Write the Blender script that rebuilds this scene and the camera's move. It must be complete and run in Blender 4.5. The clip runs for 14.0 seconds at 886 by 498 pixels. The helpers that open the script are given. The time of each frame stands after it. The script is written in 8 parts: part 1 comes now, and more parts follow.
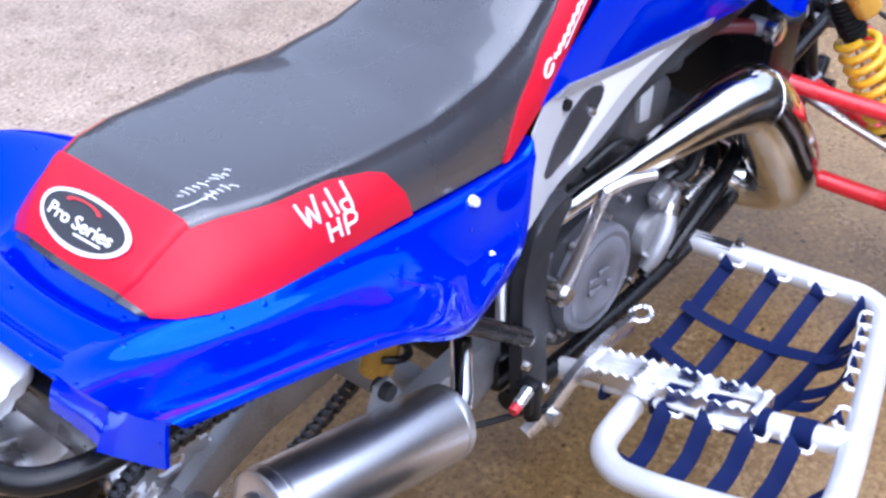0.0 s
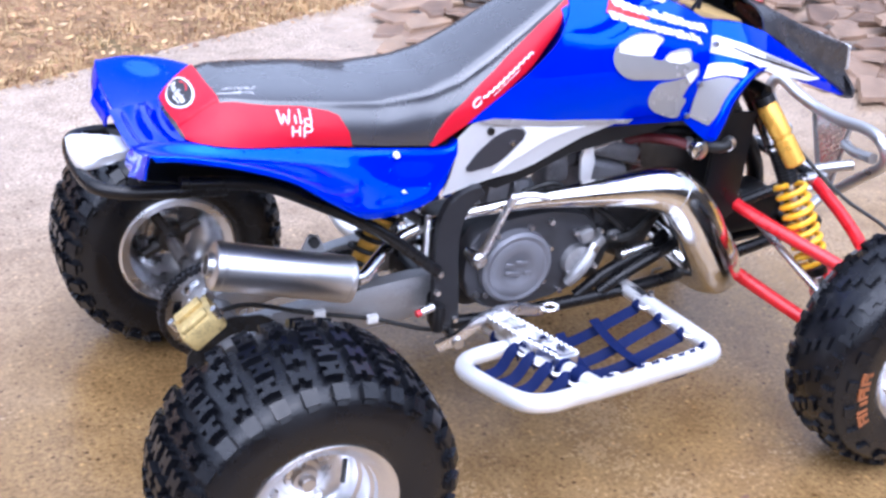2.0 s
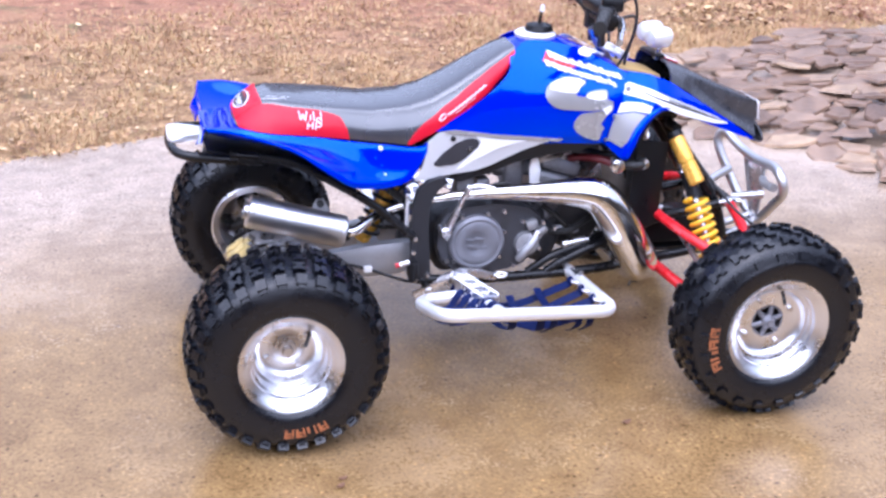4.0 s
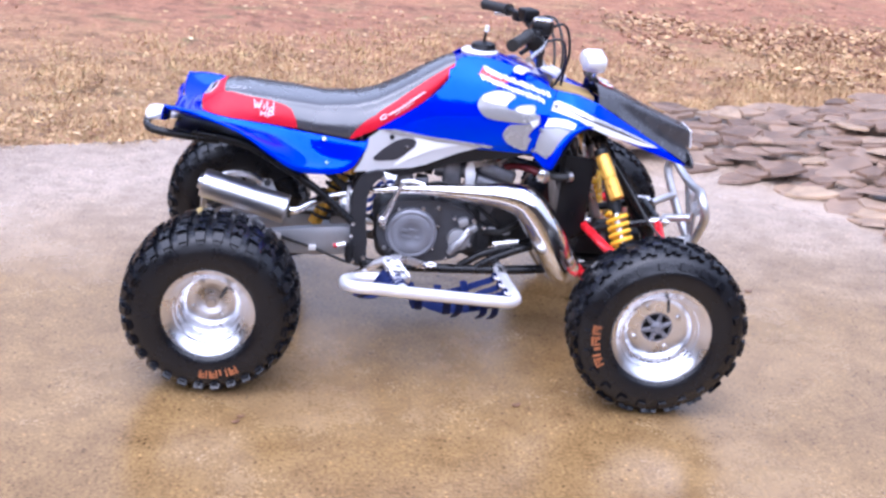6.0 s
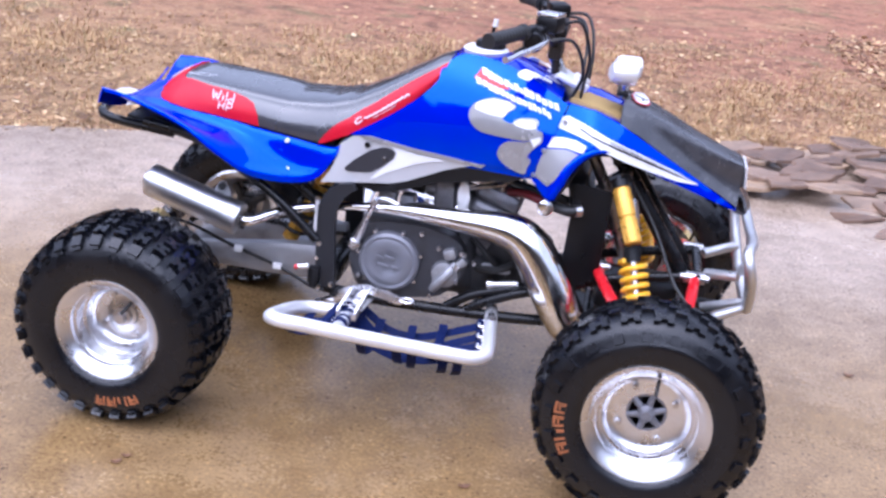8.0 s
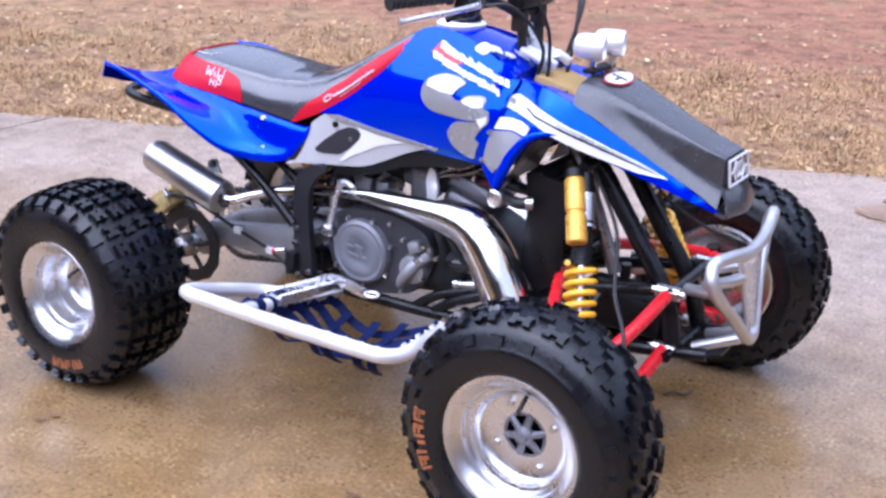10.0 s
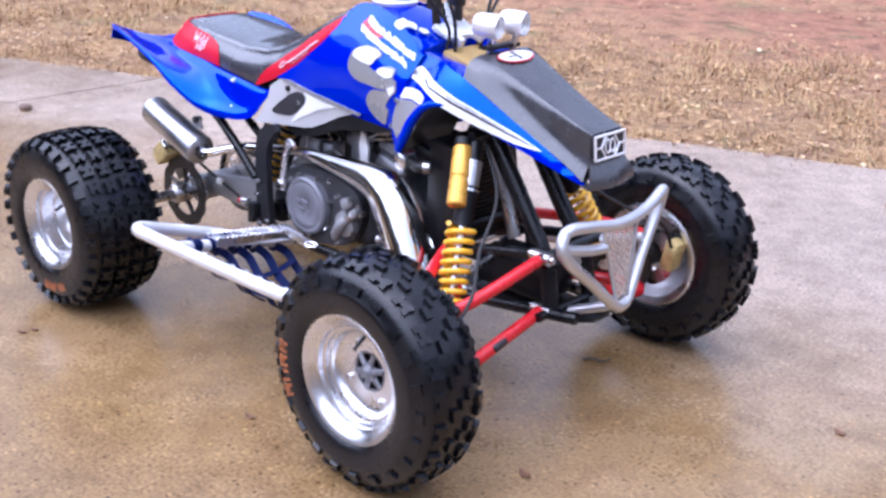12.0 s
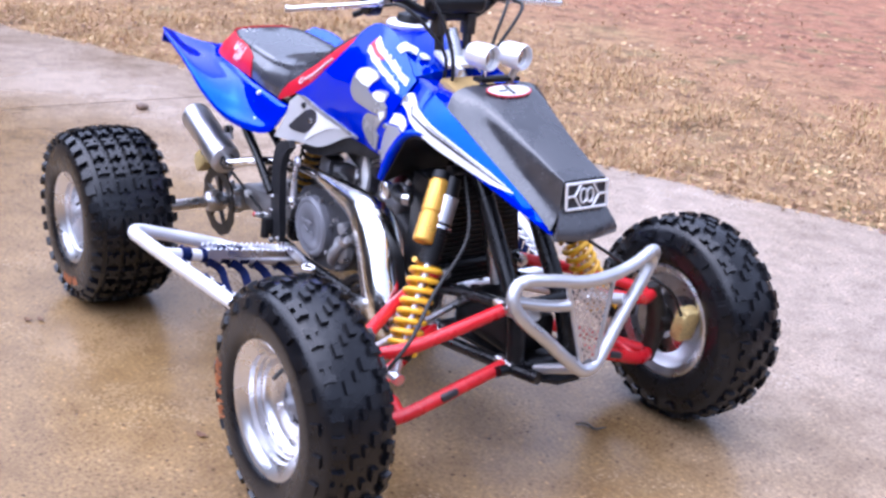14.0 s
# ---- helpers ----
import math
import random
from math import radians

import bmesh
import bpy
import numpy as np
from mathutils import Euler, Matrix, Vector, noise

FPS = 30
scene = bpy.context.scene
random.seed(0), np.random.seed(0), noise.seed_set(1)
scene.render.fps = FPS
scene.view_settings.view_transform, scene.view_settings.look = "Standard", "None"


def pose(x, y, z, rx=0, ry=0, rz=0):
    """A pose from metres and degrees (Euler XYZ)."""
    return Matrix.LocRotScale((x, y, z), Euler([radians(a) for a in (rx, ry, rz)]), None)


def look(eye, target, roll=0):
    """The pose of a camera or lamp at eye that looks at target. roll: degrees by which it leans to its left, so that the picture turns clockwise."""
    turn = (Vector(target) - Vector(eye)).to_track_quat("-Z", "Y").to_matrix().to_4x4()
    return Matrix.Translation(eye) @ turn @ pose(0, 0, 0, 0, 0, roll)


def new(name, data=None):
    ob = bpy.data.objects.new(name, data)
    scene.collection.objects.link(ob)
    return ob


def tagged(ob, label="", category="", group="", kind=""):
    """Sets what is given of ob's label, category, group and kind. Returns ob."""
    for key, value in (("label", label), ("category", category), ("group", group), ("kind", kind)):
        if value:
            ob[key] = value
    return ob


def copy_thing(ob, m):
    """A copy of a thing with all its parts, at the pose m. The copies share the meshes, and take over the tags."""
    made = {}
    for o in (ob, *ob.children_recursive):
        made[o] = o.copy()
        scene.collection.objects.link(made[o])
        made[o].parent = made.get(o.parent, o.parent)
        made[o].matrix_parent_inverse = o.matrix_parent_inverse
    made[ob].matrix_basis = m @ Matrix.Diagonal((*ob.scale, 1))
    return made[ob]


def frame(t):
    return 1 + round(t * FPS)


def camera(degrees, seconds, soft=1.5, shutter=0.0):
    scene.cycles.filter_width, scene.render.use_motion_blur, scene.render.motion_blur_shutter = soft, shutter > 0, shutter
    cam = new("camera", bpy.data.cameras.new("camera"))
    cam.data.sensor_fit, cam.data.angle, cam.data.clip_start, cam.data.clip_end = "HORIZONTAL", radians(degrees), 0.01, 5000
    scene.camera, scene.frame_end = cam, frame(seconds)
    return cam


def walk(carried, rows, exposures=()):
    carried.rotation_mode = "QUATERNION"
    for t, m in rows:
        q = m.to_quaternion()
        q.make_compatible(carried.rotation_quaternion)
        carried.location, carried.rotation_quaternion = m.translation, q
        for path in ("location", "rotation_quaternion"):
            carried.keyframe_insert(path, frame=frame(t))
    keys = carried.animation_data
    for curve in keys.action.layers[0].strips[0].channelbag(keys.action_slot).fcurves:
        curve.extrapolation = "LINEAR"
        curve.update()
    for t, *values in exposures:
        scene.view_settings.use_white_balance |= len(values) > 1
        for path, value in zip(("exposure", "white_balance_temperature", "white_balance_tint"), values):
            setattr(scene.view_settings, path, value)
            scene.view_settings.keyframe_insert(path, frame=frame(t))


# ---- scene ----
cam = camera(41.0, 14.0, soft=2.8)
PATH = [
    (0, (-0.498, -0.799, 1.362), (0.705, 0.236, 0.145), -1.3),
    (0.5, (-0.519, -0.975, 1.372), (0.631, 0.169, 0.202), 1.1),
    (1, (-0.514, -1.222, 1.421), (0.523, 0.082, 0.314), 1.8),
    (1.5, (-0.498, -1.589, 1.462), (0.386, -0.124, 0.426), 2.0),
    (2, (-0.514, -1.963, 1.5), (0.285, -0.384, 0.568), 3.7),
    (2.5, (-0.539, -2.32, 1.541), (0.195, -0.67, 0.681), 4.4),
    (4.8, (-0.121, -3.44, 1.642), (0.245, -1.615, 0.911), 3.5),
    (5, (-0.077, -3.53, 1.653), (0.271, -1.698, 0.93), 4.2),
    (5.5, (0.071, -3.675, 1.642), (0.376, -1.828, 0.938), 5.2),
    (6, (0.31, -3.613, 1.605), (0.508, -1.749, 0.909), 5.2),
    (6.5, (0.573, -3.465, 1.564), (0.636, -1.591, 0.869), 5.1),
    (7, (0.716, -3.306, 1.525), (0.706, -1.431, 0.832), 5.7),
    (7.5, (0.906, -3.161, 1.521), (0.786, -1.293, 0.817), 6.1),
    (7.7, (0.978, -3.09, 1.514), (0.812, -1.226, 0.806), 6.2),
    (9.8, (2.124, -2.374, 1.38), (1.158, -0.763, 0.694), 1.9),
    (10, (2.191, -2.338, 1.35), (1.19, -0.745, 0.671), 1.9),
    (10.5, (2.381, -2.239, 1.355), (1.285, -0.727, 0.638), 0.8),
    (11, (2.571, -2.137, 1.398), (1.388, -0.711, 0.644), 0.4),
    (11.5, (2.735, -2.124, 1.406), (1.509, -0.728, 0.665), 1.2),
    (12, (2.903, -2.097, 1.404), (1.63, -0.732, 0.686), 2.1),
    (12.5, (3.049, -1.989, 1.419), (1.705, -0.691, 0.707), 2.2),
    (13, (3.185, -1.791, 1.441), (1.746, -0.604, 0.722), 2.1),
    (13.5, (3.187, -1.704, 1.418), (1.712, -0.552, 0.715), 3.4),
    (14, (3.136, -1.594, 1.383), (1.62, -0.481, 0.702), 5.0),
]
walk(cam, [(t, look(eye, target, roll)) for t, eye, target, roll in PATH],
     exposures=[(0, 1.74, 5330, 18), (2.5, 1.93, 5330, 20), (5, 1.82, 5350, 24), (6.5, 1.79, 5330, 24), (7.7, 1.63, 5330, 24), (10, 1.62, 5310, 24), (12, 1.71, 5290, 24), (14, 1.79, 5290, 24)])

# ---- light: bright overcast sky, one wide soft sun ----
SUN_EL, SUN_AZ = 64.0, 205.0
world = bpy.data.worlds.new("overcast_sky")
scene.world = world
world.use_nodes = True
wn = world.node_tree
wn.nodes.clear()
w_out = wn.nodes.new("ShaderNodeOutputWorld")
w_bg = wn.nodes.new("ShaderNodeBackground")
w_sky = wn.nodes.new("ShaderNodeTexSky")
w_sky.sky_type = "NISHITA"
w_sky.sun_disc = False
w_sky.sun_elevation, w_sky.sun_rotation = radians(SUN_EL), radians(SUN_AZ)
w_sky.air_density, w_sky.dust_density, w_sky.ozone_density = 1.0, 4.0, 1.0
w_hs = wn.nodes.new("ShaderNodeHueSaturation")
w_hs.inputs["Saturation"].default_value = 0.6
w_hs.inputs["Value"].default_value = 1.0
w_bg.inputs["Strength"].default_value = 0.105
wn.links.new(w_sky.outputs[0], w_hs.inputs["Color"])
w_cloud = wn.nodes.new("ShaderNodeMix")
w_cloud.data_type = "RGBA"
w_cloud.inputs["Factor"].default_value = 0.6
w_cloud.inputs["B"].default_value = (3.5, 3.65, 3.85, 1)
wn.links.new(w_hs.outputs[0], w_cloud.inputs["A"])
wn.links.new(w_cloud.outputs["Result"], w_bg.inputs["Color"])
wn.links.new(w_bg.outputs[0], w_out.inputs["Surface"])
sun = new("sun", bpy.data.lights.new("sun", "SUN"))
sun.data.energy, sun.data.angle, sun.data.color = 1.5, radians(100), (0.985, 0.985, 1.0)
sun.matrix_world = look((0, 0, 8), (0.0 - math.sin(radians(SUN_AZ)) * math.cos(radians(SUN_EL)),
                                    -math.cos(radians(SUN_AZ)) * math.cos(radians(SUN_EL)), 8 - math.sin(radians(SUN_EL))))

# ---- materials ----
def material(name):
    m = bpy.data.materials.new(name)
    m.use_nodes = True
    return m, m.node_tree, m.node_tree.nodes["Principled BSDF"]


def node(nt, kind, **values):
    n = nt.nodes.new(kind)
    for key, value in values.items():
        n.inputs[key].default_value = value
    return n


def coords(nt, scale=1.0):
    tc = nt.nodes.new("ShaderNodeTexCoord")
    mp = nt.nodes.new("ShaderNodeMapping")
    mp.inputs["Scale"].default_value = (scale,) * 3
    nt.links.new(tc.outputs["Object"], mp.inputs["Vector"])
    return mp.outputs[0]


def ramp(nt, fac, stops):
    r = nt.nodes.new("ShaderNodeValToRGB")
    e = r.color_ramp.elements
    while len(e) < len(stops):
        e.new(0.5)
    for el, (pos, col) in zip(e, stops):
        el.position, el.color = pos, (*col, 1)
    nt.links.new(fac, r.inputs["Fac"])
    return r.outputs["Color"]


def surface(name, base, dark=None, rough=0.5, metal=0.0, grain=60.0, stains=6.0, bump=0.1, rough_var=0.12, coat=0.0, spec=0.5, amount=0.5, tint=(1.0, 1.0, 1.0)):
    """A material with colour varied at two scales, varied gloss and a fine relief."""
    m, nt, p = material(name)
    dark = dark or tuple(c * 0.7 for c in base)
    v = coords(nt)
    big = node(nt, "ShaderNodeTexNoise", Scale=stains, Detail=5.0, Roughness=0.6)
    fine = node(nt, "ShaderNodeTexNoise", Scale=grain, Detail=3.0, Roughness=0.6)
    nt.links.new(v, big.inputs["Vector"])
    nt.links.new(v, fine.inputs["Vector"])
    mix = node(nt, "ShaderNodeMath")
    mix.operation = "MULTIPLY_ADD"
    mix.inputs[1].default_value = 0.45
    nt.links.new(fine.outputs[0], mix.inputs[0])
    half = node(nt, "ShaderNodeMath")
    half.operation = "MULTIPLY"
    half.inputs[1].default_value = 0.55
    nt.links.new(big.outputs[0], half.inputs[0])
    nt.links.new(half.outputs[0], mix.inputs[2])
    lo = tuple(b * (1 - amount) + d * amount for b, d in zip(base, dark))
    hi = tuple(min(1.0, b * (1 + 0.12 * amount)) for b in base)
    col = ramp(nt, mix.outputs[0], [(0.32, lo), (0.5, base), (0.68, hi)])
    nt.links.new(col, p.inputs["Base Color"])
    rr = node(nt, "ShaderNodeMapRange")
    rr.inputs["From Min"].default_value, rr.inputs["From Max"].default_value = 0.3, 0.7
    rr.inputs["To Min"].default_value, rr.inputs["To Max"].default_value = max(0.02, rough - rough_var), min(1.0, rough + rough_var)
    nt.links.new(big.outputs[0], rr.inputs["Value"])
    nt.links.new(rr.outputs[0], p.inputs["Roughness"])
    p.inputs["Metallic"].default_value = metal
    p.inputs["Specular IOR Level"].default_value = spec
    p.inputs["Specular Tint"].default_value = (*tint, 1)
    p.inputs["Coat Weight"].default_value = coat
    p.inputs["Coat Roughness"].default_value = 0.06
    if bump:
        b = node(nt, "ShaderNodeBump", Strength=bump, Distance=0.002)
        nt.links.new(fine.outputs[0], b.inputs["Height"])
        nt.links.new(b.outputs[0], p.inputs["Normal"])
    return m


BLUE = surface("blue_plastic", (0.0004, 0.011, 0.47), (0.0004, 0.008, 0.37), rough=0.07, coat=0.04, spec=1.0, tint=(0.10, 0.60, 1.0), stains=5, grain=300, bump=0.012, rough_var=0.03)


def beaded(source, name):
    """The same plastic with rain beads standing on it."""
    m = source.copy()
    m.name = name
    nt = m.node_tree
    p = nt.nodes["Principled BSDF"]
    drops = node(nt, "ShaderNodeTexVoronoi", Scale=75.0, Randomness=1.0)
    nt.links.new(coords(nt), drops.inputs["Vector"])
    dome = node(nt, "ShaderNodeMapRange")
    dome.inputs["From Min"].default_value, dome.inputs["From Max"].default_value = 0.08, 0.24
    dome.inputs["To Min"].default_value, dome.inputs["To Max"].default_value = 1.0, 0.0
    nt.links.new(drops.outputs["Distance"], dome.inputs["Value"])
    pick = node(nt, "ShaderNodeMath")
    pick.operation = "GREATER_THAN"
    pick.inputs[1].default_value = 0.72
    sep = nt.nodes.new("ShaderNodeSeparateColor")
    nt.links.new(drops.outputs["Color"], sep.inputs[0])
    nt.links.new(sep.outputs[0], pick.inputs[0])
    few = node(nt, "ShaderNodeMath")
    few.operation = "MULTIPLY"
    nt.links.new(dome.outputs[0], few.inputs[0])
    nt.links.new(pick.outputs[0], few.inputs[1])
    b = node(nt, "ShaderNodeBump", Strength=0.5, Distance=0.002)
    nt.links.new(few.outputs[0], b.inputs["Height"])
    nt.links.new(b.outputs[0], p.inputs["Normal"])
    return m


BLUE_WET = beaded(BLUE, "rain_beaded_blue_plastic")
RED_VINYL = surface("red_vinyl", (0.55, 0.004, 0.022), (0.42, 0.003, 0.015), rough=0.40, spec=0.35, grain=700, stains=7, bump=0.12)
GREY_VINYL = surface("grey_vinyl", (0.036, 0.037, 0.044), (0.024, 0.025, 0.030), rough=0.27, spec=1.0, coat=0.8, rough_var=0.06, grain=800, stains=9, bump=0.05)
BLACK_PLASTIC = surface("black_plastic", (0.006, 0.006, 0.007), rough=0.38, spec=0.3, grain=400, stains=12, bump=0.08)
HOOD_BLACK = surface("satin_black_hood", (0.040, 0.041, 0.047), (0.018, 0.018, 0.022), rough=0.25, spec=1.0, grain=14, stains=7, bump=0.5, amount=0.9, rough_var=0.14)
FRAME_BLACK = surface("black_powder_coat", (0.006, 0.006, 0.007), rough=0.3, spec=0.35, grain=300, stains=15, bump=0.05)
STRUT_GREY = surface("dark_grey_guard", (0.013, 0.0135, 0.017), rough=0.5, grain=300, stains=15, bump=0.1)
SILVER_DECAL = surface("silver_vinyl", (0.37, 0.365, 0.37), (0.30, 0.29, 0.29), rough=0.28, metal=0.4, grain=500, stains=6, bump=0.02)
PALE_SILVER = surface("pale_silver_plastic", (0.55, 0.55, 0.56), (0.45, 0.45, 0.46), rough=0.35, metal=0.2, grain=400, stains=6, bump=0.03)
WHITE_DECAL = surface("white_vinyl", (0.82, 0.82, 0.83), (0.7, 0.7, 0.72), rough=0.3, grain=400, stains=6, bump=0.02)
DARK_DECAL = surface("charcoal_vinyl", (0.028, 0.028, 0.034), rough=0.45, grain=300, stains=8, bump=0.05)
RED_DECAL = surface("red_print", (0.55, 0.03, 0.04), rough=0.4, grain=300, stains=8, bump=0.02)
HOSE_RED = surface("dark_red_rubber", (0.10, 0.008, 0.010), rough=0.45, grain=300, stains=12, bump=0.05)
ENGINE_MID = surface("grey_engine_case", (0.066, 0.067, 0.075), (0.04, 0.04, 0.042), rough=0.42, metal=0.5, grain=300, stains=20, bump=0.3, amount=0.9)
ORANGE_PRINT = surface("orange_tyre_print", (0.36, 0.12, 0.04), (0.10, 0.05, 0.03), rough=0.6, grain=250, stains=60, bump=0.1, amount=1.0)
SATIN_CAN = surface("brushed_can", (0.62, 0.62, 0.64), (0.52, 0.52, 0.54), rough=0.36, metal=1.0, grain=260, stains=10, bump=0.03, rough_var=0.05)
BUMPER_ALLOY = surface("dull_aluminium", (0.60, 0.60, 0.61), (0.48, 0.48, 0.49), rough=0.36, metal=0.85, grain=260, stains=12, bump=0.03)
ENGINE_GREY = surface("grey_engine_casting", (0.21, 0.21, 0.228), (0.10, 0.10, 0.105), rough=0.40, metal=0.6, grain=350, stains=18, bump=0.25, amount=0.9)
CHROME = surface("chrome_plate", (0.80, 0.79, 0.77), (0.68, 0.64, 0.6), rough=0.13, metal=1.0, grain=120, stains=9, bump=0.015, rough_var=0.07)
ALLOY = surface("polished_aluminium", (0.80, 0.80, 0.82), (0.62, 0.62, 0.64), rough=0.27, metal=1.0, grain=200, stains=14, bump=0.03, rough_var=0.08)
RIM_ALLOY = surface("satin_wheel_aluminium", (0.74, 0.74, 0.76), (0.58, 0.58, 0.61), rough=0.30, metal=1.0, grain=200, stains=11, bump=0.03, rough_var=0.10)
ALLOY_TUBE = surface("satin_aluminium_tube", (0.86, 0.86, 0.87), (0.74, 0.74, 0.75), rough=0.42, metal=0.55, grain=250, stains=12, bump=0.04)
ALLOY_CAST = surface("cast_aluminium", (0.40, 0.40, 0.41), (0.22, 0.22, 0.22), rough=0.5, metal=0.75, grain=350, stains=16, bump=0.25, amount=0.8)
COVER_GREY = surface("grey_engine_cover", (0.20, 0.202, 0.225), (0.16, 0.16, 0.175), rough=0.42, metal=0.35, grain=400, stains=16, bump=0.15, amount=0.8)
ENGINE_DARK = surface("dark_engine_casting", (0.045, 0.045, 0.048), (0.02, 0.02, 0.02), rough=0.5, metal=0.5, grain=300, stains=14, bump=0.3, amount=0.9)
STEEL = surface("brushed_steel", (0.58, 0.57, 0.57), (0.42, 0.4, 0.38), rough=0.3, metal=1.0, grain=300, stains=14, bump=0.05)
DARK_STEEL = surface("oily_dark_steel", (0.055, 0.052, 0.05), (0.03, 0.025, 0.02), rough=0.42, metal=0.8, grain=300, stains=30, bump=0.2, amount=0.9)
CHAIN_STEEL = surface("oily_chain_steel", (0.085, 0.082, 0.085), (0.03, 0.027, 0.025), rough=0.30, metal=0.9, grain=300, stains=60, bump=0.1, amount=0.9)
RED_PAINT = surface("red_powder_coat", (0.62, 0.012, 0.018), (0.47, 0.008, 0.012), rough=0.30, coat=0.12, grain=300, stains=12, bump=0.03)
GOLD = surface("gold_anodised", (0.74, 0.40, 0.06), (0.58, 0.30, 0.04), rough=0.28, metal=0.45, grain=300, stains=12, bump=0.03)
BRASS_DIRTY = surface("dirty_gold_caliper", (0.62, 0.48, 0.20), (0.30, 0.22, 0.10), rough=0.5, metal=0.35, grain=200, stains=40, bump=0.3, amount=1.0)
YELLOW = surface("yellow_spring_paint", (0.80, 0.44, 0.012), (0.6, 0.3, 0.01), rough=0.3, coat=0.3, grain=300, stains=12, bump=0.03)
RUBBER = surface("wet_tyre_rubber", (0.004, 0.0045, 0.0065), (0.003, 0.003, 0.004), rough=0.27, spec=0.45, grain=220, stains=10, bump=0.25, rough_var=0.18, amount=0.9)
RUBBER_BLACK = surface("black_rubber", (0.012, 0.012, 0.012), rough=0.55, grain=260, stains=10, bump=0.2)
WEBBING = surface("navy_nylon_webbing", (0.001, 0.007, 0.055), (0.001, 0.004, 0.034), rough=0.7, spec=0.2, grain=900, stains=18, bump=0.4)
LAMP_GLASS = surface("lamp_lens", (0.45, 0.46, 0.48), (0.25, 0.25, 0.27), rough=0.07, metal=1.0, grain=120, stains=40, bump=0.12, coat=1.0, amount=0.9, rough_var=0.03)
WHITE_PLASTIC = surface("white_plastic", (0.75, 0.74, 0.72), rough=0.4, grain=200, stains=14, bump=0.05)
GOLD_FOAM = surface("tan_airbox_foam", (0.42, 0.28, 0.10), (0.3, 0.2, 0.07), rough=0.9, grain=350, stains=20, bump=0.5)


def concrete_material():
    """Old wet exposed-aggregate concrete: tan body, dark and pale stones, damp patches that shine."""
    m, nt, p = material("wet_aggregate_concrete")
    v = coords(nt)
    L = nt.links
    patch = node(nt, "ShaderNodeTexNoise", Scale=0.9, Detail=6.0, Roughness=0.62)
    mid = node(nt, "ShaderNodeTexNoise", Scale=9.0, Detail=6.0, Roughness=0.7)
    grit = node(nt, "ShaderNodeTexVoronoi", Scale=95.0, Randomness=1.0)
    grit2 = node(nt, "ShaderNodeTexNoise", Scale=95.0, Detail=5.0, Roughness=0.75)
    for n in (patch, mid, grit, grit2):
        L.new(v, n.inputs["Vector"])
    brown_c = ramp(nt, patch.outputs[0], [(0.3, (0.174, 0.102, 0.036)), (0.5, (0.252, 0.157, 0.062)), (0.7, (0.310, 0.205, 0.100))])
    pale_c = ramp(nt, patch.outputs[0], [(0.3, (0.28, 0.208, 0.145)), (0.5, (0.365, 0.282, 0.208)), (0.7, (0.44, 0.348, 0.265))])
    # the drive is paler along the lawn and behind, and browner on the other side
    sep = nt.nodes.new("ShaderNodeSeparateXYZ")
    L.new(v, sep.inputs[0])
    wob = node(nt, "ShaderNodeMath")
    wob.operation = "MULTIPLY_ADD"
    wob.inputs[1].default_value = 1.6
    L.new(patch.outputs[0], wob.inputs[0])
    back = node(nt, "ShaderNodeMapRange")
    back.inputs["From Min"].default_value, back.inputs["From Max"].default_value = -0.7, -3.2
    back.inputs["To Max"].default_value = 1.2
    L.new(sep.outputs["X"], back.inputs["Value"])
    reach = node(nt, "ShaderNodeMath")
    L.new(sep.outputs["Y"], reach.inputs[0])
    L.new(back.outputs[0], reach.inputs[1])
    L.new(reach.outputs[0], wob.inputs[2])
    # 0 gives the brown colour, 1 the pale one
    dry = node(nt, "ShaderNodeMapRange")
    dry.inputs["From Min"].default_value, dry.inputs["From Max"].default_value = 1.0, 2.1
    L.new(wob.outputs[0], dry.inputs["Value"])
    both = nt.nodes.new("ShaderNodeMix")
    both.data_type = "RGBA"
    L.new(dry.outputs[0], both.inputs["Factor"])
    L.new(brown_c, both.inputs["A"])
    L.new(pale_c, both.inputs["B"])
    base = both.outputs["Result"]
    mid_c = ramp(nt, mid.outputs[0], [(0.3, (0.70, 0.66, 0.62)), (0.55, (1.0, 1.0, 1.0)), (0.75, (1.12, 1.1, 1.08))])
    mul = nt.nodes.new("ShaderNodeMix")
    mul.data_type, mul.blend_type = "RGBA", "MULTIPLY"
    mul.inputs["Factor"].default_value = 1.0
    L.new(base, mul.inputs["A"])
    L.new(mid_c, mul.inputs["B"])
    fleck = ramp(nt, grit2.outputs[0], [(0.34, (0.30, 0.26, 0.23)), (0.45, (0.82, 0.80, 0.78)), (0.55, (1.0, 1.0, 1.0)), (0.67, (1.45, 1.4, 1.33))])
    mul2 = nt.nodes.new("ShaderNodeMix")
    mul2.data_type, mul2.blend_type = "RGBA", "MULTIPLY"
    mul2.inputs["Factor"].default_value = 0.9
    L.new(mul.outputs["Result"], mul2.inputs["A"])
    L.new(fleck, mul2.inputs["B"])
    # scattered dark pits and pale pebbles of the worn aggregate
    pit = node(nt, "ShaderNodeTexVoronoi", Scale=62.0, Randomness=1.0)
    L.new(v, pit.inputs["Vector"])
    dot = node(nt, "ShaderNodeMapRange")
    dot.inputs["From Min"].default_value, dot.inputs["From Max"].default_value = 0.22, 0.36
    dot.inputs["To Min"].default_value, dot.inputs["To Max"].default_value = 1.0, 0.0
    L.new(pit.outputs["Distance"], dot.inputs["Value"])
    tone = nt.nodes.new("ShaderNodeSeparateColor")
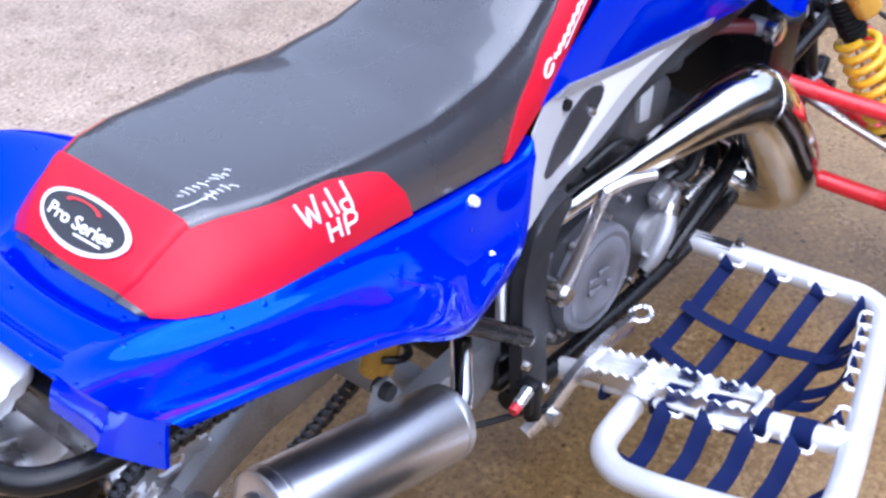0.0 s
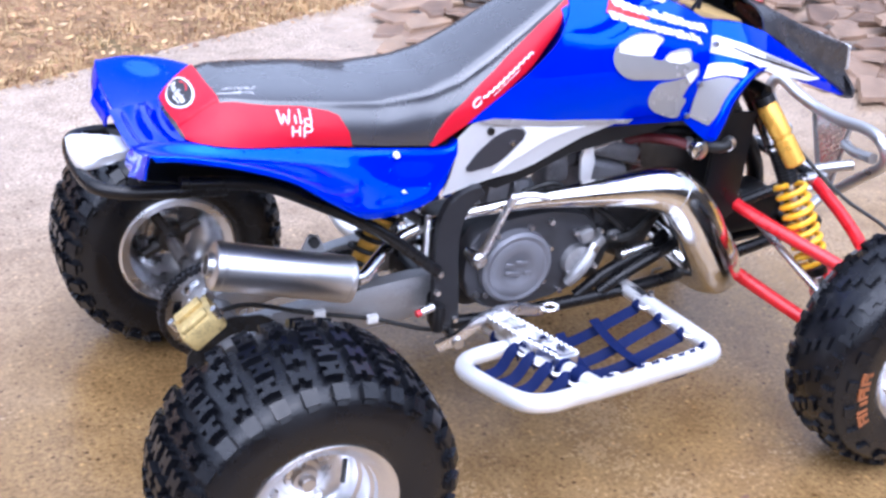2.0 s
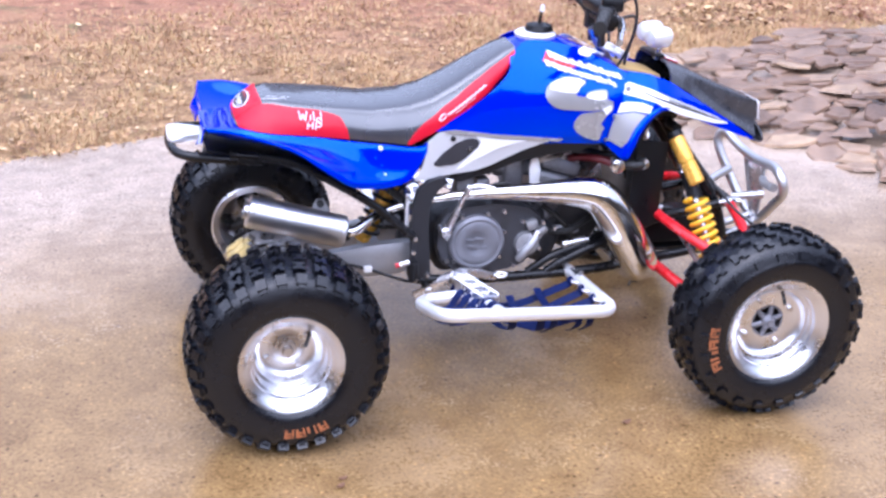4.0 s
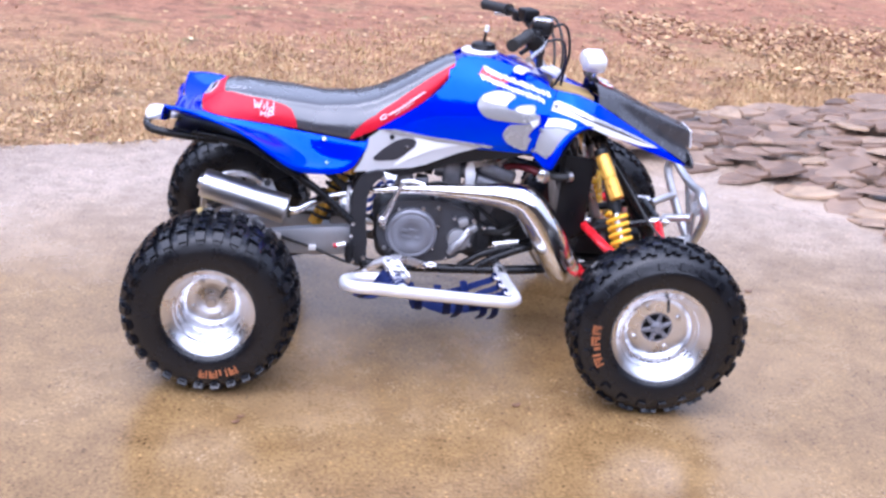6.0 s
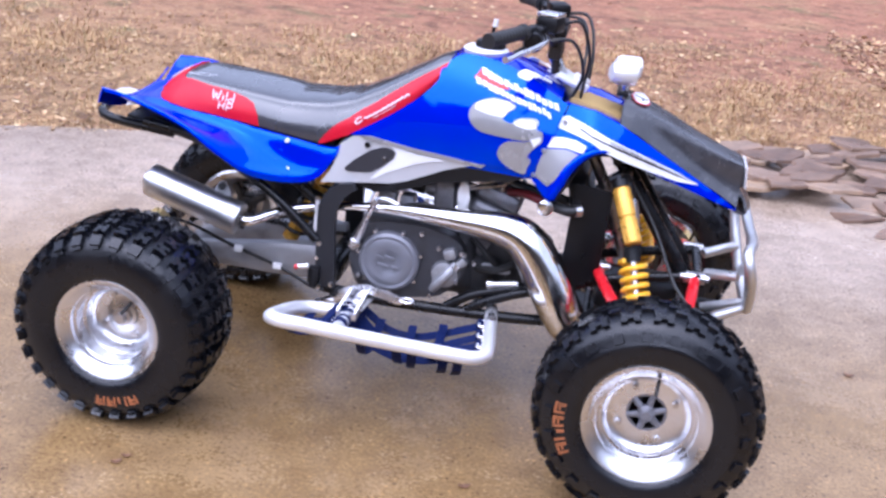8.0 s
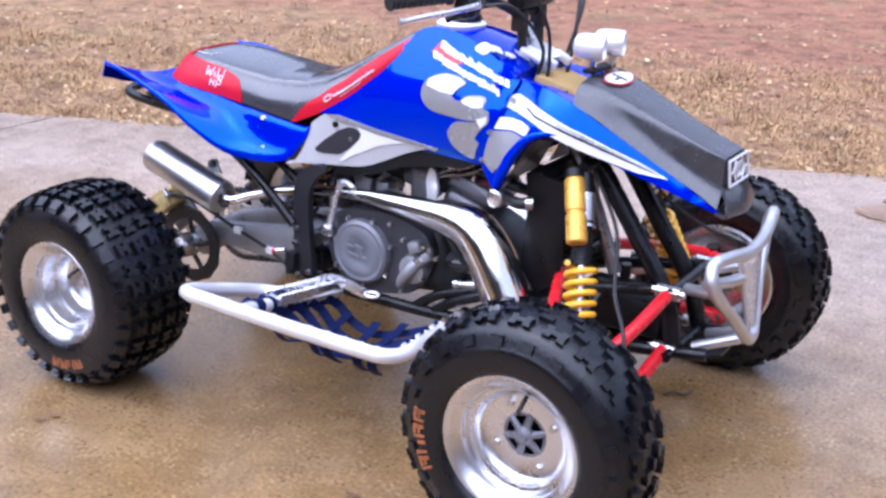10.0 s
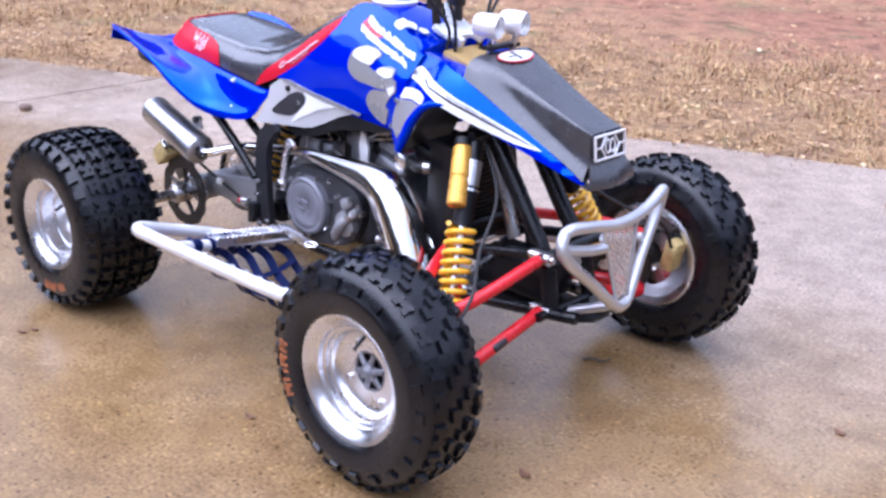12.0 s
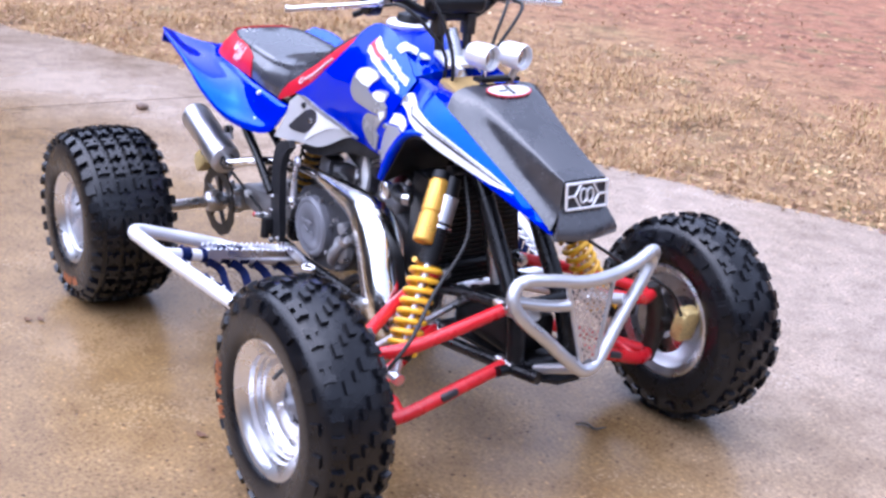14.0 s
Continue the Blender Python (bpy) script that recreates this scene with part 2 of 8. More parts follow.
    L.new(pit.outputs["Color"], tone.inputs[0])
    shade = ramp(nt, tone.outputs[0], [(0.0, (0.30, 0.26, 0.23)), (0.07, (0.50, 0.46, 0.43)), (0.10, (1.0, 1.0, 1.0)), (0.90, (1.0, 1.0, 1.0)), (0.93, (1.55, 1.5, 1.42))])
    mul3 = nt.nodes.new("ShaderNodeMix")
    mul3.data_type, mul3.blend_type = "RGBA", "MULTIPLY"
    L.new(dot.outputs[0], mul3.inputs["Factor"])
    L.new(mul2.outputs["Result"], mul3.inputs["A"])
    L.new(shade, mul3.inputs["B"])
    L.new(mul3.outputs["Result"], p.inputs["Base Color"])
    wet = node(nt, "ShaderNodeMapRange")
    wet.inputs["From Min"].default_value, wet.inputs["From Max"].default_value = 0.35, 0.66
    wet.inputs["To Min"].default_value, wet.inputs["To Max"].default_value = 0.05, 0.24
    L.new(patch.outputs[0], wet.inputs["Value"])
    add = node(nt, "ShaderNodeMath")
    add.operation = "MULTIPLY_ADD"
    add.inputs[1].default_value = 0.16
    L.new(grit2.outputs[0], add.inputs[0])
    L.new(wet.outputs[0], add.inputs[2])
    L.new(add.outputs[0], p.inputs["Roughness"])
    p.inputs["Specular IOR Level"].default_value = 0.5
    hgt = node(nt, "ShaderNodeMath")
    hgt.operation = "MULTIPLY_ADD"
    hgt.inputs[1].default_value = 0.6
    L.new(grit2.outputs[0], hgt.inputs[0])
    L.new(grit.outputs["Distance"], hgt.inputs[2])
    b = node(nt, "ShaderNodeBump", Strength=0.22, Distance=0.0022)
    L.new(hgt.outputs[0], b.inputs["Height"])
    L.new(b.outputs[0], p.inputs["Normal"])
    return m


def soil_material():
    """Winter lawn seen from afar: straw, leaf litter, some green, and bare red clay further off."""
    m, nt, p = material("winter_lawn_and_clay")
    v = coords(nt)
    L = nt.links
    big = node(nt, "ShaderNodeTexNoise", Scale=0.33, Detail=5.0, Roughness=0.6)
    mid = node(nt, "ShaderNodeTexNoise", Scale=2.2, Detail=7.0, Roughness=0.7)
    fine = node(nt, "ShaderNodeTexNoise", Scale=30.0, Detail=6.0, Roughness=0.8)
    for n in (big, mid, fine):
        L.new(v, n.inputs["Vector"])
    straw = ramp(nt, fine.outputs[0], [(0.3, (0.17, 0.09, 0.045)), (0.5, (0.36, 0.22, 0.105)), (0.7, (0.50, 0.34, 0.17))])
    clay = ramp(nt, fine.outputs[0], [(0.3, (0.15, 0.068, 0.036)), (0.5, (0.33, 0.152, 0.083)), (0.7, (0.44, 0.235, 0.14))])
    green = ramp(nt, fine.outputs[0], [(0.3, (0.09, 0.085, 0.03)), (0.7, (0.27, 0.25, 0.10))])
    # distance from the edge of the drive decides where the clay begins
    sep = nt.nodes.new("ShaderNodeSeparateXYZ")
    L.new(v, sep.inputs[0])
    far = node(nt, "ShaderNodeMath")
    far.operation = "MULTIPLY_ADD"
    far.inputs[1].default_value = 3.2
    L.new(mid.outputs[0], far.inputs[0])
    near = node(nt, "ShaderNodeMath")
    near.operation = "MULTIPLY_ADD"
    near.inputs[1].default_value = 0.10
    L.new(sep.outputs["X"], near.inputs[0])
    L.new(sep.outputs["Y"], near.inputs[2])
    L.new(near.outputs[0], far.inputs[2])
    cmask = node(nt, "ShaderNodeMapRange")
    cmask.inputs["From Min"].default_value, cmask.inputs["From Max"].default_value = 4.6, 6.9
    L.new(far.outputs[0], cmask.inputs["Value"])
    patchy = node(nt, "ShaderNodeMapRange")
    patchy.inputs["From Min"].default_value, patchy.inputs["From Max"].default_value = 0.34, 0.46
    L.new(big.outputs[0], patchy.inputs["Value"])
    both = node(nt, "ShaderNodeMath")
    both.operation = "MULTIPLY"
    L.new(cmask.outputs[0], both.inputs[0])
    L.new(patchy.outputs[0], both.inputs[1])
    mixa = nt.nodes.new("ShaderNodeMix")
    mixa.data_type = "RGBA"
    L.new(both.outputs[0], mixa.inputs["Factor"])
    L.new(straw, mixa.inputs["A"])
    L.new(clay, mixa.inputs["B"])
    gm = node(nt, "ShaderNodeMapRange")
    gm.inputs["From Min"].default_value, gm.inputs["From Max"].default_value = 0.54, 0.68
    gm.inputs["To Max"].default_value = 0.75
    L.new(mid.outputs[0], gm.inputs["Value"])
    mixb = nt.nodes.new("ShaderNodeMix")
    mixb.data_type = "RGBA"
    L.new(gm.outputs[0], mixb.inputs["Factor"])
    L.new(mixa.outputs["Result"], mixb.inputs["A"])
    L.new(green, mixb.inputs["B"])
    # darker and lighter patches, a hand's width to a step across
    clump = node(nt, "ShaderNodeTexNoise", Scale=5.5, Detail=5.0, Roughness=0.65)
    L.new(v, clump.inputs["Vector"])
    mottle = ramp(nt, clump.outputs[0], [(0.32, (0.50, 0.45, 0.42)), (0.48, (0.92, 0.90, 0.88)), (0.66, (1.18, 1.16, 1.12))])
    mixc = nt.nodes.new("ShaderNodeMix")
    mixc.data_type, mixc.blend_type = "RGBA", "MULTIPLY"
    mixc.inputs["Factor"].default_value = 1.0
    L.new(mixb.outputs["Result"], mixc.inputs["A"])
    L.new(mottle, mixc.inputs["B"])
    L.new(mixc.outputs["Result"], p.inputs["Base Color"])
    p.inputs["Roughness"].default_value = 0.9
    b = node(nt, "ShaderNodeBump", Strength=0.8, Distance=0.03)
    L.new(fine.outputs[0], b.inputs["Height"])
    L.new(b.outputs[0], p.inputs["Normal"])
    return m


def island_material(name, stops, rough=0.8, transl=0.0):
    """Litter and stones: one colour for each separate piece, with a fine mottling over it."""
    m, nt, p = material(name)
    g = nt.nodes.new("ShaderNodeNewGeometry")
    col = ramp(nt, g.outputs["Random Per Island"], stops)
    n = node(nt, "ShaderNodeTexNoise", Scale=45.0, Detail=4.0, Roughness=0.7)
    nt.links.new(coords(nt), n.inputs["Vector"])
    sh = ramp(nt, n.outputs[0], [(0.3, (0.65, 0.62, 0.6)), (0.7, (1.15, 1.13, 1.1))])
    mx = nt.nodes.new("ShaderNodeMix")
    mx.data_type, mx.blend_type = "RGBA", "MULTIPLY"
    mx.inputs["Factor"].default_value = 1.0
    nt.links.new(col, mx.inputs["A"])
    nt.links.new(sh, mx.inputs["B"])
    # darker and lighter patches over many pieces
    big = node(nt, "ShaderNodeTexNoise", Scale=4.5, Detail=4.0, Roughness=0.6)
    nt.links.new(coords(nt), big.inputs["Vector"])
    blotch = ramp(nt, big.outputs[0], [(0.34, (0.52, 0.44, 0.40)), (0.5, (1.0, 0.97, 0.94)), (0.66, (1.22, 1.22, 1.18))])
    mx2 = nt.nodes.new("ShaderNodeMix")
    mx2.data_type, mx2.blend_type = "RGBA", "MULTIPLY"
    mx2.inputs["Factor"].default_value = 1.0
    nt.links.new(mx.outputs["Result"], mx2.inputs["A"])
    nt.links.new(blotch, mx2.inputs["B"])
    nt.links.new(mx2.outputs["Result"], p.inputs["Base Color"])
    p.inputs["Roughness"].default_value = rough
    return m


def stone_material():
    m, nt, p = material("brown_flagstone")
    oi = nt.nodes.new("ShaderNodeObjectInfo")
    col = ramp(nt, oi.outputs["Random"], [(0.0, (0.13, 0.078, 0.050)), (0.35, (0.190, 0.120, 0.078)), (0.75, (0.245, 0.162, 0.108)), (0.93, (0.29, 0.198, 0.128)), (1.0, (0.36, 0.25, 0.155))])
    v = coords(nt)
    n1 = node(nt, "ShaderNodeTexNoise", Scale=7.0, Detail=6.0, Roughness=0.65)
    n2 = node(nt, "ShaderNodeTexNoise", Scale=70.0, Detail=5.0, Roughness=0.7)
    nt.links.new(v, n1.inputs["Vector"])
    nt.links.new(v, n2.inputs["Vector"])
    sh = ramp(nt, n1.outputs[0], [(0.3, (0.6, 0.57, 0.55)), (0.5, (1, 1, 1)), (0.7, (1.25, 1.2, 1.15))])
    mx = nt.nodes.new("ShaderNodeMix")
    mx.data_type, mx.blend_type = "RGBA", "MULTIPLY"
    mx.inputs["Factor"].default_value = 1.0
    nt.links.new(col, mx.inputs["A"])
    nt.links.new(sh, mx.inputs["B"])
    nt.links.new(mx.outputs["Result"], p.inputs["Base Color"])
    rr = node(nt, "ShaderNodeMapRange")
    rr.inputs["To Min"].default_value, rr.inputs["To Max"].default_value = 0.22, 0.55
    nt.links.new(n1.outputs[0], rr.inputs["Value"])
    nt.links.new(rr.outputs[0], p.inputs["Roughness"])
    b = node(nt, "ShaderNodeBump", Strength=0.6, Distance=0.006)
    nt.links.new(n2.outputs[0], b.inputs["Height"])
    nt.links.new(b.outputs[0], p.inputs["Normal"])
    return m


WOODS = surface("winter_woods", (0.045, 0.036, 0.028), (0.018, 0.016, 0.011), rough=0.95, grain=1.2, stains=0.25, bump=0.0, amount=1.0)
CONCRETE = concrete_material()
SOIL = soil_material()
LEAF = island_material("dead_leaf_litter", [(0.0, (0.14, 0.07, 0.04)), (0.3, (0.30, 0.165, 0.085)), (0.6, (0.45, 0.28, 0.135)), (0.88, (0.56, 0.39, 0.19)), (1.0, (0.68, 0.54, 0.34))], 0.7)
STRAW = island_material("dry_grass", [(0.0, (0.33, 0.19, 0.09)), (0.5, (0.52, 0.345, 0.165)), (0.85, (0.62, 0.46, 0.24)), (1.0, (0.24, 0.21, 0.08))], 0.85)
STONE = stone_material()
JOINT = surface("joint_filler", (0.10, 0.085, 0.065), rough=0.9, grain=120, stains=8, bump=0.4)

# ---- building helpers ----
def part(name, bm, mat, parent=None, label="", sharp=38.0):
    """Links a bmesh as one mesh object, under a thing or a part where one is given."""
    bmesh.ops.recalc_face_normals(bm, faces=bm.faces)
    me = bpy.data.meshes.new(name)
    bm.to_mesh(me)
    bm.free()
    me.polygons.foreach_set("use_smooth", [True] * len(me.polygons))
    me.set_sharp_from_angle(angle=radians(sharp))
    me.materials.append(mat)
    ob = new(name, me)
    if parent:
        ob.parent = parent
    if label:
        tagged(ob, label)
    return ob


def curve(pts, steps=6, closed=False):
    """Catmull-Rom through the points (any dimension)."""
    p = [np.array(q, float) for q in pts]
    n, out = len(p), []
    for i in range(n if closed else n - 1):
        a = p[(i - 1) % n] if closed or i else 2 * p[0] - p[1]
        b, c = p[i], p[(i + 1) % n]
        d = p[(i + 2) % n] if closed or i + 2 < n else 2 * p[-1] - p[-2]
        for k in range(steps):
            t = k / steps
            out.append(0.5 * (2 * b + (c - a) * t + (2 * a - 5 * b + 4 * c - d) * t * t + (3 * b - a - 3 * c + d) * t ** 3))
    if not closed:
        out.append(p[-1])
    return out


def rings(bm, loops, close_u=False, caps=True):
    """Faces between rings of equal length."""
    vs = [[bm.verts.new(Vector(q)) for q in loop] for loop in loops]
    n = len(vs[0])
    for i in range(len(vs) - (0 if close_u else 1)):
        a, b = vs[i], vs[(i + 1) % len(vs)]
        for j in range(n):
            bm.faces.new((a[j], a[(j + 1) % n], b[(j + 1) % n], b[j]))
    if caps and not close_u:
        bm.faces.new(vs[0])
        bm.faces.new(vs[-1])
    return vs


def tube(bm, pts, r, n=12, steps=6, closed=False, flat=None, caps=True):
    """A round bar along a smooth line; r is one radius or one for each point. flat: (wide, thin) for a strap section."""
    rr = r if hasattr(r, "__len__") else [r] * len(pts)
    path = curve([(*q, w) for q, w in zip(pts, rr)], steps, closed) if steps > 1 else [np.array((*q, w), float) for q, w in zip(pts, rr)]
    pos = [Vector(q[:3]) for q in path]
    m = len(pos)
    ref, loops = None, []
    for i in range(m):
        if closed:
            d = pos[(i + 1) % m] - pos[i - 1]
        else:
            d = pos[min(i + 1, m - 1)] - pos[max(i - 1, 0)]
        d.normalize()
        if ref is None:
            ref = d.orthogonal().normalized() if abs(d.z) > 0.95 else d.cross(Vector((0, 0, 1))).normalized()
        ref = (ref - d * ref.dot(d)).normalized()
        up = d.cross(ref)
        w = max(path[i][3], 1e-4)
        loop = []
        for k in range(n):
            a = 2 * math.pi * (k + 0.5) / n
            if flat:
                ca, sa = math.cos(a), math.sin(a)
                x = flat[0] * math.copysign(min(1, abs(ca) * 1.4), ca)
                y = flat[1] * math.copysign(min(1, abs(sa) * 1.4), sa)
                loop.append(pos[i] + ref * x + up * y)
            else:
                loop.append(pos[i] + ref * math.cos(a) * w + up * math.sin(a) * w)
        loops.append(loop)
    rings(bm, loops, close_u=closed, caps=caps)
    return bm


def rod(bm, a, b, r, r2=None, n=14):
    return tube(bm, [a, b], [r, r if r2 is None else r2], n=n, steps=1)


def lathe(bm, profile, n=48, centre=(0, 0, 0), axis="Y", m=None):
    """Turns a profile of (radius, height along the axis)."""
    m = m or Matrix.Identity(4)
    loops = []
    for r, h in profile:
        loop = []
        for k in range(n):
            a = 2 * math.pi * k / n
            q = {"Y": (r * math.cos(a), h, r * math.sin(a)), "Z": (r * math.cos(a), r * math.sin(a), h), "X": (h, r * math.cos(a), r * math.sin(a))}[axis]
            loop.append(m @ (Vector(q) + Vector(centre)))
        loops.append(loop)
    rings(bm, loops)
    return bm


def block(bm, centre, size, m=None, bevel=0.0, segs=2):
    """A box with rounded edges, turned by the matrix m about its centre."""
    g = bmesh.ops.create_cube(bm, size=1.0)
    t = Matrix.Translation(centre) @ (m.to_4x4() if m else Matrix.Identity(4)) @ Matrix.Diagonal((*size, 1))
    bmesh.ops.transform(bm, matrix=t, verts=g["verts"])
    if bevel:
        edges = list({e for v in g["verts"] for e in v.link_edges})
        bmesh.ops.bevel(bm, geom=edges, offset=bevel, segments=segs, affect="EDGES", profile=0.5)
    return bm


def slab(bm, outline, put, thick, bevel=0.0):
    """A flat plate of a 2D outline; put(u, v, depth) gives its place."""
    lo = [bm.verts.new(put(u, v, 0.0)) for u, v in outline]
    hi = [bm.verts.new(put(u, v, thick)) for u, v in outline]
    n = len(lo)
    faces = [bm.faces.new(lo), bm.faces.new(hi[::-1])]
    for i in range(n):
        bm.faces.new((lo[i], hi[i], hi[(i + 1) % n], lo[(i + 1) % n]))
    if bevel:
        edges = [e for f in faces for e in f.edges]
        bmesh.ops.bevel(bm, geom=edges, offset=bevel, segments=2, affect="EDGES", profile=0.5)
    return bm


def sheet(outline, depth, side, off=0.0, thick=0.003, cell=0.025):
    """A shell panel: its outline in side view (x, z), bent to half-width depth(x, z) on one side of the bike."""
    bm = bmesh.new()
    bm.faces.new([bm.verts.new((x, 0, z)) for x, z in outline])
    xs, zs = [q[0] for q in outline], [q[1] for q in outline]
    for lo, hi, no, ax in ((min(xs), max(xs), (1, 0, 0), 0), (min(zs), max(zs), (0, 0, 1), 2)):
        k = math.floor(lo / cell) + 1
        while k * cell < hi:
            co = [0, 0, 0]
            co[ax] = k * cell
            bmesh.ops.bisect_plane(bm, geom=bm.verts[:] + bm.edges[:] + bm.faces[:], plane_co=co, plane_no=no)
            k += 1
    skin(bm, lambda v: Vector((v.co.x, side * (depth(v.co.x, v.co.z) + off), v.co.z)), lambda v: Vector((v.co.x, side * (depth(v.co.x, v.co.z) + off - thick), v.co.z)))
    return bm


def skin(bm, outer, inner):
    """Turns an open flat patch into a shell with an outer and an inner face."""
    verts, faces = list(bm.verts), list(bm.faces)
    rim = [(e.verts[0], e.verts[1]) for e in bm.edges if len(e.link_faces) == 1]
    twin = {v: bm.verts.new(inner(v)) for v in verts}
    moved = {v: outer(v) for v in verts}
    for f in faces:
        bm.faces.new([twin[v] for v in reversed(f.verts)])
    for a, b in rim:
        bm.faces.new((a, b, twin[b], twin[a]))
    for v in verts:
        v.co = moved[v]


def patch(grid, thick=0.004):
    """A shell from a grid of points (rows of equal length)."""
    bm = bmesh.new()
    vs = [[bm.verts.new(Vector(q)) for q in row] for row in grid]
    for i in range(len(vs) - 1):
        for j in range(len(vs[0]) - 1):
            q = (vs[i][j], vs[i][j + 1], vs[i + 1][j + 1], vs[i + 1][j])
            bm.faces.new(q)
    bmesh.ops.remove_doubles(bm, verts=bm.verts, dist=1e-5)
    bmesh.ops.recalc_face_normals(bm, faces=bm.faces)
    if thick:
        bm.normal_update()
        inner = {v: v.co - v.normal * thick for v in bm.verts}
        keep = {v: v.co.copy() for v in bm.verts}
        skin(bm, lambda v: keep[v], lambda v: inner[v])
    return bm


def surf(rows, nu=24, nv=10):
    """A smooth grid through rows of control points: along each row first, then across."""
    dense = [curve(r, max(1, nu // (len(r) - 1))) for r in rows]
    cols = [curve([row[k] for row in dense], max(1, nv // (len(rows) - 1))) for k in range(len(dense[0]))]
    return cols


def bolt_head(bm, at, way, r=0.006, h=0.005):
    w = Vector(way).normalized()
    rod(bm, at, Vector(at) + w * h, r, r * 0.75, n=10)
    return bm


def words(name, text, size, put, mat, parent, label="", thick=0.0004):
    """Lettering in the built-in font, laid on a surface: put(u, v, depth) gives each point's place."""
    data = bpy.data.curves.new("lettering", "FONT")
    data.body, data.size, data.extrude = text, size, thick
    data.align_x, data.align_y = "CENTER", "CENTER"
    data.offset = size * 0.012
    tmp = new("lettering", data)
    me = bpy.data.meshes.new_from_object(tmp)
    bm = bmesh.new()
    bm.from_mesh(me)
    bpy.data.objects.remove(tmp)
    bpy.data.meshes.remove(me)
    for v in bm.verts:
        v.co = put(v.co.x, v.co.y, v.co.z + thick)
    return part(name, bm, mat, parent, label)


def ease(x, xs, ys):
    return float(np.interp(x, xs, ys))


def thing(name, label, category, group="", kind=""):
    return tagged(new(name), label, category, group, kind)

# ---- ground, drive ----
EDGE_DIR = Vector((0.918, 0.397, 0.0)).normalized()
EDGE_AT = Vector((-1.036, 1.763, 0.0))
EDGE_OUT = Vector((-EDGE_DIR.y, EDGE_DIR.x, 0.0))


def edge_side(x, y):
    """Metres past the edge of the drive, on the lawn's side."""
    return (Vector((x, y, 0)) - EDGE_AT).dot(EDGE_OUT)


def build_ground():
    bm = bmesh.new()
    # one sheet: fine near the drive, then out to the horizon
    ticks = sorted(set([-900, -300, -100, -40, -20] + [round(-12 + 0.5 * i, 2) for i in range(49)] + [20, 40, 100, 300, 900]))
    vs = []
    for x in ticks:
        row = []
        for y in ticks:
            z = -0.03
            d = edge_side(x, y)
            if d > 0.3 and abs(x) < 30 and abs(y) < 30:
                z += min(1.0, (d - 0.3) / 2) * (0.05 * noise.noise(Vector((x * 0.5, y * 0.5, 3.1))))
            row.append(bm.verts.new((x, y, z)))
        vs.append(row)
    for i in range(len(ticks) - 1):
        for j in range(len(ticks) - 1):
            bm.faces.new((vs[i][j], vs[i + 1][j], vs[i + 1][j + 1], vs[i][j + 1]))
    g = part("ground", bm, SOIL)
    tagged(g, "winter lawn of straw-coloured grass with bare red clay", "ground", kind="structure")


def rough_line(a, b, n, amp, seed):
    a, b = Vector(a), Vector(b)
    d = (b - a).normalized()
    nrm = Vector((-d.y, d.x, 0))
    out = []
    for i in range(n):
        t = i / n
        w = amp * noise.noise(Vector((t * (b - a).length * 2.2, seed, 0.3)))
        out.append(a.lerp(b, t) + nrm * w)
    return out


def build_drive():
    # the edge runs along EDGE_DIR; a joint splits the concrete behind the quad
    e0, e1 = EDGE_AT - EDGE_DIR * 14, EDGE_AT + EDGE_DIR * 15
    j0 = EDGE_AT - EDGE_DIR * 1.28 - EDGE_OUT * 0.0
    j1 = Vector((-2.25, -12.0, 0))
    slabs = []
    gap = Vector((0.006, 0, 0))
    front = rough_line(j0 + gap, e1, 90, 0.03, 1.0) + [e1] + [Vector((14, -12, 0)), j1 + gap]
    back = [e0] + rough_line(e0, j0 - gap, 60, 0.03, 7.0)[1:] + [j0 - gap, j1 - gap, Vector((-16, -12, 0))]
    drive = thing("pavement", "damp tan exposed-aggregate concrete drive with an open joint", "pavement", kind="structure")
    for outline in (front, back):
        bm = bmesh.new()
        slab(bm, [(q.x, q.y) for q in outline], lambda u, v, d: Vector((u, v, -0.08 + d)), 0.08)
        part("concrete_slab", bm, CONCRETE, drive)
    bm = bmesh.new()
    slab(bm, [(j0.x - 0.006, j0.y - 0.02), (j0.x + 0.006, j0.y - 0.02), (j1.x + 0.006, j1.y), (j1.x - 0.006, j1.y)], lambda u, v, d: Vector((u, v, -0.05 + d)), 0.045)
    part("joint", bm, JOINT, drive, "dark gritty joint filler")


def build_woods():
    """Bare winter woods all round the yard, past everything in view: a deep uneven belt. Added to darken low
    reflections.
    """
    bm = bmesh.new()
    n = 360
    loops = [[], [], [], []]
    for k in range(n):
        a = 2 * math.pi * k / n
        near = 0.5 - 0.5 * math.sin(a)
        r = 34.0 - 10.0 * near + 2.0 * noise.noise(Vector((math.cos(a) * 6, math.sin(a) * 6, 0.5)))
        h = 8.5 + 1.5 * near + 2.6 * noise.noise(Vector((math.cos(a) * 14, math.sin(a) * 14, 2.5))) + 1.6 * noise.noise(Vector((math.cos(a) * 60, math.sin(a) * 60, 4.5)))
        for loop, rr, z in zip(loops, (r, r + 0.4, r + 5.0, r + 6.0), (-0.2, h, h * 0.9, -0.2)):
            loop.append((rr * math.cos(a), rr * math.sin(a), z))
    rings(bm, loops, close_u=True)
    tagged(part("backdrop", bm, WOODS), "unseen dark belt of bare winter woods added round the yard", "woods", kind="structure")


build_ground()
build_woods()
build_drive()

# ---- the quad bike ----
quad = thing("quad_bike", "blue and red sport quad bike with chrome exhaust on wet concrete", "quad bike")
REAR_R, FRONT_R = 0.251, 0.262


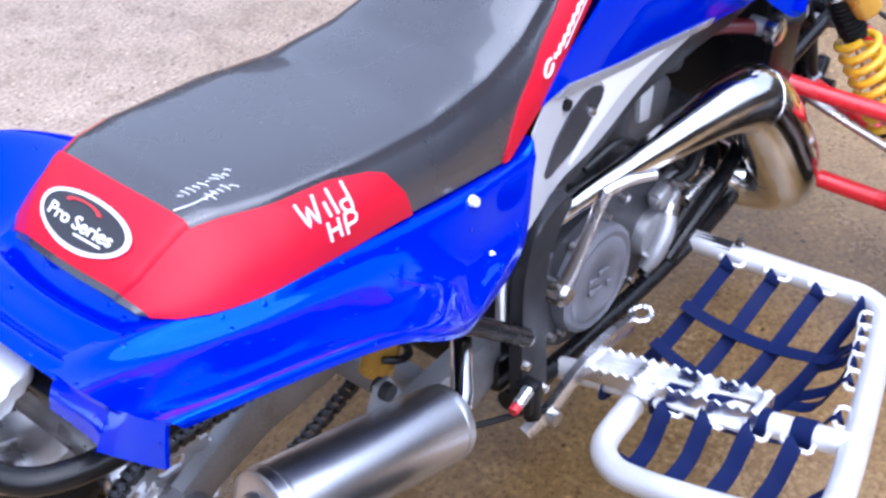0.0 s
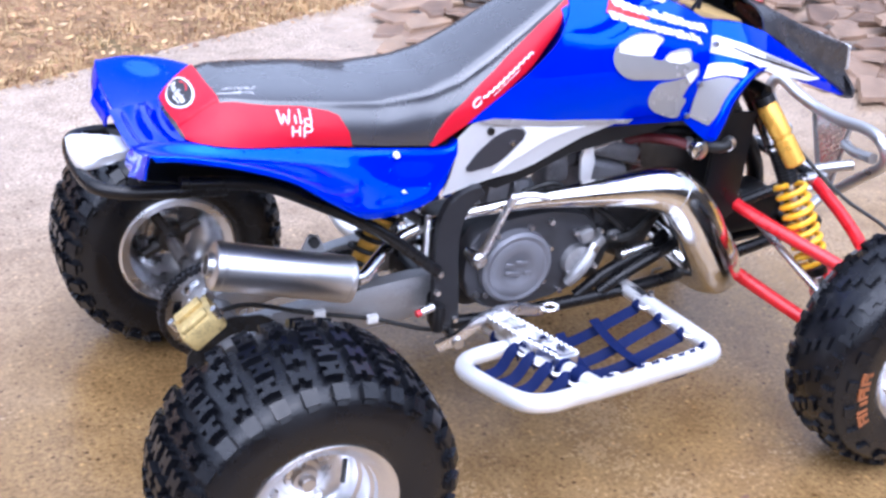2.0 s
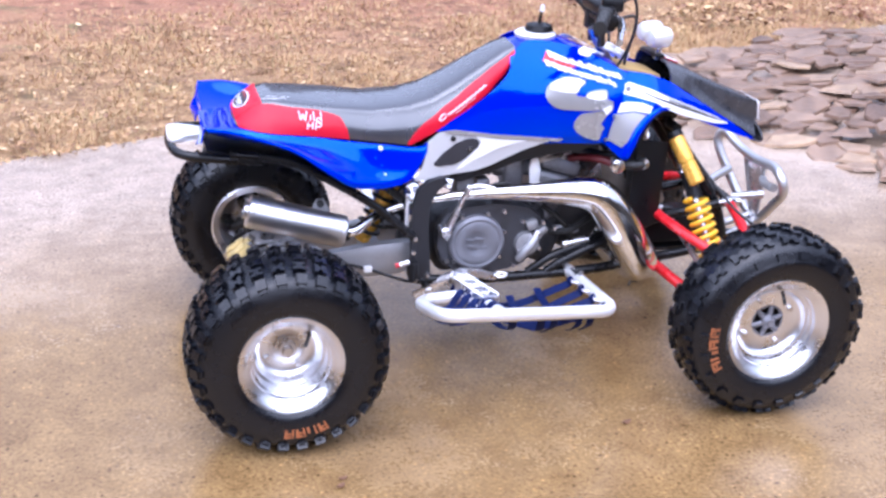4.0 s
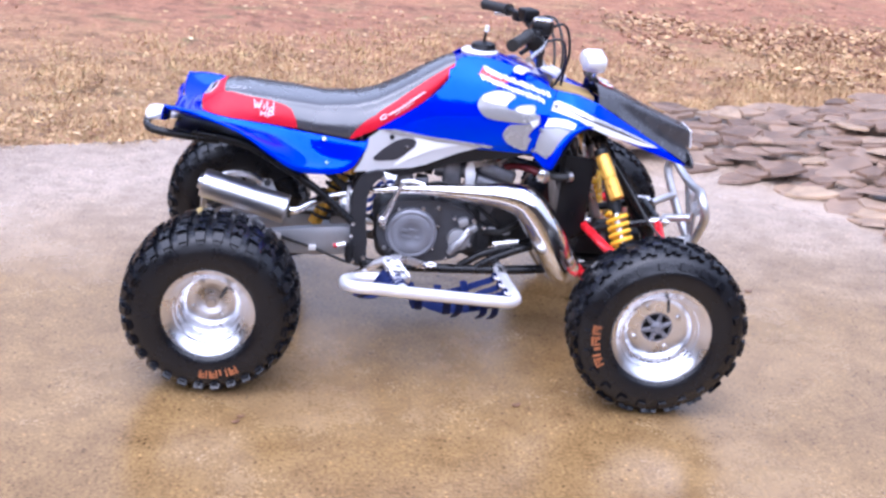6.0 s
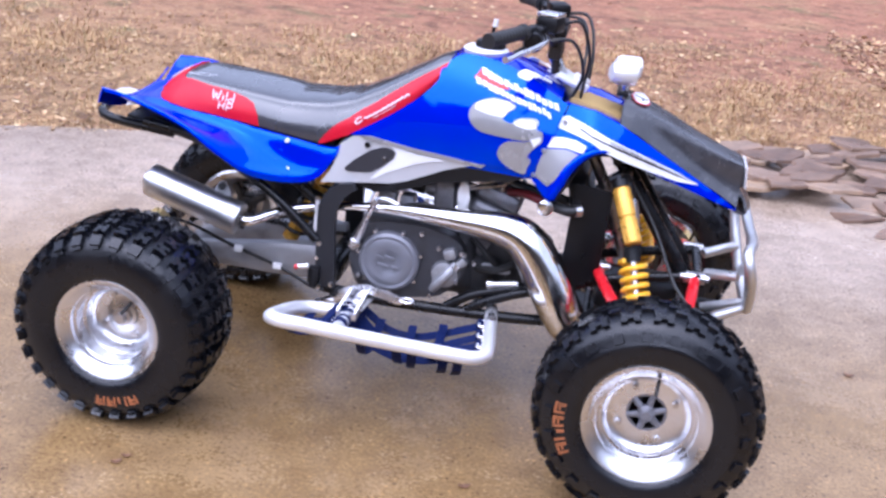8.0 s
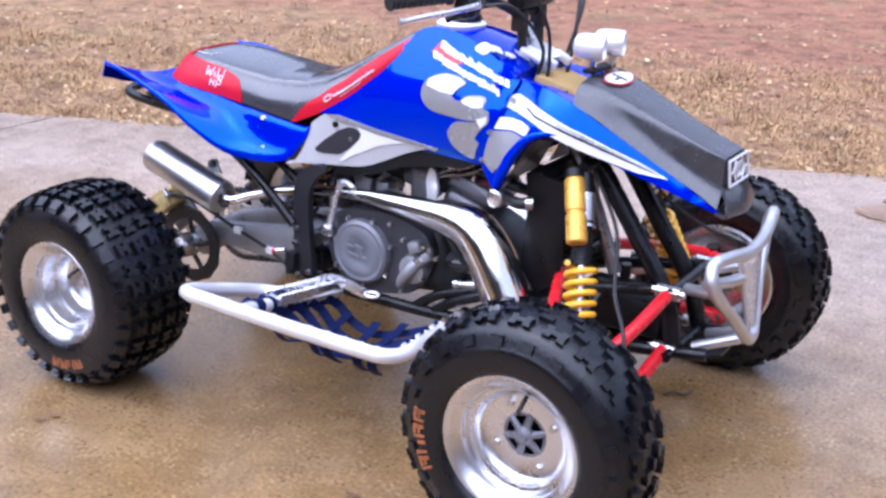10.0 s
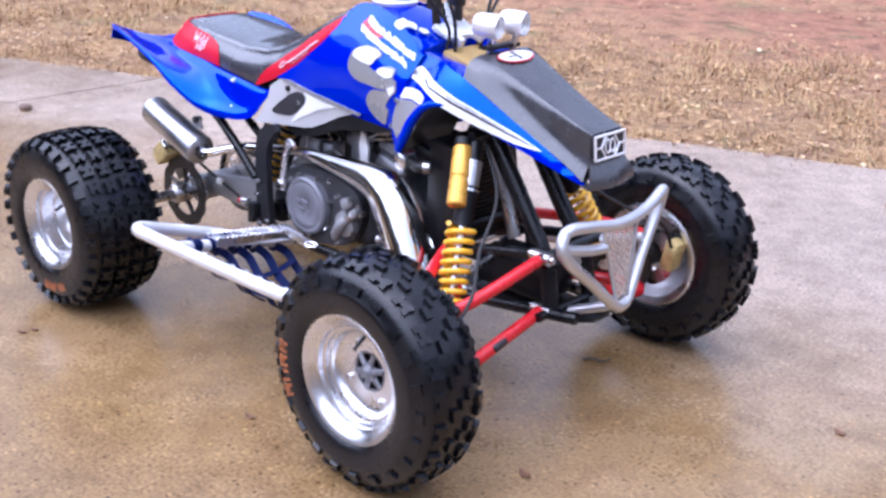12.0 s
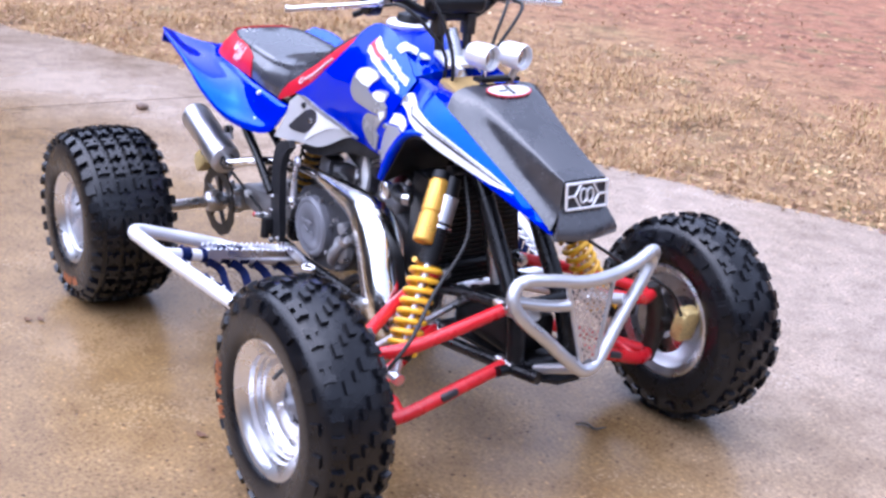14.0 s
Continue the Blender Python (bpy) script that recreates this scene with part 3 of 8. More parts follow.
def tyre_mesh(R, width, rim_r, rows, knob, front):
    """Carcass with moulded knobs; the axle is the local Y axis, the outer face at -Y."""
    bm = bmesh.new()
    h = width / 2
    Rc = R - knob
    if front:
        prof = [(rim_r, -h * 0.80), (rim_r + 0.02, -h * 0.98), (rim_r + 0.055, -h * 1.02), (Rc - 0.045, -h * 0.96), (Rc - 0.018, -h * 0.80), (Rc - 0.004, -h * 0.5), (Rc, 0)]
    else:
        prof = [(rim_r, -h * 0.86), (rim_r + 0.02, -h * 0.99), (rim_r + 0.05, -h * 1.02), (Rc - 0.04, -h * 0.99), (Rc - 0.014, -h * 0.86), (Rc - 0.003, -h * 0.5), (Rc, 0)]
    half = curve(prof, 4)
    full = [tuple(q) for q in half] + [(q[0], -q[1]) for q in half[-2::-1]]
    inner = [(rim_r - 0.004, h * 0.7), (rim_r - 0.004, -h * 0.7)]
    loops = []
    n = 96
    for r, y in full + inner:
        loops.append([(r * math.cos(2 * math.pi * k / n), y, r * math.sin(2 * math.pi * k / n)) for k in range(n)])
    rings(bm, loops, close_u=True)
    hv = [q for q in half]

    def at(a, s):
        """Point and normal of the carcass at angle a and lateral place s (-1 outer .. 1 inner shoulder)."""
        y = s * h * 0.9
        rs = [q[0] for q in hv if q[0] > Rc - 0.055]
        ys = [q[1] for q in hv if q[0] > Rc - 0.055]
        r = float(np.interp(-abs(y), ys, rs))
        r2 = float(np.interp(-abs(y) + 0.004, ys, rs))
        slope = (r2 - r) / 0.004
        nr, ny = 1.0, slope * (1 if y > 0 else -1)
        nrm = Vector((math.cos(a) * nr, ny, math.sin(a) * nr)).normalized()
        return Vector((r * math.cos(a), y, r * math.sin(a))), nrm

    def knob_at(a, s, la, ls, skew=0.0, hgt=None):
        hgt = hgt or knob
        base, top = [], []
        for da, ds in ((-1, -1), (1, -1), (1, 1), (-1, 1)):
            aa = a + (da * la / 2 + ds * skew) / R
            p0, n0 = at(aa, s + ds * ls / 2)
            base.append(bm.verts.new(p0 - n0 * 0.003))
            aa = a + (da * la * 0.45 + ds * skew) / R
            p1, n1 = at(aa, s + ds * ls * 0.45)
            top.append(bm.verts.new(p1 + n1 * hgt))
        bm.faces.new(top)
        for i in range(4):
            bm.faces.new((base[i], base[(i + 1) % 4], top[(i + 1) % 4], top[i]))

    def lug(a, s, la, ls, hgt, turned=False):
        """A notched block: two bars joined by a web."""
        shape = [(-1, -1), (-0.34, -1), (-0.30, -0.42), (0.30, -0.42), (0.34, -1), (1, -1), (0.86, 0.1), (1, 1), (0.34, 1), (0.30, 0.42), (-0.30, 0.42), (-0.34, 1), (-1, 1), (-0.86, -0.1)]
        base, top = [], []
        for u, v in shape:
            if turned:
                u, v = v, -u
            p0, n0 = at(a + u * la / 2 / R, s + v * ls / 2)
            base.append(bm.verts.new(p0 - n0 * 0.003))
            p1, n1 = at(a + u * la * 0.47 / R, s + v * ls * 0.47)
            top.append(bm.verts.new(p1 + n1 * hgt))
        bm.faces.new(top)
        for k in range(len(base)):
            bm.faces.new((base[k], base[(k + 1) % len(base)], top[(k + 1) % len(base)], top[k]))

    for i in range(rows):
        step = 2 * math.pi / rows
        a = step * i
        if front:
            for s in (-1, 1):
                ph = a + (0.5 * step if s > 0 else 0)
                knob_at(ph, s * 1.02, 0.030, 0.11, 0.0, knob * 0.7)
                lug(ph + 0.5 * step, s * 0.66, 0.050, 0.28, knob)
                knob_at(ph, s * 0.27, 0.030, 0.20, 0, knob * 0.9)
            knob_at(a + 0.25 * step, 0.0, 0.024, 0.12, 0, knob * 0.8)
        else:
            for s in (-0.96, 0.96):
                knob_at(a, s, 0.030, 0.15, 0, knob)
                knob_at(a, s * 1.08, 0.022, 0.05, 0, knob * 0.5)
            for s, of in ((-0.62, 0.06), (-0.21, -0.06), (0.21, 0.06), (0.62, -0.06)):
                lug(a + of * step, s, 0.034, 0.30, knob * (1.0 if i % 2 else 0.9), i % 2 == 1)
    return bm


def print_bars(bm, r0, r1, y, a0, a1, count, seed):
    """Worn printed strokes along the sidewall."""
    rnd = random.Random(seed)
    for i in range(count):
        t0 = a0 + (a1 - a0) * i / count
        w = (a1 - a0) / count
        for stroke in ((0.05, 0.22, 0, 1), (0.3, 0.85, 0.75, 1.0), (0.3, 0.85, 0.38, 0.58), (0.62, 0.85, 0.0, 0.7)):
            if rnd.random() < 0.12:
                continue
            u0, u1, v0, v1 = stroke
            q = []
            for u, v in ((u0, v0), (u1, v0), (u1, v1), (u0, v1)):
                a, r = t0 + w * u, r0 + (r1 - r0) * v
                q.append((r * math.cos(a), y, r * math.sin(a)))
            lo = [bm.verts.new(p) for p in q]
            hi = [bm.verts.new((p[0], p[1] - 0.0035, p[2])) for p in q]
            bm.faces.new(hi)
            for k in range(4):
                bm.faces.new((lo[k], lo[(k + 1) % 4], hi[(k + 1) % 4], hi[k]))


def wheel(name, R, width, rim_r, front, turn):
    """Rim is the part's own mesh; tyre, hub, nuts and valve hang under it."""
    h = width / 2
    lip = -h * 0.80 if front else -h * 0.86
    deep = lip + (0.060 if front else 0.105)
    bm = bmesh.new()
    rr = rim_r
    prof = [(rr - 0.006, -lip + 0.0), (rr + 0.008, -lip), (rr + 0.010, -lip + 0.006), (rr + 0.002, -lip + 0.010), (rr - 0.016, -lip + 0.0), (rr - 0.022, -lip - 0.02),
            (rr - 0.026, -lip - 0.035), (rr - 0.030, deep + 0.042), (rr - 0.036, deep + 0.032), (rr - 0.060, deep + 0.020), (rr - 0.066, deep + 0.012), (0.050, deep + 0.010), (0.046, deep), (0.046, deep - 0.003),
            (rr - 0.058, deep - 0.003), (rr - 0.046, deep - 0.008), (rr - 0.038, deep - 0.018), (rr - 0.037, deep * 0.6 + lip * 0.4), (rr - 0.031, deep * 0.57 + lip * 0.43), (rr - 0.030, lip + 0.026), (rr - 0.024, lip + 0.022), (rr - 0.022, lip + 0.012), (rr - 0.012, lip + 0.006),
            (rr - 0.004, lip - 0.004), (rr + 0.007, lip - 0.008), (rr + 0.012, lip - 0.002), (rr + 0.006, lip + 0.006), (rr - 0.002, lip + 0.012), (rr - 0.010, lip + 0.05), (rr - 0.010, -lip - 0.03)]
    loops = [[(r * math.cos(2 * math.pi * k / 72), y, r * math.sin(2 * math.pi * k / 72)) for k in range(72)] for r, y in prof]
    rings(bm, loops, close_u=True)
    w = part(name, bm, RIM_ALLOY, quad, "polished aluminium wheel with a deep dish")
    t = part("tyre", tyre_mesh(R, width, rim_r, 22 if front else 30, 0.0105 if front else 0.015, front), RUBBER, w, "wet knobbly black tyre", sharp=30)
    bm = bmesh.new()
    if front:
        lathe(bm, [(0.0, deep - 0.022), (0.010, deep - 0.022), (0.014, deep - 0.014), (0.020, deep - 0.010), (0.022, deep + 0.01), (0.0, deep + 0.01)], 24)
        lathe(bm, [(0.049, deep - 0.002), (0.049, deep + 0.01), (0.040, deep + 0.01), (0.040, deep - 0.002)], 36)
    else:
        lathe(bm, [(0.0, deep - 0.040), (0.012, deep - 0.040), (0.014, deep - 0.036), (0.0145, deep - 0.027), (0.022, deep - 0.026), (0.023, deep - 0.014), (0.032, deep - 0.012), (0.034, deep - 0.004), (0.050, deep - 0.002), (0.050, deep + 0.02), (0.0, deep + 0.02)], 24)
    part("hub", bm, COVER_GREY if front else STEEL, w, "grey spoked hub" if front else "steel axle hub and nut")
    for k in range(6 if front else 0):
        a = k * math.pi / 3 + 0.3
        bm = bmesh.new()
        rod(bm, (0.012 * math.cos(a), deep - 0.004, 0.012 * math.sin(a)), (0.044 * math.cos(a), deep + 0.002, 0.044 * math.sin(a)), 0.008, n=8)
        part("spoke", bm, COVER_GREY, w)
    nut_r = 0.068 if front else 0.056
    for k in range(4):
        a = k * math.pi / 2 + 0.5
        bm = bmesh.new()
        rod(bm, (nut_r * math.cos(a), deep + 0.003, nut_r * math.sin(a)), (nut_r * math.cos(a), deep - 0.012, nut_r * math.sin(a)), 0.0085, 0.007, n=6)
        part("lug_nut", bm, STEEL, w)
    bm = bmesh.new()
    a = math.radians(82 if front else 55)
    rv = rim_r - 0.038
    tube(bm, [(rv * math.cos(a), lip + 0.03, rv * math.sin(a)), ((rv - 0.016) * math.cos(a), lip + 0.012, (rv - 0.016) * math.sin(a)), ((rv - 0.026) * math.cos(a), lip + 0.002, (rv - 0.026) * math.sin(a))], 0.0045, n=8, steps=2)
    part("valve_stem", bm, RUBBER_BLACK, w)
    bm = bmesh.new()
    y = -h * 1.0
    rm = (rim_r + R - 0.018) / 2
    a0, a1 = turn
    print_bars(bm, rm - 0.010, rm + 0.014, y, a0, a1, 4, 3)
    tagged(part("sidewall_print", bm, ORANGE_PRINT, w, "worn orange print on the sidewall"), kind="stuff")
    return w


REAR_W, FRONT_W = 0.236, 0.176
REAR_Y, FRONT_Y = 0.486, 0.545
rw = wheel("rear_wheel", REAR_R, REAR_W, 0.121, False, (math.radians(-62), math.radians(-98)))
rw.matrix_basis = pose(0, -REAR_Y, 0.25)
fw = wheel("front_wheel", FRONT_R, FRONT_W, 0.136, True, (math.radians(-150), math.radians(-190)))
fw.matrix_basis = pose(1.27, -FRONT_Y, 0.26)
copy_thing(rw, pose(0, REAR_Y - 0.04, 0.25, 0, 37, 180))
copy_thing(fw, pose(1.27, FRONT_Y, 0.26, 0, 20, 180))


# seat: half-sections along the bike (x, z bottom, half-width bottom, z shoulder, half-width shoulder, z top)
SEAT = np.array([
    (-0.088, 0.700, 0.090, 0.706, 0.066, 0.710), (-0.073, 0.698, 0.116, 0.722, 0.078, 0.728), (-0.047, 0.696, 0.132, 0.742, 0.086, 0.749),
    (-0.022, 0.694, 0.140, 0.756, 0.090, 0.765), (0.010, 0.691, 0.145, 0.758, 0.102, 0.769), (0.060, 0.688, 0.149, 0.752, 0.116, 0.766),
    (0.177, 0.676, 0.149, 0.740, 0.125, 0.756), (0.276, 0.662, 0.148, 0.727, 0.121, 0.747), (0.375, 0.648, 0.144, 0.731, 0.116, 0.754),
    (0.441, 0.678, 0.135, 0.746, 0.110, 0.772), (0.505, 0.714, 0.124, 0.778, 0.101, 0.805), (0.584, 0.770, 0.112, 0.828, 0.089, 0.851),
    (0.645, 0.830, 0.092, 0.866, 0.076, 0.886), (0.675, 0.872, 0.076, 0.886, 0.066, 0.896)])


def seat_at(x, s, side, off=0.0):
    """s: 0 bottom edge, 1 shoulder, 2 centre line."""
    zb, wb, zs, ws, zt = (ease(x, SEAT[:, 0], SEAT[:, k]) for k in range(1, 6))
    bow = 0.013 * min(1.0, max(0.0, (0.03 - x) / 0.10))
    if s <= 1:
        w, z = wb + (ws - wb) * s + 0.007 * math.sin(math.pi * s), zb + (zs - zb) * s
        return Vector((x + bow * (w / 0.12) ** 2, side * (w + off), z + off * 0.25 * s))
    t = (s - 1) * math.pi / 2
    w, z = ws * max(0.0, math.cos(t)) ** 0.75, zs + (zt - zs) * math.sin(t) ** 0.75
    return Vector((x + bow * (w / 0.12) ** 2 - off * 0.4 * (x < -0.02), side * (w + off * 0.5 * math.cos(t)), z + off))


def seat_top(x, y):
    """A point on the pad above (x, y)."""
    zs, ws, zt = (ease(x, SEAT[:, 0], SEAT[:, k]) for k in (3, 4, 5))
    t = math.acos(min(1.0, (abs(y) / ws) ** (1 / 0.75)))
    return Vector((x, y, zs + (zt - zs) * math.sin(t) ** 0.75 + 0.0006))


def build_seat():
    xs = [q for a, b in zip(SEAT[:-1, 0], SEAT[1:, 0]) for q in np.linspace(a, b, 6)[:-1]] + [SEAT[-1, 0]]
    ss = list(np.linspace(0, 1, 9)) + list(np.linspace(1, 2, 12))[1:]
    bm = bmesh.new()
    loops = []
    for x in xs:
        right = [seat_at(x, s, -1) for s in ss]
        left = [seat_at(x, s, 1) for s in ss[::-1]][1:]
        loops.append(right + left)
    rings(bm, loops)
    seat = part("seat", bm, GREY_VINYL, quad, "charcoal grey vinyl saddle with red side panels", sharp=60)
    # rear trim wraps both sides and the sloping back
    rows = []
    for side, order in ((-1, 1), (1, -1)):
        block_rows = []
        for i in range(25):
            u = i / 24
            row = []
            for s in np.linspace(0.0, 1.0, 11):
                xe = ease(s, [0, 0.4, 0.8, 0.93, 1.0], [0.209, 0.204, 0.188, 0.165, 0.125])
                x = -0.084 + (xe + 0.084) * u
                row.append(seat_at(x, s, side, 0.0035))
            block_rows.append(row)
        rows.append(block_rows)
    bm = bmesh.new()
    for g in rows:
        tmp = patch(g, 0.004)
        me = bpy.data.meshes.new("tmp")
        tmp.to_mesh(me)
        tmp.free()
        bm.from_mesh(me)
        bpy.data.meshes.remove(me)
    back = []
    for x in np.linspace(-0.084, -0.018, 12):
        back.append([seat_at(x, s, -1, 0.0035) for s in np.linspace(1, 2, 12)] + [seat_at(x, s, 1, 0.0035) for s in np.linspace(2, 1, 12)[1:]])
    tmp = patch(back, 0.004)
    me = bpy.data.meshes.new("tmp")
    tmp.to_mesh(me)
    tmp.free()
    bm.from_mesh(me)
    bpy.data.meshes.remove(me)
    part("red_trim", bm, RED_VINYL, seat, "red vinyl panel round the tail of the seat", sharp=60)
    for side in (-1, 1):
        g = []
        for x in np.linspace(0.366, 0.672, 34):
            top = ease(x, [0.366, 0.372, 0.382, 0.408, 0.463, 0.54, 0.61, 0.672], [0.02, 0.14, 0.28, 0.50, 0.74, 0.92, 1.0, 1.0])
            g.append([seat_at(x, top * k / 10, side, 0.003) for k in range(11)])
        part("red_panel", patch(g, 0.004), RED_VINYL, seat, "red vinyl knee panel", sharp=60)
    # printed badge on the back: black oval with a pale rim
    def on_back(u, v, lift):
        x = -0.056 + v * 0.62
        z = ease(x, SEAT[:, 0], SEAT[:, 5])
        bow = 0.013 * min(1.0, max(0.0, (0.03 - x) / 0.10)) * (u / 0.12) ** 2
        return Vector((x + bow - lift * 0.6, u, z + lift * 0.8))
    for name, ru, rv, lift, mat in (("badge_rim", 0.062, 0.033, 0.0065, WHITE_DECAL), ("badge_face", 0.056, 0.028, 0.0075, DARK_DECAL)):
        bm = bmesh.new()
        slab(bm, [(ru * math.cos(a), rv * math.sin(a)) for a in np.linspace(0, 2 * math.pi, 41)[:-1]], lambda u, v, d: on_back(u, v, lift - 0.002 + d), 0.002)
        part(name, bm, mat, seat, "oval black and white badge" if name == "badge_rim" else "")
    words("badge_lettering", "Pro Series", 0.0220, lambda u, v, d: on_back(-u, v - 0.004, 0.0076 + d), WHITE_DECAL, seat, "white badge lettering", 0.00045)
    bm = bmesh.new()
    slab(bm, [(-0.036, -0.017), (0.000, -0.017), (0.000, -0.0145), (-0.036, -0.0145)], lambda p, q, d: on_back(p, q, 0.0075 + d), 0.001)
    part("badge_bar", bm, WHITE_DECAL, seat)
    bm = bmesh.new()
    slab(bm, [(0.026 * math.cos(a) * r + 0.006, 0.013 + 0.010 * math.sin(a) * r) for r, seq in ((1.0, np.linspace(0.1, 3.0, 10)), (0.75, np.linspace(3.0, 0.1, 10))) for a in seq], lambda p, q, d: on_back(p, q, 0.0075 + d), 0.001)
    part("badge_arc", bm, RED_DECAL, seat)
    # white strokes on the red panels and the signature scrawl on the pad
    for side in (-1, 1):
        # hand-drawn letters in two lines: Wild, and HP below it
        letters = (((0.0, 1.05), (0.07, 0.45), (0.16, 0.88), (0.24, 0.44), (0.34, 1.10)), ((0.46, 0.84), (0.47, 0.46)), ((0.60, 1.10), (0.61, 0.45)),
                   ((0.90, 1.12), (0.89, 0.43), (0.74, 0.45), (0.73, 0.66), (0.89, 0.68)), ((0.36, 0.36), (0.33, -0.16)), ((0.34, 0.10), (0.54, 0.12)), ((0.56, 0.36), (0.53, -0.14)),
                   ((0.66, -0.18), (0.70, 0.36), (0.88, 0.31), (0.86, 0.10), (0.69, 0.06)))
        for line in letters:
            bm = bmesh.new()
            tube(bm, [seat_at(0.078 + 0.064 * u * (1 if side < 0 else -1) + (0 if side < 0 else 0.064), 0.36 + 0.52 * v, side, 0.0045) for u, v in line], 0.0016, n=6, steps=3)
            part("letter", bm, WHITE_DECAL, seat, "white hand-drawn letter")
        # script print along the knee panel: one large round stroke, then a running line
        bm = bmesh.new()
        tube(bm, [seat_at(0.465 + 0.009 * math.cos(a), 0.40 + 0.10 * math.sin(a), side, 0.0045) for a in np.linspace(0.7, 6.0, 12)], 0.0017, n=6, steps=2)
        part("script_capital", bm, WHITE_DECAL, seat, "white printed stroke")
        bm = bmesh.new()
        tube(bm, [seat_at(0.478 + 0.108 * t, 0.38 + 0.10 * t + 0.030 * math.sin(t * 62.0), side, 0.0045) for t in np.linspace(0, 1, 70)], 0.0019, n=6, steps=2)
        part("script_line", bm, WHITE_DECAL, seat, "white printed script")
        bm = bmesh.new()
        tube(bm, [seat_at(0.500 + 0.055 * t, 0.24 + 0.06 * t, side, 0.0045) for t in np.linspace(0, 1, 6)], 0.0007, n=6, steps=2)
        part("script_rule", bm, WHITE_DECAL, seat)
    bm = bmesh.new()
    rnd = random.Random(9)
    for line, (y0, n) in enumerate(((-0.058, 10), (-0.076, 6))):
        for k in range(n):
            x = 0.002 + line * 0.012 + k * 0.0062
            a, b = seat_top(x, y0 + rnd.uniform(-0.006, 0.001)), seat_top(x + rnd.uniform(0.002, 0.006), y0 - rnd.uniform(0.006, 0.014))
            tube(bm, [a, a.lerp(b, 0.5) + Vector((0.001, 0, 0)), b], 0.00055, n=5, steps=1)
    tube(bm, [seat_top(-0.012, -0.072), seat_top(0.006, -0.080), seat_top(0.028, -0.081)], 0.0007, n=5, steps=2)
    part("pen_marks", bm, WHITE_DECAL, seat, "faint white pen scrawl")


# half-width of the shrouds and side plates, by station
BODY_X = [0.36, 0.50, 0.65, 0.80, 0.92, 1.00]
BODY_Z = [0.55, 0.60, 0.65, 0.70, 0.76, 0.82, 0.87, 0.92]
BODY_W = np.array([
    (0.172, 0.164, 0.150, 0.140, 0.128, 0.110, 0.085, 0.055), (0.140, 0.140, 0.140, 0.134, 0.124, 0.108, 0.085, 0.055),
    (0.134, 0.138, 0.143, 0.146, 0.142, 0.122, 0.092, 0.050), (0.140, 0.146, 0.155, 0.161, 0.160, 0.140, 0.104, 0.055),
    (0.160, 0.164, 0.168, 0.172, 0.168, 0.138, 0.100, 0.055), (0.178, 0.176, 0.174, 0.172, 0.164, 0.134, 0.095, 0.055)])


def body_w(x, z):
    per = [ease(z, BODY_Z, row) for row in BODY_W]
    x = min(max(x, BODY_X[0]), BODY_X[-1])
    i = min(max(int(np.searchsorted(BODY_X, x)) - 1, 0), len(BODY_X) - 2)
    t = (x - BODY_X[i]) / (BODY_X[i + 1] - BODY_X[i])
    t = t * t * (3 - 2 * t) * 0.5 + t * 0.5
    return per[i] * (1 - t) + per[i + 1] * t


FEN_X = [0.915, 0.985, 1.05, 1.117, 1.20, 1.30, 1.43]
FEN_ZU = [0.850, 0.835, 0.826, 0.802, 0.752, 0.692, 0.612]
FEN_WU = [0.120, 0.118, 0.130, 0.133, 0.118, 0.094, 0.070]
FEN_ZL = [0.640, 0.602, 0.724, 0.730, 0.698, 0.656, 0.608]
FEN_WL = [0.166, 0.205, 0.190, 0.172, 0.143, 0.110, 0.072]


def fender_w(x, z):
    zu, wu, zl, wl = (ease(x, FEN_X, r) for r in (FEN_ZU, FEN_WU, FEN_ZL, FEN_WL))
    t = min(1.0, max(0.0, (z - zl) / max(zu - zl, 0.01)))
    return wl + (wu - wl) * t + 0.014 * math.sin(math.pi * t) * min(1.0, (zu - zl) / 0.1)


def settle(grid, times):
    """Evens a grid of points out, its border kept."""
    g = np.array([[tuple(q) for q in row] for row in grid], float)
    for _ in range(times):
        mid = (g[:-2, 1:-1] + g[2:, 1:-1] + g[1:-1, :-2] + g[1:-1, 2:]) / 4
        g[1:-1, 1:-1] = 0.4 * g[1:-1, 1:-1] + 0.6 * mid
    return g.tolist()


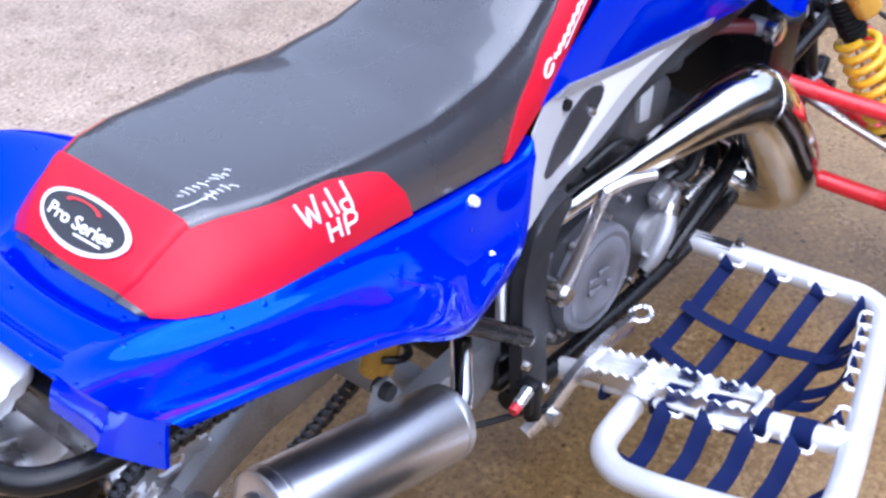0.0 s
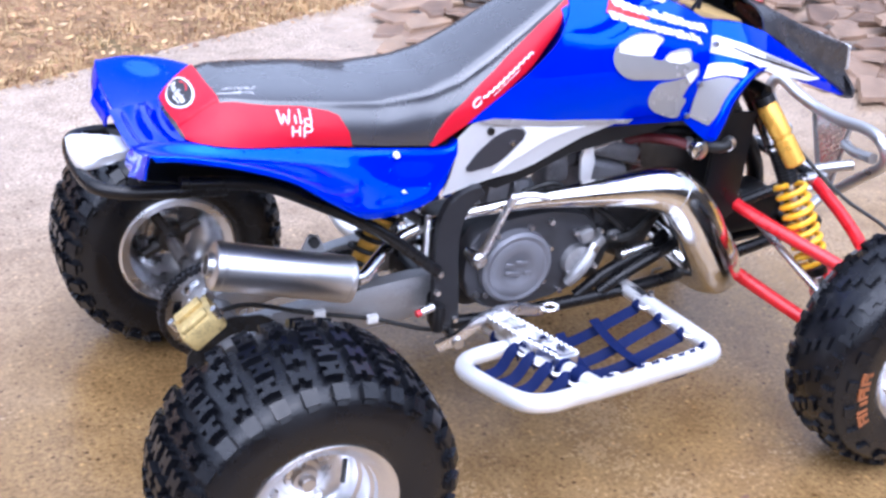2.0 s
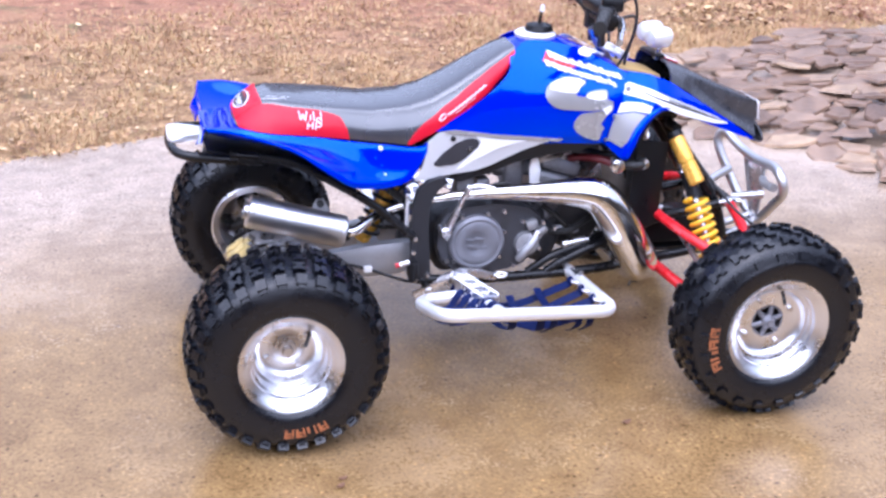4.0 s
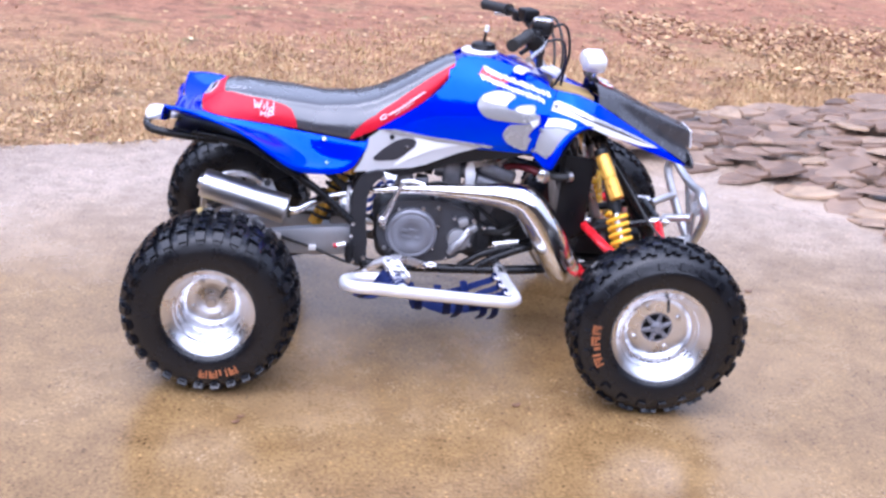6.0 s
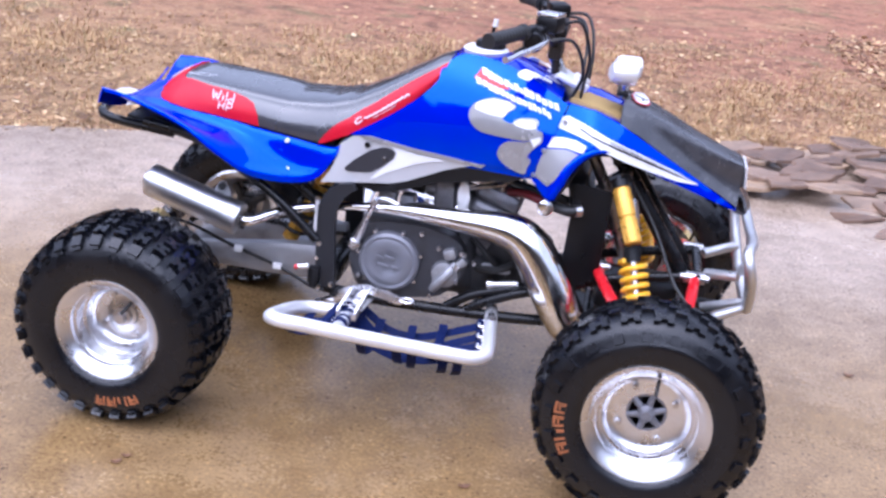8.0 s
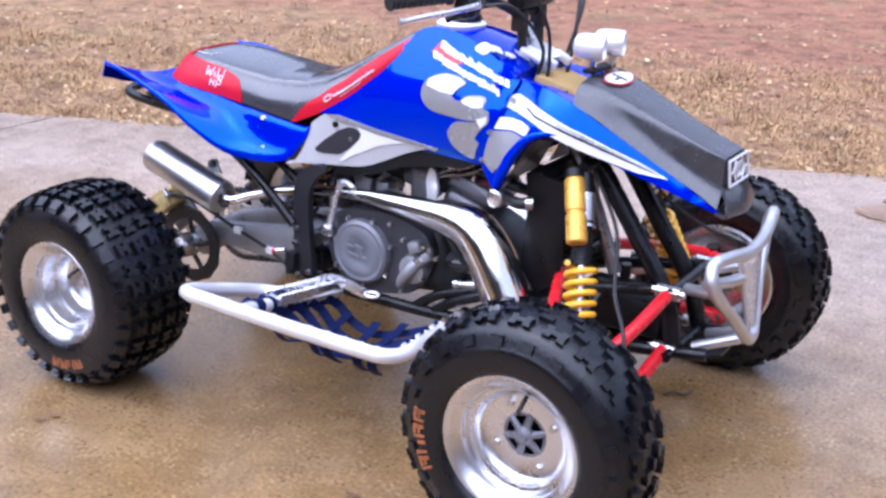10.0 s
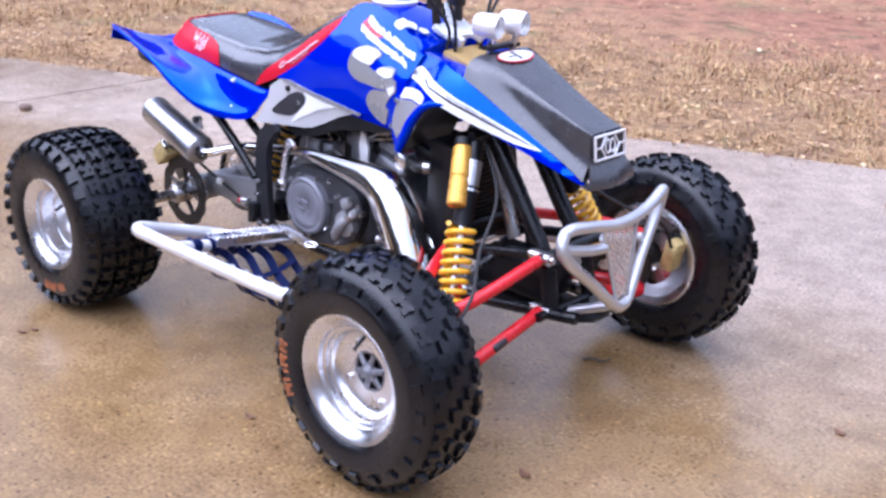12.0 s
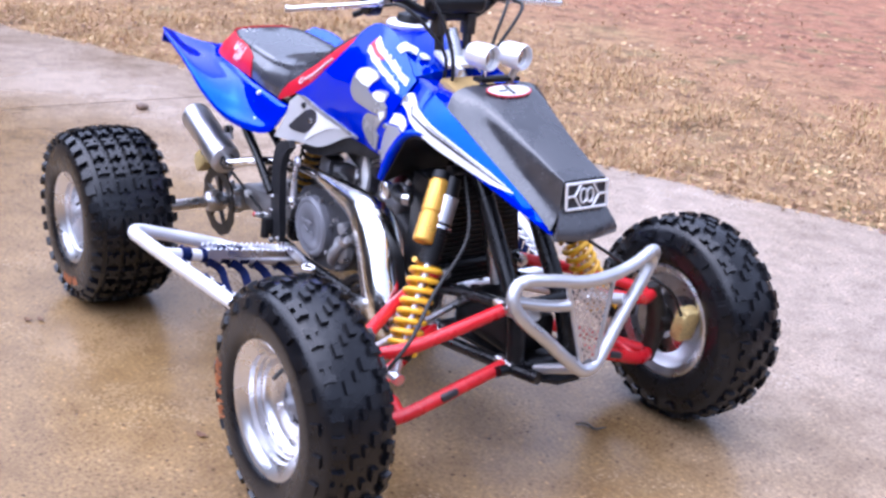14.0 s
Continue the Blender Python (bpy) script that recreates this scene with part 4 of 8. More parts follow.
def build_body():
    # tank under the shrouds
    bm = bmesh.new()
    loops = []
    for x in np.linspace(0.655, 0.965, 22):
        zt = ease(x, [0.655, 0.69, 0.72, 0.81, 0.88, 0.965], [0.878, 0.900, 0.911, 0.908, 0.886, 0.848])
        zb = 0.64
        side = [(body_w(x, z) - 0.006, z) for z in np.linspace(zb, zt - 0.012, 14)]
        wt = side[-1][0]
        top = [(wt * k, zt - 0.012 * k * k) for k in (0.85, 0.55, 0.2)]
        half = side + top
        loops.append([Vector((x, -w, z)) for w, z in half] + [Vector((x, w, z)) for w, z in half[::-1]])
    rings(bm, loops)
    part("fuel_tank", bm, BLUE, quad, "glossy blue fuel tank", sharp=50)
    shroud = curve([(0.445, 0.681), (0.520, 0.727), (0.574, 0.766), (0.628, 0.812), (0.662, 0.856), (0.676, 0.890), (0.715, 0.909), (0.80, 0.902), (0.88, 0.878), (0.982, 0.830)], 4)
    shroud += [np.array(q) for q in ((0.965, 0.775), (0.945, 0.722), (0.930, 0.685), (0.914, 0.645), (0.848, 0.660), (0.768, 0.656), (0.618, 0.668), (0.50, 0.684))]
    plate = [(0.424, 0.655), (0.455, 0.678), (0.490, 0.684), (0.618, 0.667), (0.784, 0.655), (0.70, 0.625), (0.64, 0.596), (0.60, 0.578), (0.559, 0.566), (0.47, 0.557), (0.384, 0.552), (0.405, 0.585), (0.420, 0.625)]
    inset = [(0.441, 0.596), (0.466, 0.620), (0.504, 0.648), (0.532, 0.659), (0.548, 0.660), (0.562, 0.656), (0.568, 0.648), (0.563, 0.634), (0.532, 0.605), (0.512, 0.592), (0.500, 0.588), (0.455, 0.586), (0.443, 0.589)]
    airbox = [(0.475, 0.548), (0.56, 0.560), (0.623, 0.588), (0.70, 0.622), (0.784, 0.652), (0.848, 0.657), (0.912, 0.642), (0.86, 0.618), (0.787, 0.606), (0.68, 0.585), (0.60, 0.552), (0.52, 0.535)]
    stripe = [(0.470, 0.6805), (0.500, 0.684), (0.618, 0.669), (0.80, 0.6555), (0.79, 0.648), (0.618, 0.659), (0.500, 0.673)]
    blob_a = [tuple(q) for q in curve([(0.769, 0.815), (0.800, 0.825), (0.839, 0.822), (0.858, 0.811), (0.840, 0.796), (0.828, 0.780), (0.852, 0.773), (0.866, 0.785), (0.902, 0.791), (0.918, 0.786), (0.917, 0.768),
                                          (0.933, 0.761), (0.925, 0.747), (0.889, 0.736), (0.833, 0.737), (0.781, 0.742), (0.755, 0.757), (0.744, 0.778), (0.750, 0.800)], 3, True)]
    blob_b = [tuple(q) for q in curve([(0.850, 0.728), (0.889, 0.733), (0.924, 0.743), (0.933, 0.754), (0.933, 0.738), (0.915, 0.720), (0.902, 0.698), (0.912, 0.690), (0.905, 0.670), (0.899, 0.652), (0.866, 0.659), (0.840, 0.673), (0.827, 0.692), (0.832, 0.713)], 3, True)]
    # highlights on the silver graphics, painted as fixed white pieces
    shine_a = [(0.758, 0.808), (0.776, 0.817), (0.800, 0.823), (0.840, 0.820), (0.854, 0.811), (0.840, 0.797), (0.830, 0.784), (0.796, 0.786), (0.757, 0.794)]
    shine_b = [(0.857, 0.776), (0.871, 0.784), (0.909, 0.785), (0.914, 0.770), (0.893, 0.765), (0.864, 0.770)]
    shine_c = [(0.903, 0.742), (0.929, 0.752), (0.930, 0.740), (0.915, 0.724)]
    blob_c = [(0.945, 0.724), (0.996, 0.731), (1.034, 0.724), (1.016, 0.706), (0.995, 0.684), (0.975, 0.652), (0.962, 0.636), (0.926, 0.653), (0.930, 0.679), (0.937, 0.707)]
    flash_c = [(0.950, 0.753), (0.981, 0.757), (1.017, 0.756), (1.043, 0.748), (1.036, 0.730), (0.996, 0.735), (0.948, 0.729)]
    wing = [(0.970, 0.801), (0.988, 0.806), (1.048, 0.790), (1.090, 0.772), (1.154, 0.746), (1.266, 0.698), (1.326, 0.668), (1.268, 0.677), (1.207, 0.695), (1.146, 0.715), (1.085, 0.740), (1.051, 0.760), (1.011, 0.768), (0.968, 0.777)]
    wing_hi = [(1.092, 0.769), (1.154, 0.744), (1.266, 0.696), (1.312, 0.675), (1.200, 0.720), (1.100, 0.758)]
    fen = [(0.918, 0.643), (0.933, 0.683), (0.948, 0.722), (0.968, 0.775), (0.987, 0.832), (1.05, 0.825), (1.117, 0.801), (1.20, 0.752), (1.30, 0.693), (1.43, 0.613)]
    fen += [tuple(q) for q in curve([(1.43, 0.606), (1.30, 0.656), (1.20, 0.696), (1.14, 0.721), (1.088, 0.734), (1.042, 0.721), (1.008, 0.678), (0.983, 0.612), (0.966, 0.603), (0.940, 0.622)], 4)]
    for side in (-1, 1):
        sh = part("tank_shroud", sheet([tuple(q) for q in shroud], body_w, side), BLUE, quad, "glossy blue shroud with silver graphics")
        part("silver_graphic", sheet(blob_a, body_w, side, 0.0025, 0.0022), SILVER_DECAL, sh, "silver graphic")
        part("silver_graphic", sheet(blob_b, body_w, side, 0.0025, 0.0022), SILVER_DECAL, sh, "silver graphic")
        bm = bmesh.new()
        rnd = random.Random(2)
        for line, (x0, z0, n) in enumerate(((0.757, 0.884, 14), (0.746, 0.865, 14))):
            x = x0
            for k in range(n):
                wd = rnd.uniform(0.009, 0.014)
                z = z0 - (x - x0) * 0.283
                up, lo = rnd.uniform(-0.002, 0.003), rnd.uniform(0.012, 0.0155)
                tmp = sheet([(x, z + up), (x + wd, z + up - 0.003), (x + wd + 0.006, z - lo - 0.002), (x + 0.006, z - lo)], body_w, side, 0.0025, 0.0022, 0.05)
                me = bpy.data.meshes.new("tmp")
                tmp.to_mesh(me)
                tmp.free()
                bm.from_mesh(me)
                bpy.data.meshes.remove(me)
                x += wd + rnd.uniform(0.001, 0.004)
        tagged(part("printed_lettering", bm, WHITE_DECAL, sh, "white printed bars"), kind="stuff")
        part("red_bar", sheet([(0.742, 0.862), (0.756, 0.884), (0.800, 0.872), (0.835, 0.846), (0.800, 0.846)], body_w, side, 0.0018, 0.0016), RED_DECAL, sh)
        pl = part("side_plate", sheet(plate, body_w, side, -0.002), PALE_SILVER, quad, "silver side plate with a charcoal inset")
        part("plate_inset", sheet(inset, body_w, side, 0.001, 0.003), DARK_DECAL, pl, "charcoal inset")
        part("white_flash", sheet([(0.555, 0.668), (0.590, 0.661), (0.625, 0.655), (0.700, 0.650), (0.660, 0.640), (0.619, 0.628), (0.575, 0.606), (0.548, 0.594), (0.520, 0.576), (0.506, 0.572), (0.535, 0.603), (0.567, 0.633), (0.572, 0.650)], body_w, side, 0.0005, 0.003), WHITE_DECAL, pl, "white flash")
        part("silver_stripe", sheet(stripe, body_w, side, 0.003, 0.003), SILVER_DECAL, sh, "thin silver stripe")
        bm = bmesh.new()
        rod(bm, (0.494, side * (body_w(0.494, 0.660) - 0.005), 0.660), (0.494, side * (body_w(0.494, 0.660) + 0.003), 0.660), 0.0075, n=16)
        part("plate_plug", bm, BLACK_PLASTIC, pl)
        for x, z in ((0.541, 0.630), (0.940, 0.720), (0.922, 0.654), (0.982, 0.792)):
            bm = bmesh.new()
            w = body_w(x, z)
            bolt_head(bm, (x, side * w, z), (0, side, 0.2), 0.0065, 0.007)
            part("bolt", bm, STEEL, sh if x > 0.9 else pl)
        part("airbox_panel", sheet(airbox, lambda x, z: body_w(x, z) - 0.008, side, 0, 0.03), BLACK_PLASTIC, quad, "black airbox side")
        fd = part("front_fender", sheet(fen, fender_w, side, 0, 0.004), BLUE, quad, "glossy blue front fender with white flashes")
        bm = bmesh.new()
        tube(bm, [(x, side * (fender_w(x, z) - 0.003), z) for x, z in ((1.20, 0.702), (1.14, 0.728), (1.090, 0.740), (1.046, 0.728), (1.008, 0.686), (0.990, 0.648), (0.974, 0.610))], [0.003, 0.004, 0.006, 0.010, 0.0125, 0.0125, 0.011], n=12, steps=5)
        part("arch_roll", bm, BLUE, fd, "rolled blue arch edge")
        part("silver_graphic", sheet(blob_c, fender_w, side, 0.0025, 0.0022), SILVER_DECAL, fd, "silver graphic")
        part("white_flash", sheet(flash_c, fender_w, side, 0.0030, 0.002), WHITE_DECAL, fd, "white highlight")
        for shine in (shine_a, shine_b, shine_c):
            part("white_highlight", sheet(shine, body_w, side, 0.0034, 0.002), WHITE_DECAL, sh)
        part("white_flash", sheet(wing, fender_w, side, 0.0025, 0.0022), WHITE_DECAL, fd, "white flash")
        part("silver_flash", sheet(wing_hi, fender_w, side, 0.0032, 0.0022), SILVER_DECAL, fd, "silver flash")
        part("dark_line", sheet([(1.020, 0.786), (1.100, 0.757), (1.200, 0.719), (1.312, 0.674), (1.200, 0.7155), (1.100, 0.7535), (1.020, 0.782)], fender_w, side, 0.0038, 0.002), DARK_DECAL, fd)
        # underside of the arch: inner splash wall
        g = []
        for x in np.linspace(0.985, 1.43, 24):
            zl = ease(x, FEN_X, FEN_ZL)
            zu = ease(x, FEN_X, FEN_ZU)
            row = [Vector((x, side * (fender_w(x, zl) - 0.004), zl + 0.002)), Vector((x, side * (fender_w(x, zl) * 0.75), zl + 0.015)), Vector((x, side * 0.03, zl + 0.02))]
            g.append(row)
        part("arch_liner", patch(g, 0.003), BLACK_PLASTIC, fd, "black inner arch")
    # rear fender: seat edge, ridge, outer lip
    for side in (-1, 1):
        rows = [[(-0.165, 0.090, 0.692), (-0.09, 0.114, 0.698), (0.0, 0.142, 0.695), (0.10, 0.150, 0.686), (0.20, 0.157, 0.668), (0.30, 0.160, 0.655), (0.40, 0.146, 0.640), (0.424, 0.140, 0.652)],
                [(-0.168, 0.132, 0.700), (-0.09, 0.154, 0.700), (0.0, 0.168, 0.698), (0.10, 0.172, 0.685), (0.19, 0.168, 0.662), (0.29, 0.162, 0.632), (0.385, 0.154, 0.622), (0.424, 0.144, 0.648)],
                [(-0.172, 0.185, 0.724), (-0.10, 0.206, 0.710), (0.0, 0.210, 0.697), (0.10, 0.205, 0.676), (0.185, 0.195, 0.650), (0.275, 0.180, 0.605), (0.375, 0.164, 0.594), (0.423, 0.146, 0.640)],
                [(-0.169, 0.250, 0.750), (-0.11, 0.266, 0.745), (-0.02, 0.271, 0.717), (0.06, 0.269, 0.683), (0.14, 0.257, 0.627), (0.208, 0.230, 0.578), (0.362, 0.176, 0.567), (0.421, 0.150, 0.630)],
                [(-0.160, 0.254, 0.738), (-0.11, 0.269, 0.734), (-0.02, 0.274, 0.706), (0.06, 0.272, 0.672), (0.138, 0.259, 0.614), (0.226, 0.222, 0.557), (0.360, 0.180, 0.555), (0.420, 0.148, 0.622)]]
        # forward of the tail the flank stands upright below the seat and turns out in a tight fold above the lip
        for k, c, q in ((1, 1, (-0.092, 0.132, 0.680)), (1, 2, (0.0, 0.158, 0.673)), (1, 3, (0.10, 0.166, 0.658)), (2, 1, (-0.10, 0.205, 0.704)), (2, 2, (-0.01, 0.216, 0.688)), (2, 3, (0.08, 0.214, 0.664)),
                        (1, 4, (0.19, 0.168, 0.648)), (2, 4, (0.172, 0.190, 0.633)), (1, 5, (0.30, 0.168, 0.625)), (2, 5, (0.282, 0.176, 0.597)), (1, 6, (0.395, 0.156, 0.616)), (2, 6, (0.380, 0.166, 0.590))):
            rows[k][c] = q
        roll = [tuple(Vector(rows[2][c]).lerp(Vector(rows[3][c]), 0.55)) for c in range(8)]
        roll[4], roll[5] = (0.156, 0.226, 0.632), (0.248, 0.197, 0.582)
        rows.insert(3, roll)
        rows.insert(0, [(x, w - 0.024, z - 0.004) for x, w, z in rows[0]])
        if side > 0:
            # this tail is pressed down a little
            rows = [[(x + 0.010 * min(1.0, max(0.0, (-0.02 - x) / 0.10)), w, z - 0.012 * min(1.0, max(0.0, (-0.02 - x) / 0.10))) for x, w, z in r] for r in rows]
        rows = [[(x, side * w, z - 0.006 * min(1.0, max(0.0, (-0.06 - x) / 0.10)) * (w > 0.17)) for x, w, z in r] for r in rows]
        fen_ob = part("rear_fender", patch(settle(surf(rows, 42, 24), 5), 0.004), BLUE_WET, quad, "glossy blue rear fender beaded with rain", sharp=60)
        flap = [[(-0.169, side * 0.172, 0.711), (-0.173, side * 0.21, 0.728), (-0.170, side * 0.247, 0.741)], [(-0.180, side * 0.172, 0.694), (-0.180, side * 0.21, 0.709), (-0.176, side * 0.249, 0.722)], [(-0.190, side * 0.171, 0.677), (-0.186, side * 0.21, 0.690), (-0.180, side * 0.250, 0.702)]]
        if side > 0:
            flap = [[(x + 0.010, y, z - 0.012) for x, y, z in r] for r in flap]
        part("tail_flap", patch(surf(flap, 10, 8), 0.004), BLUE_WET, fen_ob, "folded corner flap")
        edge = [[(-0.166, side * 0.088, 0.690), (-0.167, side * 0.130, 0.698), (-0.169, side * 0.172, 0.712)], [(-0.174, side * 0.088, 0.678), (-0.176, side * 0.130, 0.684), (-0.180, side * 0.172, 0.695)], [(-0.178, side * 0.088, 0.662), (-0.180, side * 0.130, 0.668), (-0.186, side * 0.172, 0.678)]]
        part("tail_edge", patch(surf(edge, 10, 8), 0.004), BLUE_WET, fen_ob, "turned-down blue tail edge")
        for x, w, z in ((0.290, 0.167, 0.648), (0.300, 0.180, 0.578)):
            bm = bmesh.new()
            bolt_head(bm, (x, side * (w - 0.005), z), (0, side, 0.15), 0.0068, 0.008)
            part("bolt", bm, WHITE_DECAL, fen_ob, "bright domed bolt")
    # tail deck between the fenders, with two pressed valleys
    rows = []
    for i in range(40):
        u = i / 39
        row = []
        for k in range(25):
            y = (k / 12 - 1)
            we = 0.093 + 0.027 * u
            x = -0.168 + 0.112 * u + 0.020 * u * y * y
            ridge = 0.0085 * math.cos(2 * math.pi * (u * 2.4 - 0.15)) * min(1, 6 * u) * max(0.0, 1 - y ** 4)
            row.append((x, y * we, 0.690 + 0.007 * u + ridge - 0.004 * (1 - y * y)))
        rows.append(row)
    part("tail_deck", patch(rows, 0.004), BLUE_WET, quad, "blue tail deck with pressed grooves behind the seat", sharp=60)
    # hood with raised scoop
    SEC = [(1.115, [(0, 0.848), (0.06, 0.848), (0.098, 0.842), (0.121, 0.828), (0.134, 0.800)]), (1.16, [(0, 0.836), (0.06, 0.835), (0.091, 0.828), (0.112, 0.806), (0.127, 0.779)]),
           (1.22, [(0, 0.810), (0.055, 0.809), (0.080, 0.802), (0.092, 0.770), (0.114, 0.742)]), (1.315, [(0, 0.768), (0.052, 0.766), (0.066, 0.758), (0.074, 0.712), (0.092, 0.684)]),
           (1.385, [(0, 0.738), (0.050, 0.737), (0.060, 0.728), (0.064, 0.678), (0.080, 0.645)]), (1.430, [(0, 0.722), (0.050, 0.721), (0.057, 0.713), (0.060, 0.660), (0.078, 0.618)])]
    rows = []
    for x, h in SEC:
        rows.append([(x, -w, z) for w, z in h[::-1]] + [(x, w, z) for w, z in h[1:]])
    hood = part("hood", patch(surf(rows, 40, 30), 0.004), HOOD_BLACK, quad, "satin black nose cone with a raised scoop", sharp=50)
    lip_rows = [[(1.431, -0.060, 0.664), (1.434, 0, 0.664), (1.431, 0.060, 0.664)], [(1.447, -0.072, 0.640), (1.456, 0, 0.640), (1.447, 0.072, 0.640)], [(1.455, -0.082, 0.616), (1.468, 0, 0.614), (1.455, 0.082, 0.616)],
                [(1.450, -0.080, 0.602), (1.464, 0, 0.600), (1.450, 0.080, 0.602)], [(1.425, -0.074, 0.604), (1.43, 0, 0.602), (1.425, 0.074, 0.604)]]
    part("nose_lip", patch(surf(lip_rows, 16, 16), 0.006), HOOD_BLACK, hood, "rounded black nose lip", sharp=60)
    # grille badge in the scoop mouth
    def mouth(u, v, d):
        return Vector((1.434 + d + 0.006 * (1 - v), u * 0.054, 0.664 + 0.052 * v))
    bm = bmesh.new()
    slab(bm, [(-0.98, 0.02), (0.98, 0.02), (0.98, 0.98), (-0.98, 0.98)], lambda u, v, d: mouth(u, v, d - 0.012), 0.012)
    grille = part("grille", bm, DARK_DECAL, hood, "dark grille in a pale metal frame")
    bm = bmesh.new()
    box = [(-1.0, 0.0), (1.0, 0.0), (1.0, 1.0), (-1.0, 1.0)]
    pts = [mouth(u, v, 0.004) for u, v in box]
    for i in range(4):
        rod(bm, pts[i], pts[(i + 1) % 4], 0.0032, n=8)
    for uc in (-0.16, 0.16):
        ring = [mouth(uc + 0.17 * math.cos(a), 0.5 + 0.30 * math.sin(a), 0.004) for a in np.linspace(0, 2 * math.pi, 9)[:-1]]
        tube(bm, ring, 0.0025, n=6, steps=1, closed=True)
    for a, b in (((-1, 0.5), (-0.6, 0.5)), ((0.6, 0.5), (1, 0.5)), ((-0.6, 0.5), (-0.3, 0.95)), ((-0.6, 0.5), (-0.3, 0.05)), ((0.6, 0.5), (0.3, 0.95)), ((0.6, 0.5), (0.3, 0.05))):
        rod(bm, mouth(*a, 0.004), mouth(*b, 0.004), 0.0025, n=6)
    part("grille_emblem", bm, ALLOY_TUBE, grille, "pale metal bars")
    # badge on the hood: pale hexagon with a dark bar
    def on_hood(u, v, d):
        x = 1.155 + v
        return Vector((x + d * 0.4, u, ease(x, [s[0] for s in SEC], [s[1][0][1] for s in SEC]) + d + 0.003))
    bm = bmesh.new()
    slab(bm, [(0.060 * math.cos(a), 0.024 * math.sin(a)) for a in np.linspace(0, 2 * math.pi, 33)[:-1]], lambda u, v, d: on_hood(u, v, d), 0.0022)
    lb = part("hood_badge", bm, RED_DECAL, hood, "white oval badge with a thin red border")
    bm = bmesh.new()
    slab(bm, [(0.056 * math.cos(a), 0.0205 * math.sin(a)) for a in np.linspace(0, 2 * math.pi, 33)[:-1]], lambda u, v, d: on_hood(u, v, 0.0022 + d), 0.0012)
    part("badge_face", bm, WHITE_DECAL, lb)
    bm = bmesh.new()
    slab(bm, [(-0.006, -0.016), (0.004, -0.016), (0.008, 0.016), (-0.002, 0.016)], lambda u, v, d: on_hood(u, v, 0.0034 + d), 0.0012)
    slab(bm, [(-0.030, 0.001), (-0.008, 0.001), (-0.008, 0.006), (-0.030, 0.006)], lambda u, v, d: on_hood(u, v, 0.0034 + d), 0.0012)
    part("badge_bars", bm, DARK_DECAL, lb)
    # filler between tank and hood, seen as tan foam
    bm = bmesh.new()
    block(bm, (1.045, 0, 0.797), (0.14, 0.13, 0.05), Matrix.Rotation(radians(14), 3, "Y"), 0.01)
    part("air_filter", bm, GOLD_FOAM, quad, "tan foam between tank and hood")
    for side in (-1, 1):
        rows = []
        for x in np.linspace(0.975, 1.125, 9):
            zu, wu = ease(x, FEN_X, FEN_ZU), ease(x, FEN_X, FEN_WU)
            inner = ease(x, [0.975, 1.01, 1.06, 1.10, 1.125], [0.050, 0.062, 0.056, 0.040, 0.030])
            rows.append([(x, side * (wu + (inner - wu) * t), zu - 0.003 - 0.012 * t * t) for t in np.linspace(0, 1, 6)])
        part("fender_bridge", patch(rows, 0.004), BLUE, quad, "blue panel beside the foam")
    # white printed flecks on the slope before the handlebar
    def on_slope(u, v, d):
        flank = ease(abs(u), [0.055, 0.100, 0.138, 0.170], [0.920, 0.870, 0.820, 0.760])
        return Vector((v, u, min(ease(v, [0.81, 0.88, 0.965], [0.908, 0.886, 0.848]), flank) + 0.003 + d))
    flecks = [((-0.092, 0.868), 0.012, 0.020), ((-0.083, 0.896), 0.014, 0.018), ((-0.068, 0.922), 0.014, 0.012), ((-0.030, 0.935), 0.010, 0.020), ((0.004, 0.942), 0.012, 0.018), ((0.034, 0.930), 0.014, 0.020), ((0.068, 0.922), 0.014, 0.012), ((0.083, 0.896), 0.014, 0.018), ((0.092, 0.868), 0.012, 0.020)]
    rnd = random.Random(12)
    for (u0, v0), ru, rv in flecks:
        bm = bmesh.new()
        slab(bm, [(u0 + ru * math.cos(a) * rnd.uniform(0.65, 1.15), v0 + rv * math.sin(a) * rnd.uniform(0.65, 1.15)) for a in np.linspace(0, 2 * math.pi, 12)[:-1]], on_slope, 0.0015)
        part("white_fleck", bm, WHITE_DECAL, quad, "white printed fleck on the tank")
    # fuel cap with tether switch
    bm = bmesh.new()
    lathe(bm, [(0.0, 0.905), (0.056, 0.905), (0.058, 0.915), (0.050, 0.921), (0.0, 0.922)], 32, (0.752, 0, 0), "Z")
    cap = part("cap_collar", bm, ALLOY_TUBE, quad, "pale ring round the fuel cap")
    bm = bmesh.new()
    lathe(bm, [(0.0, 0.918), (0.036, 0.918), (0.040, 0.926), (0.036, 0.938), (0.020, 0.943), (0.0, 0.944)], 24, (0.762, 0, 0), "Z")
    part("fuel_cap", bm, BLACK_PLASTIC, cap, "black ribbed fuel cap")
    bm = bmesh.new()
    tube(bm, [(0.762, 0, 0.94), (0.764, 0, 0.962), (0.768, 0, 0.982)], 0.0045, n=8)
    part("vent_tube", bm, BLACK_PLASTIC, cap)
    bm = bmesh.new()
    rod(bm, (0.767, 0, 0.974), (0.769, 0, 0.992), 0.007, 0.006, n=10)
    part("vent_tip", bm, WHITE_PLASTIC, cap)


build_seat()
build_body()


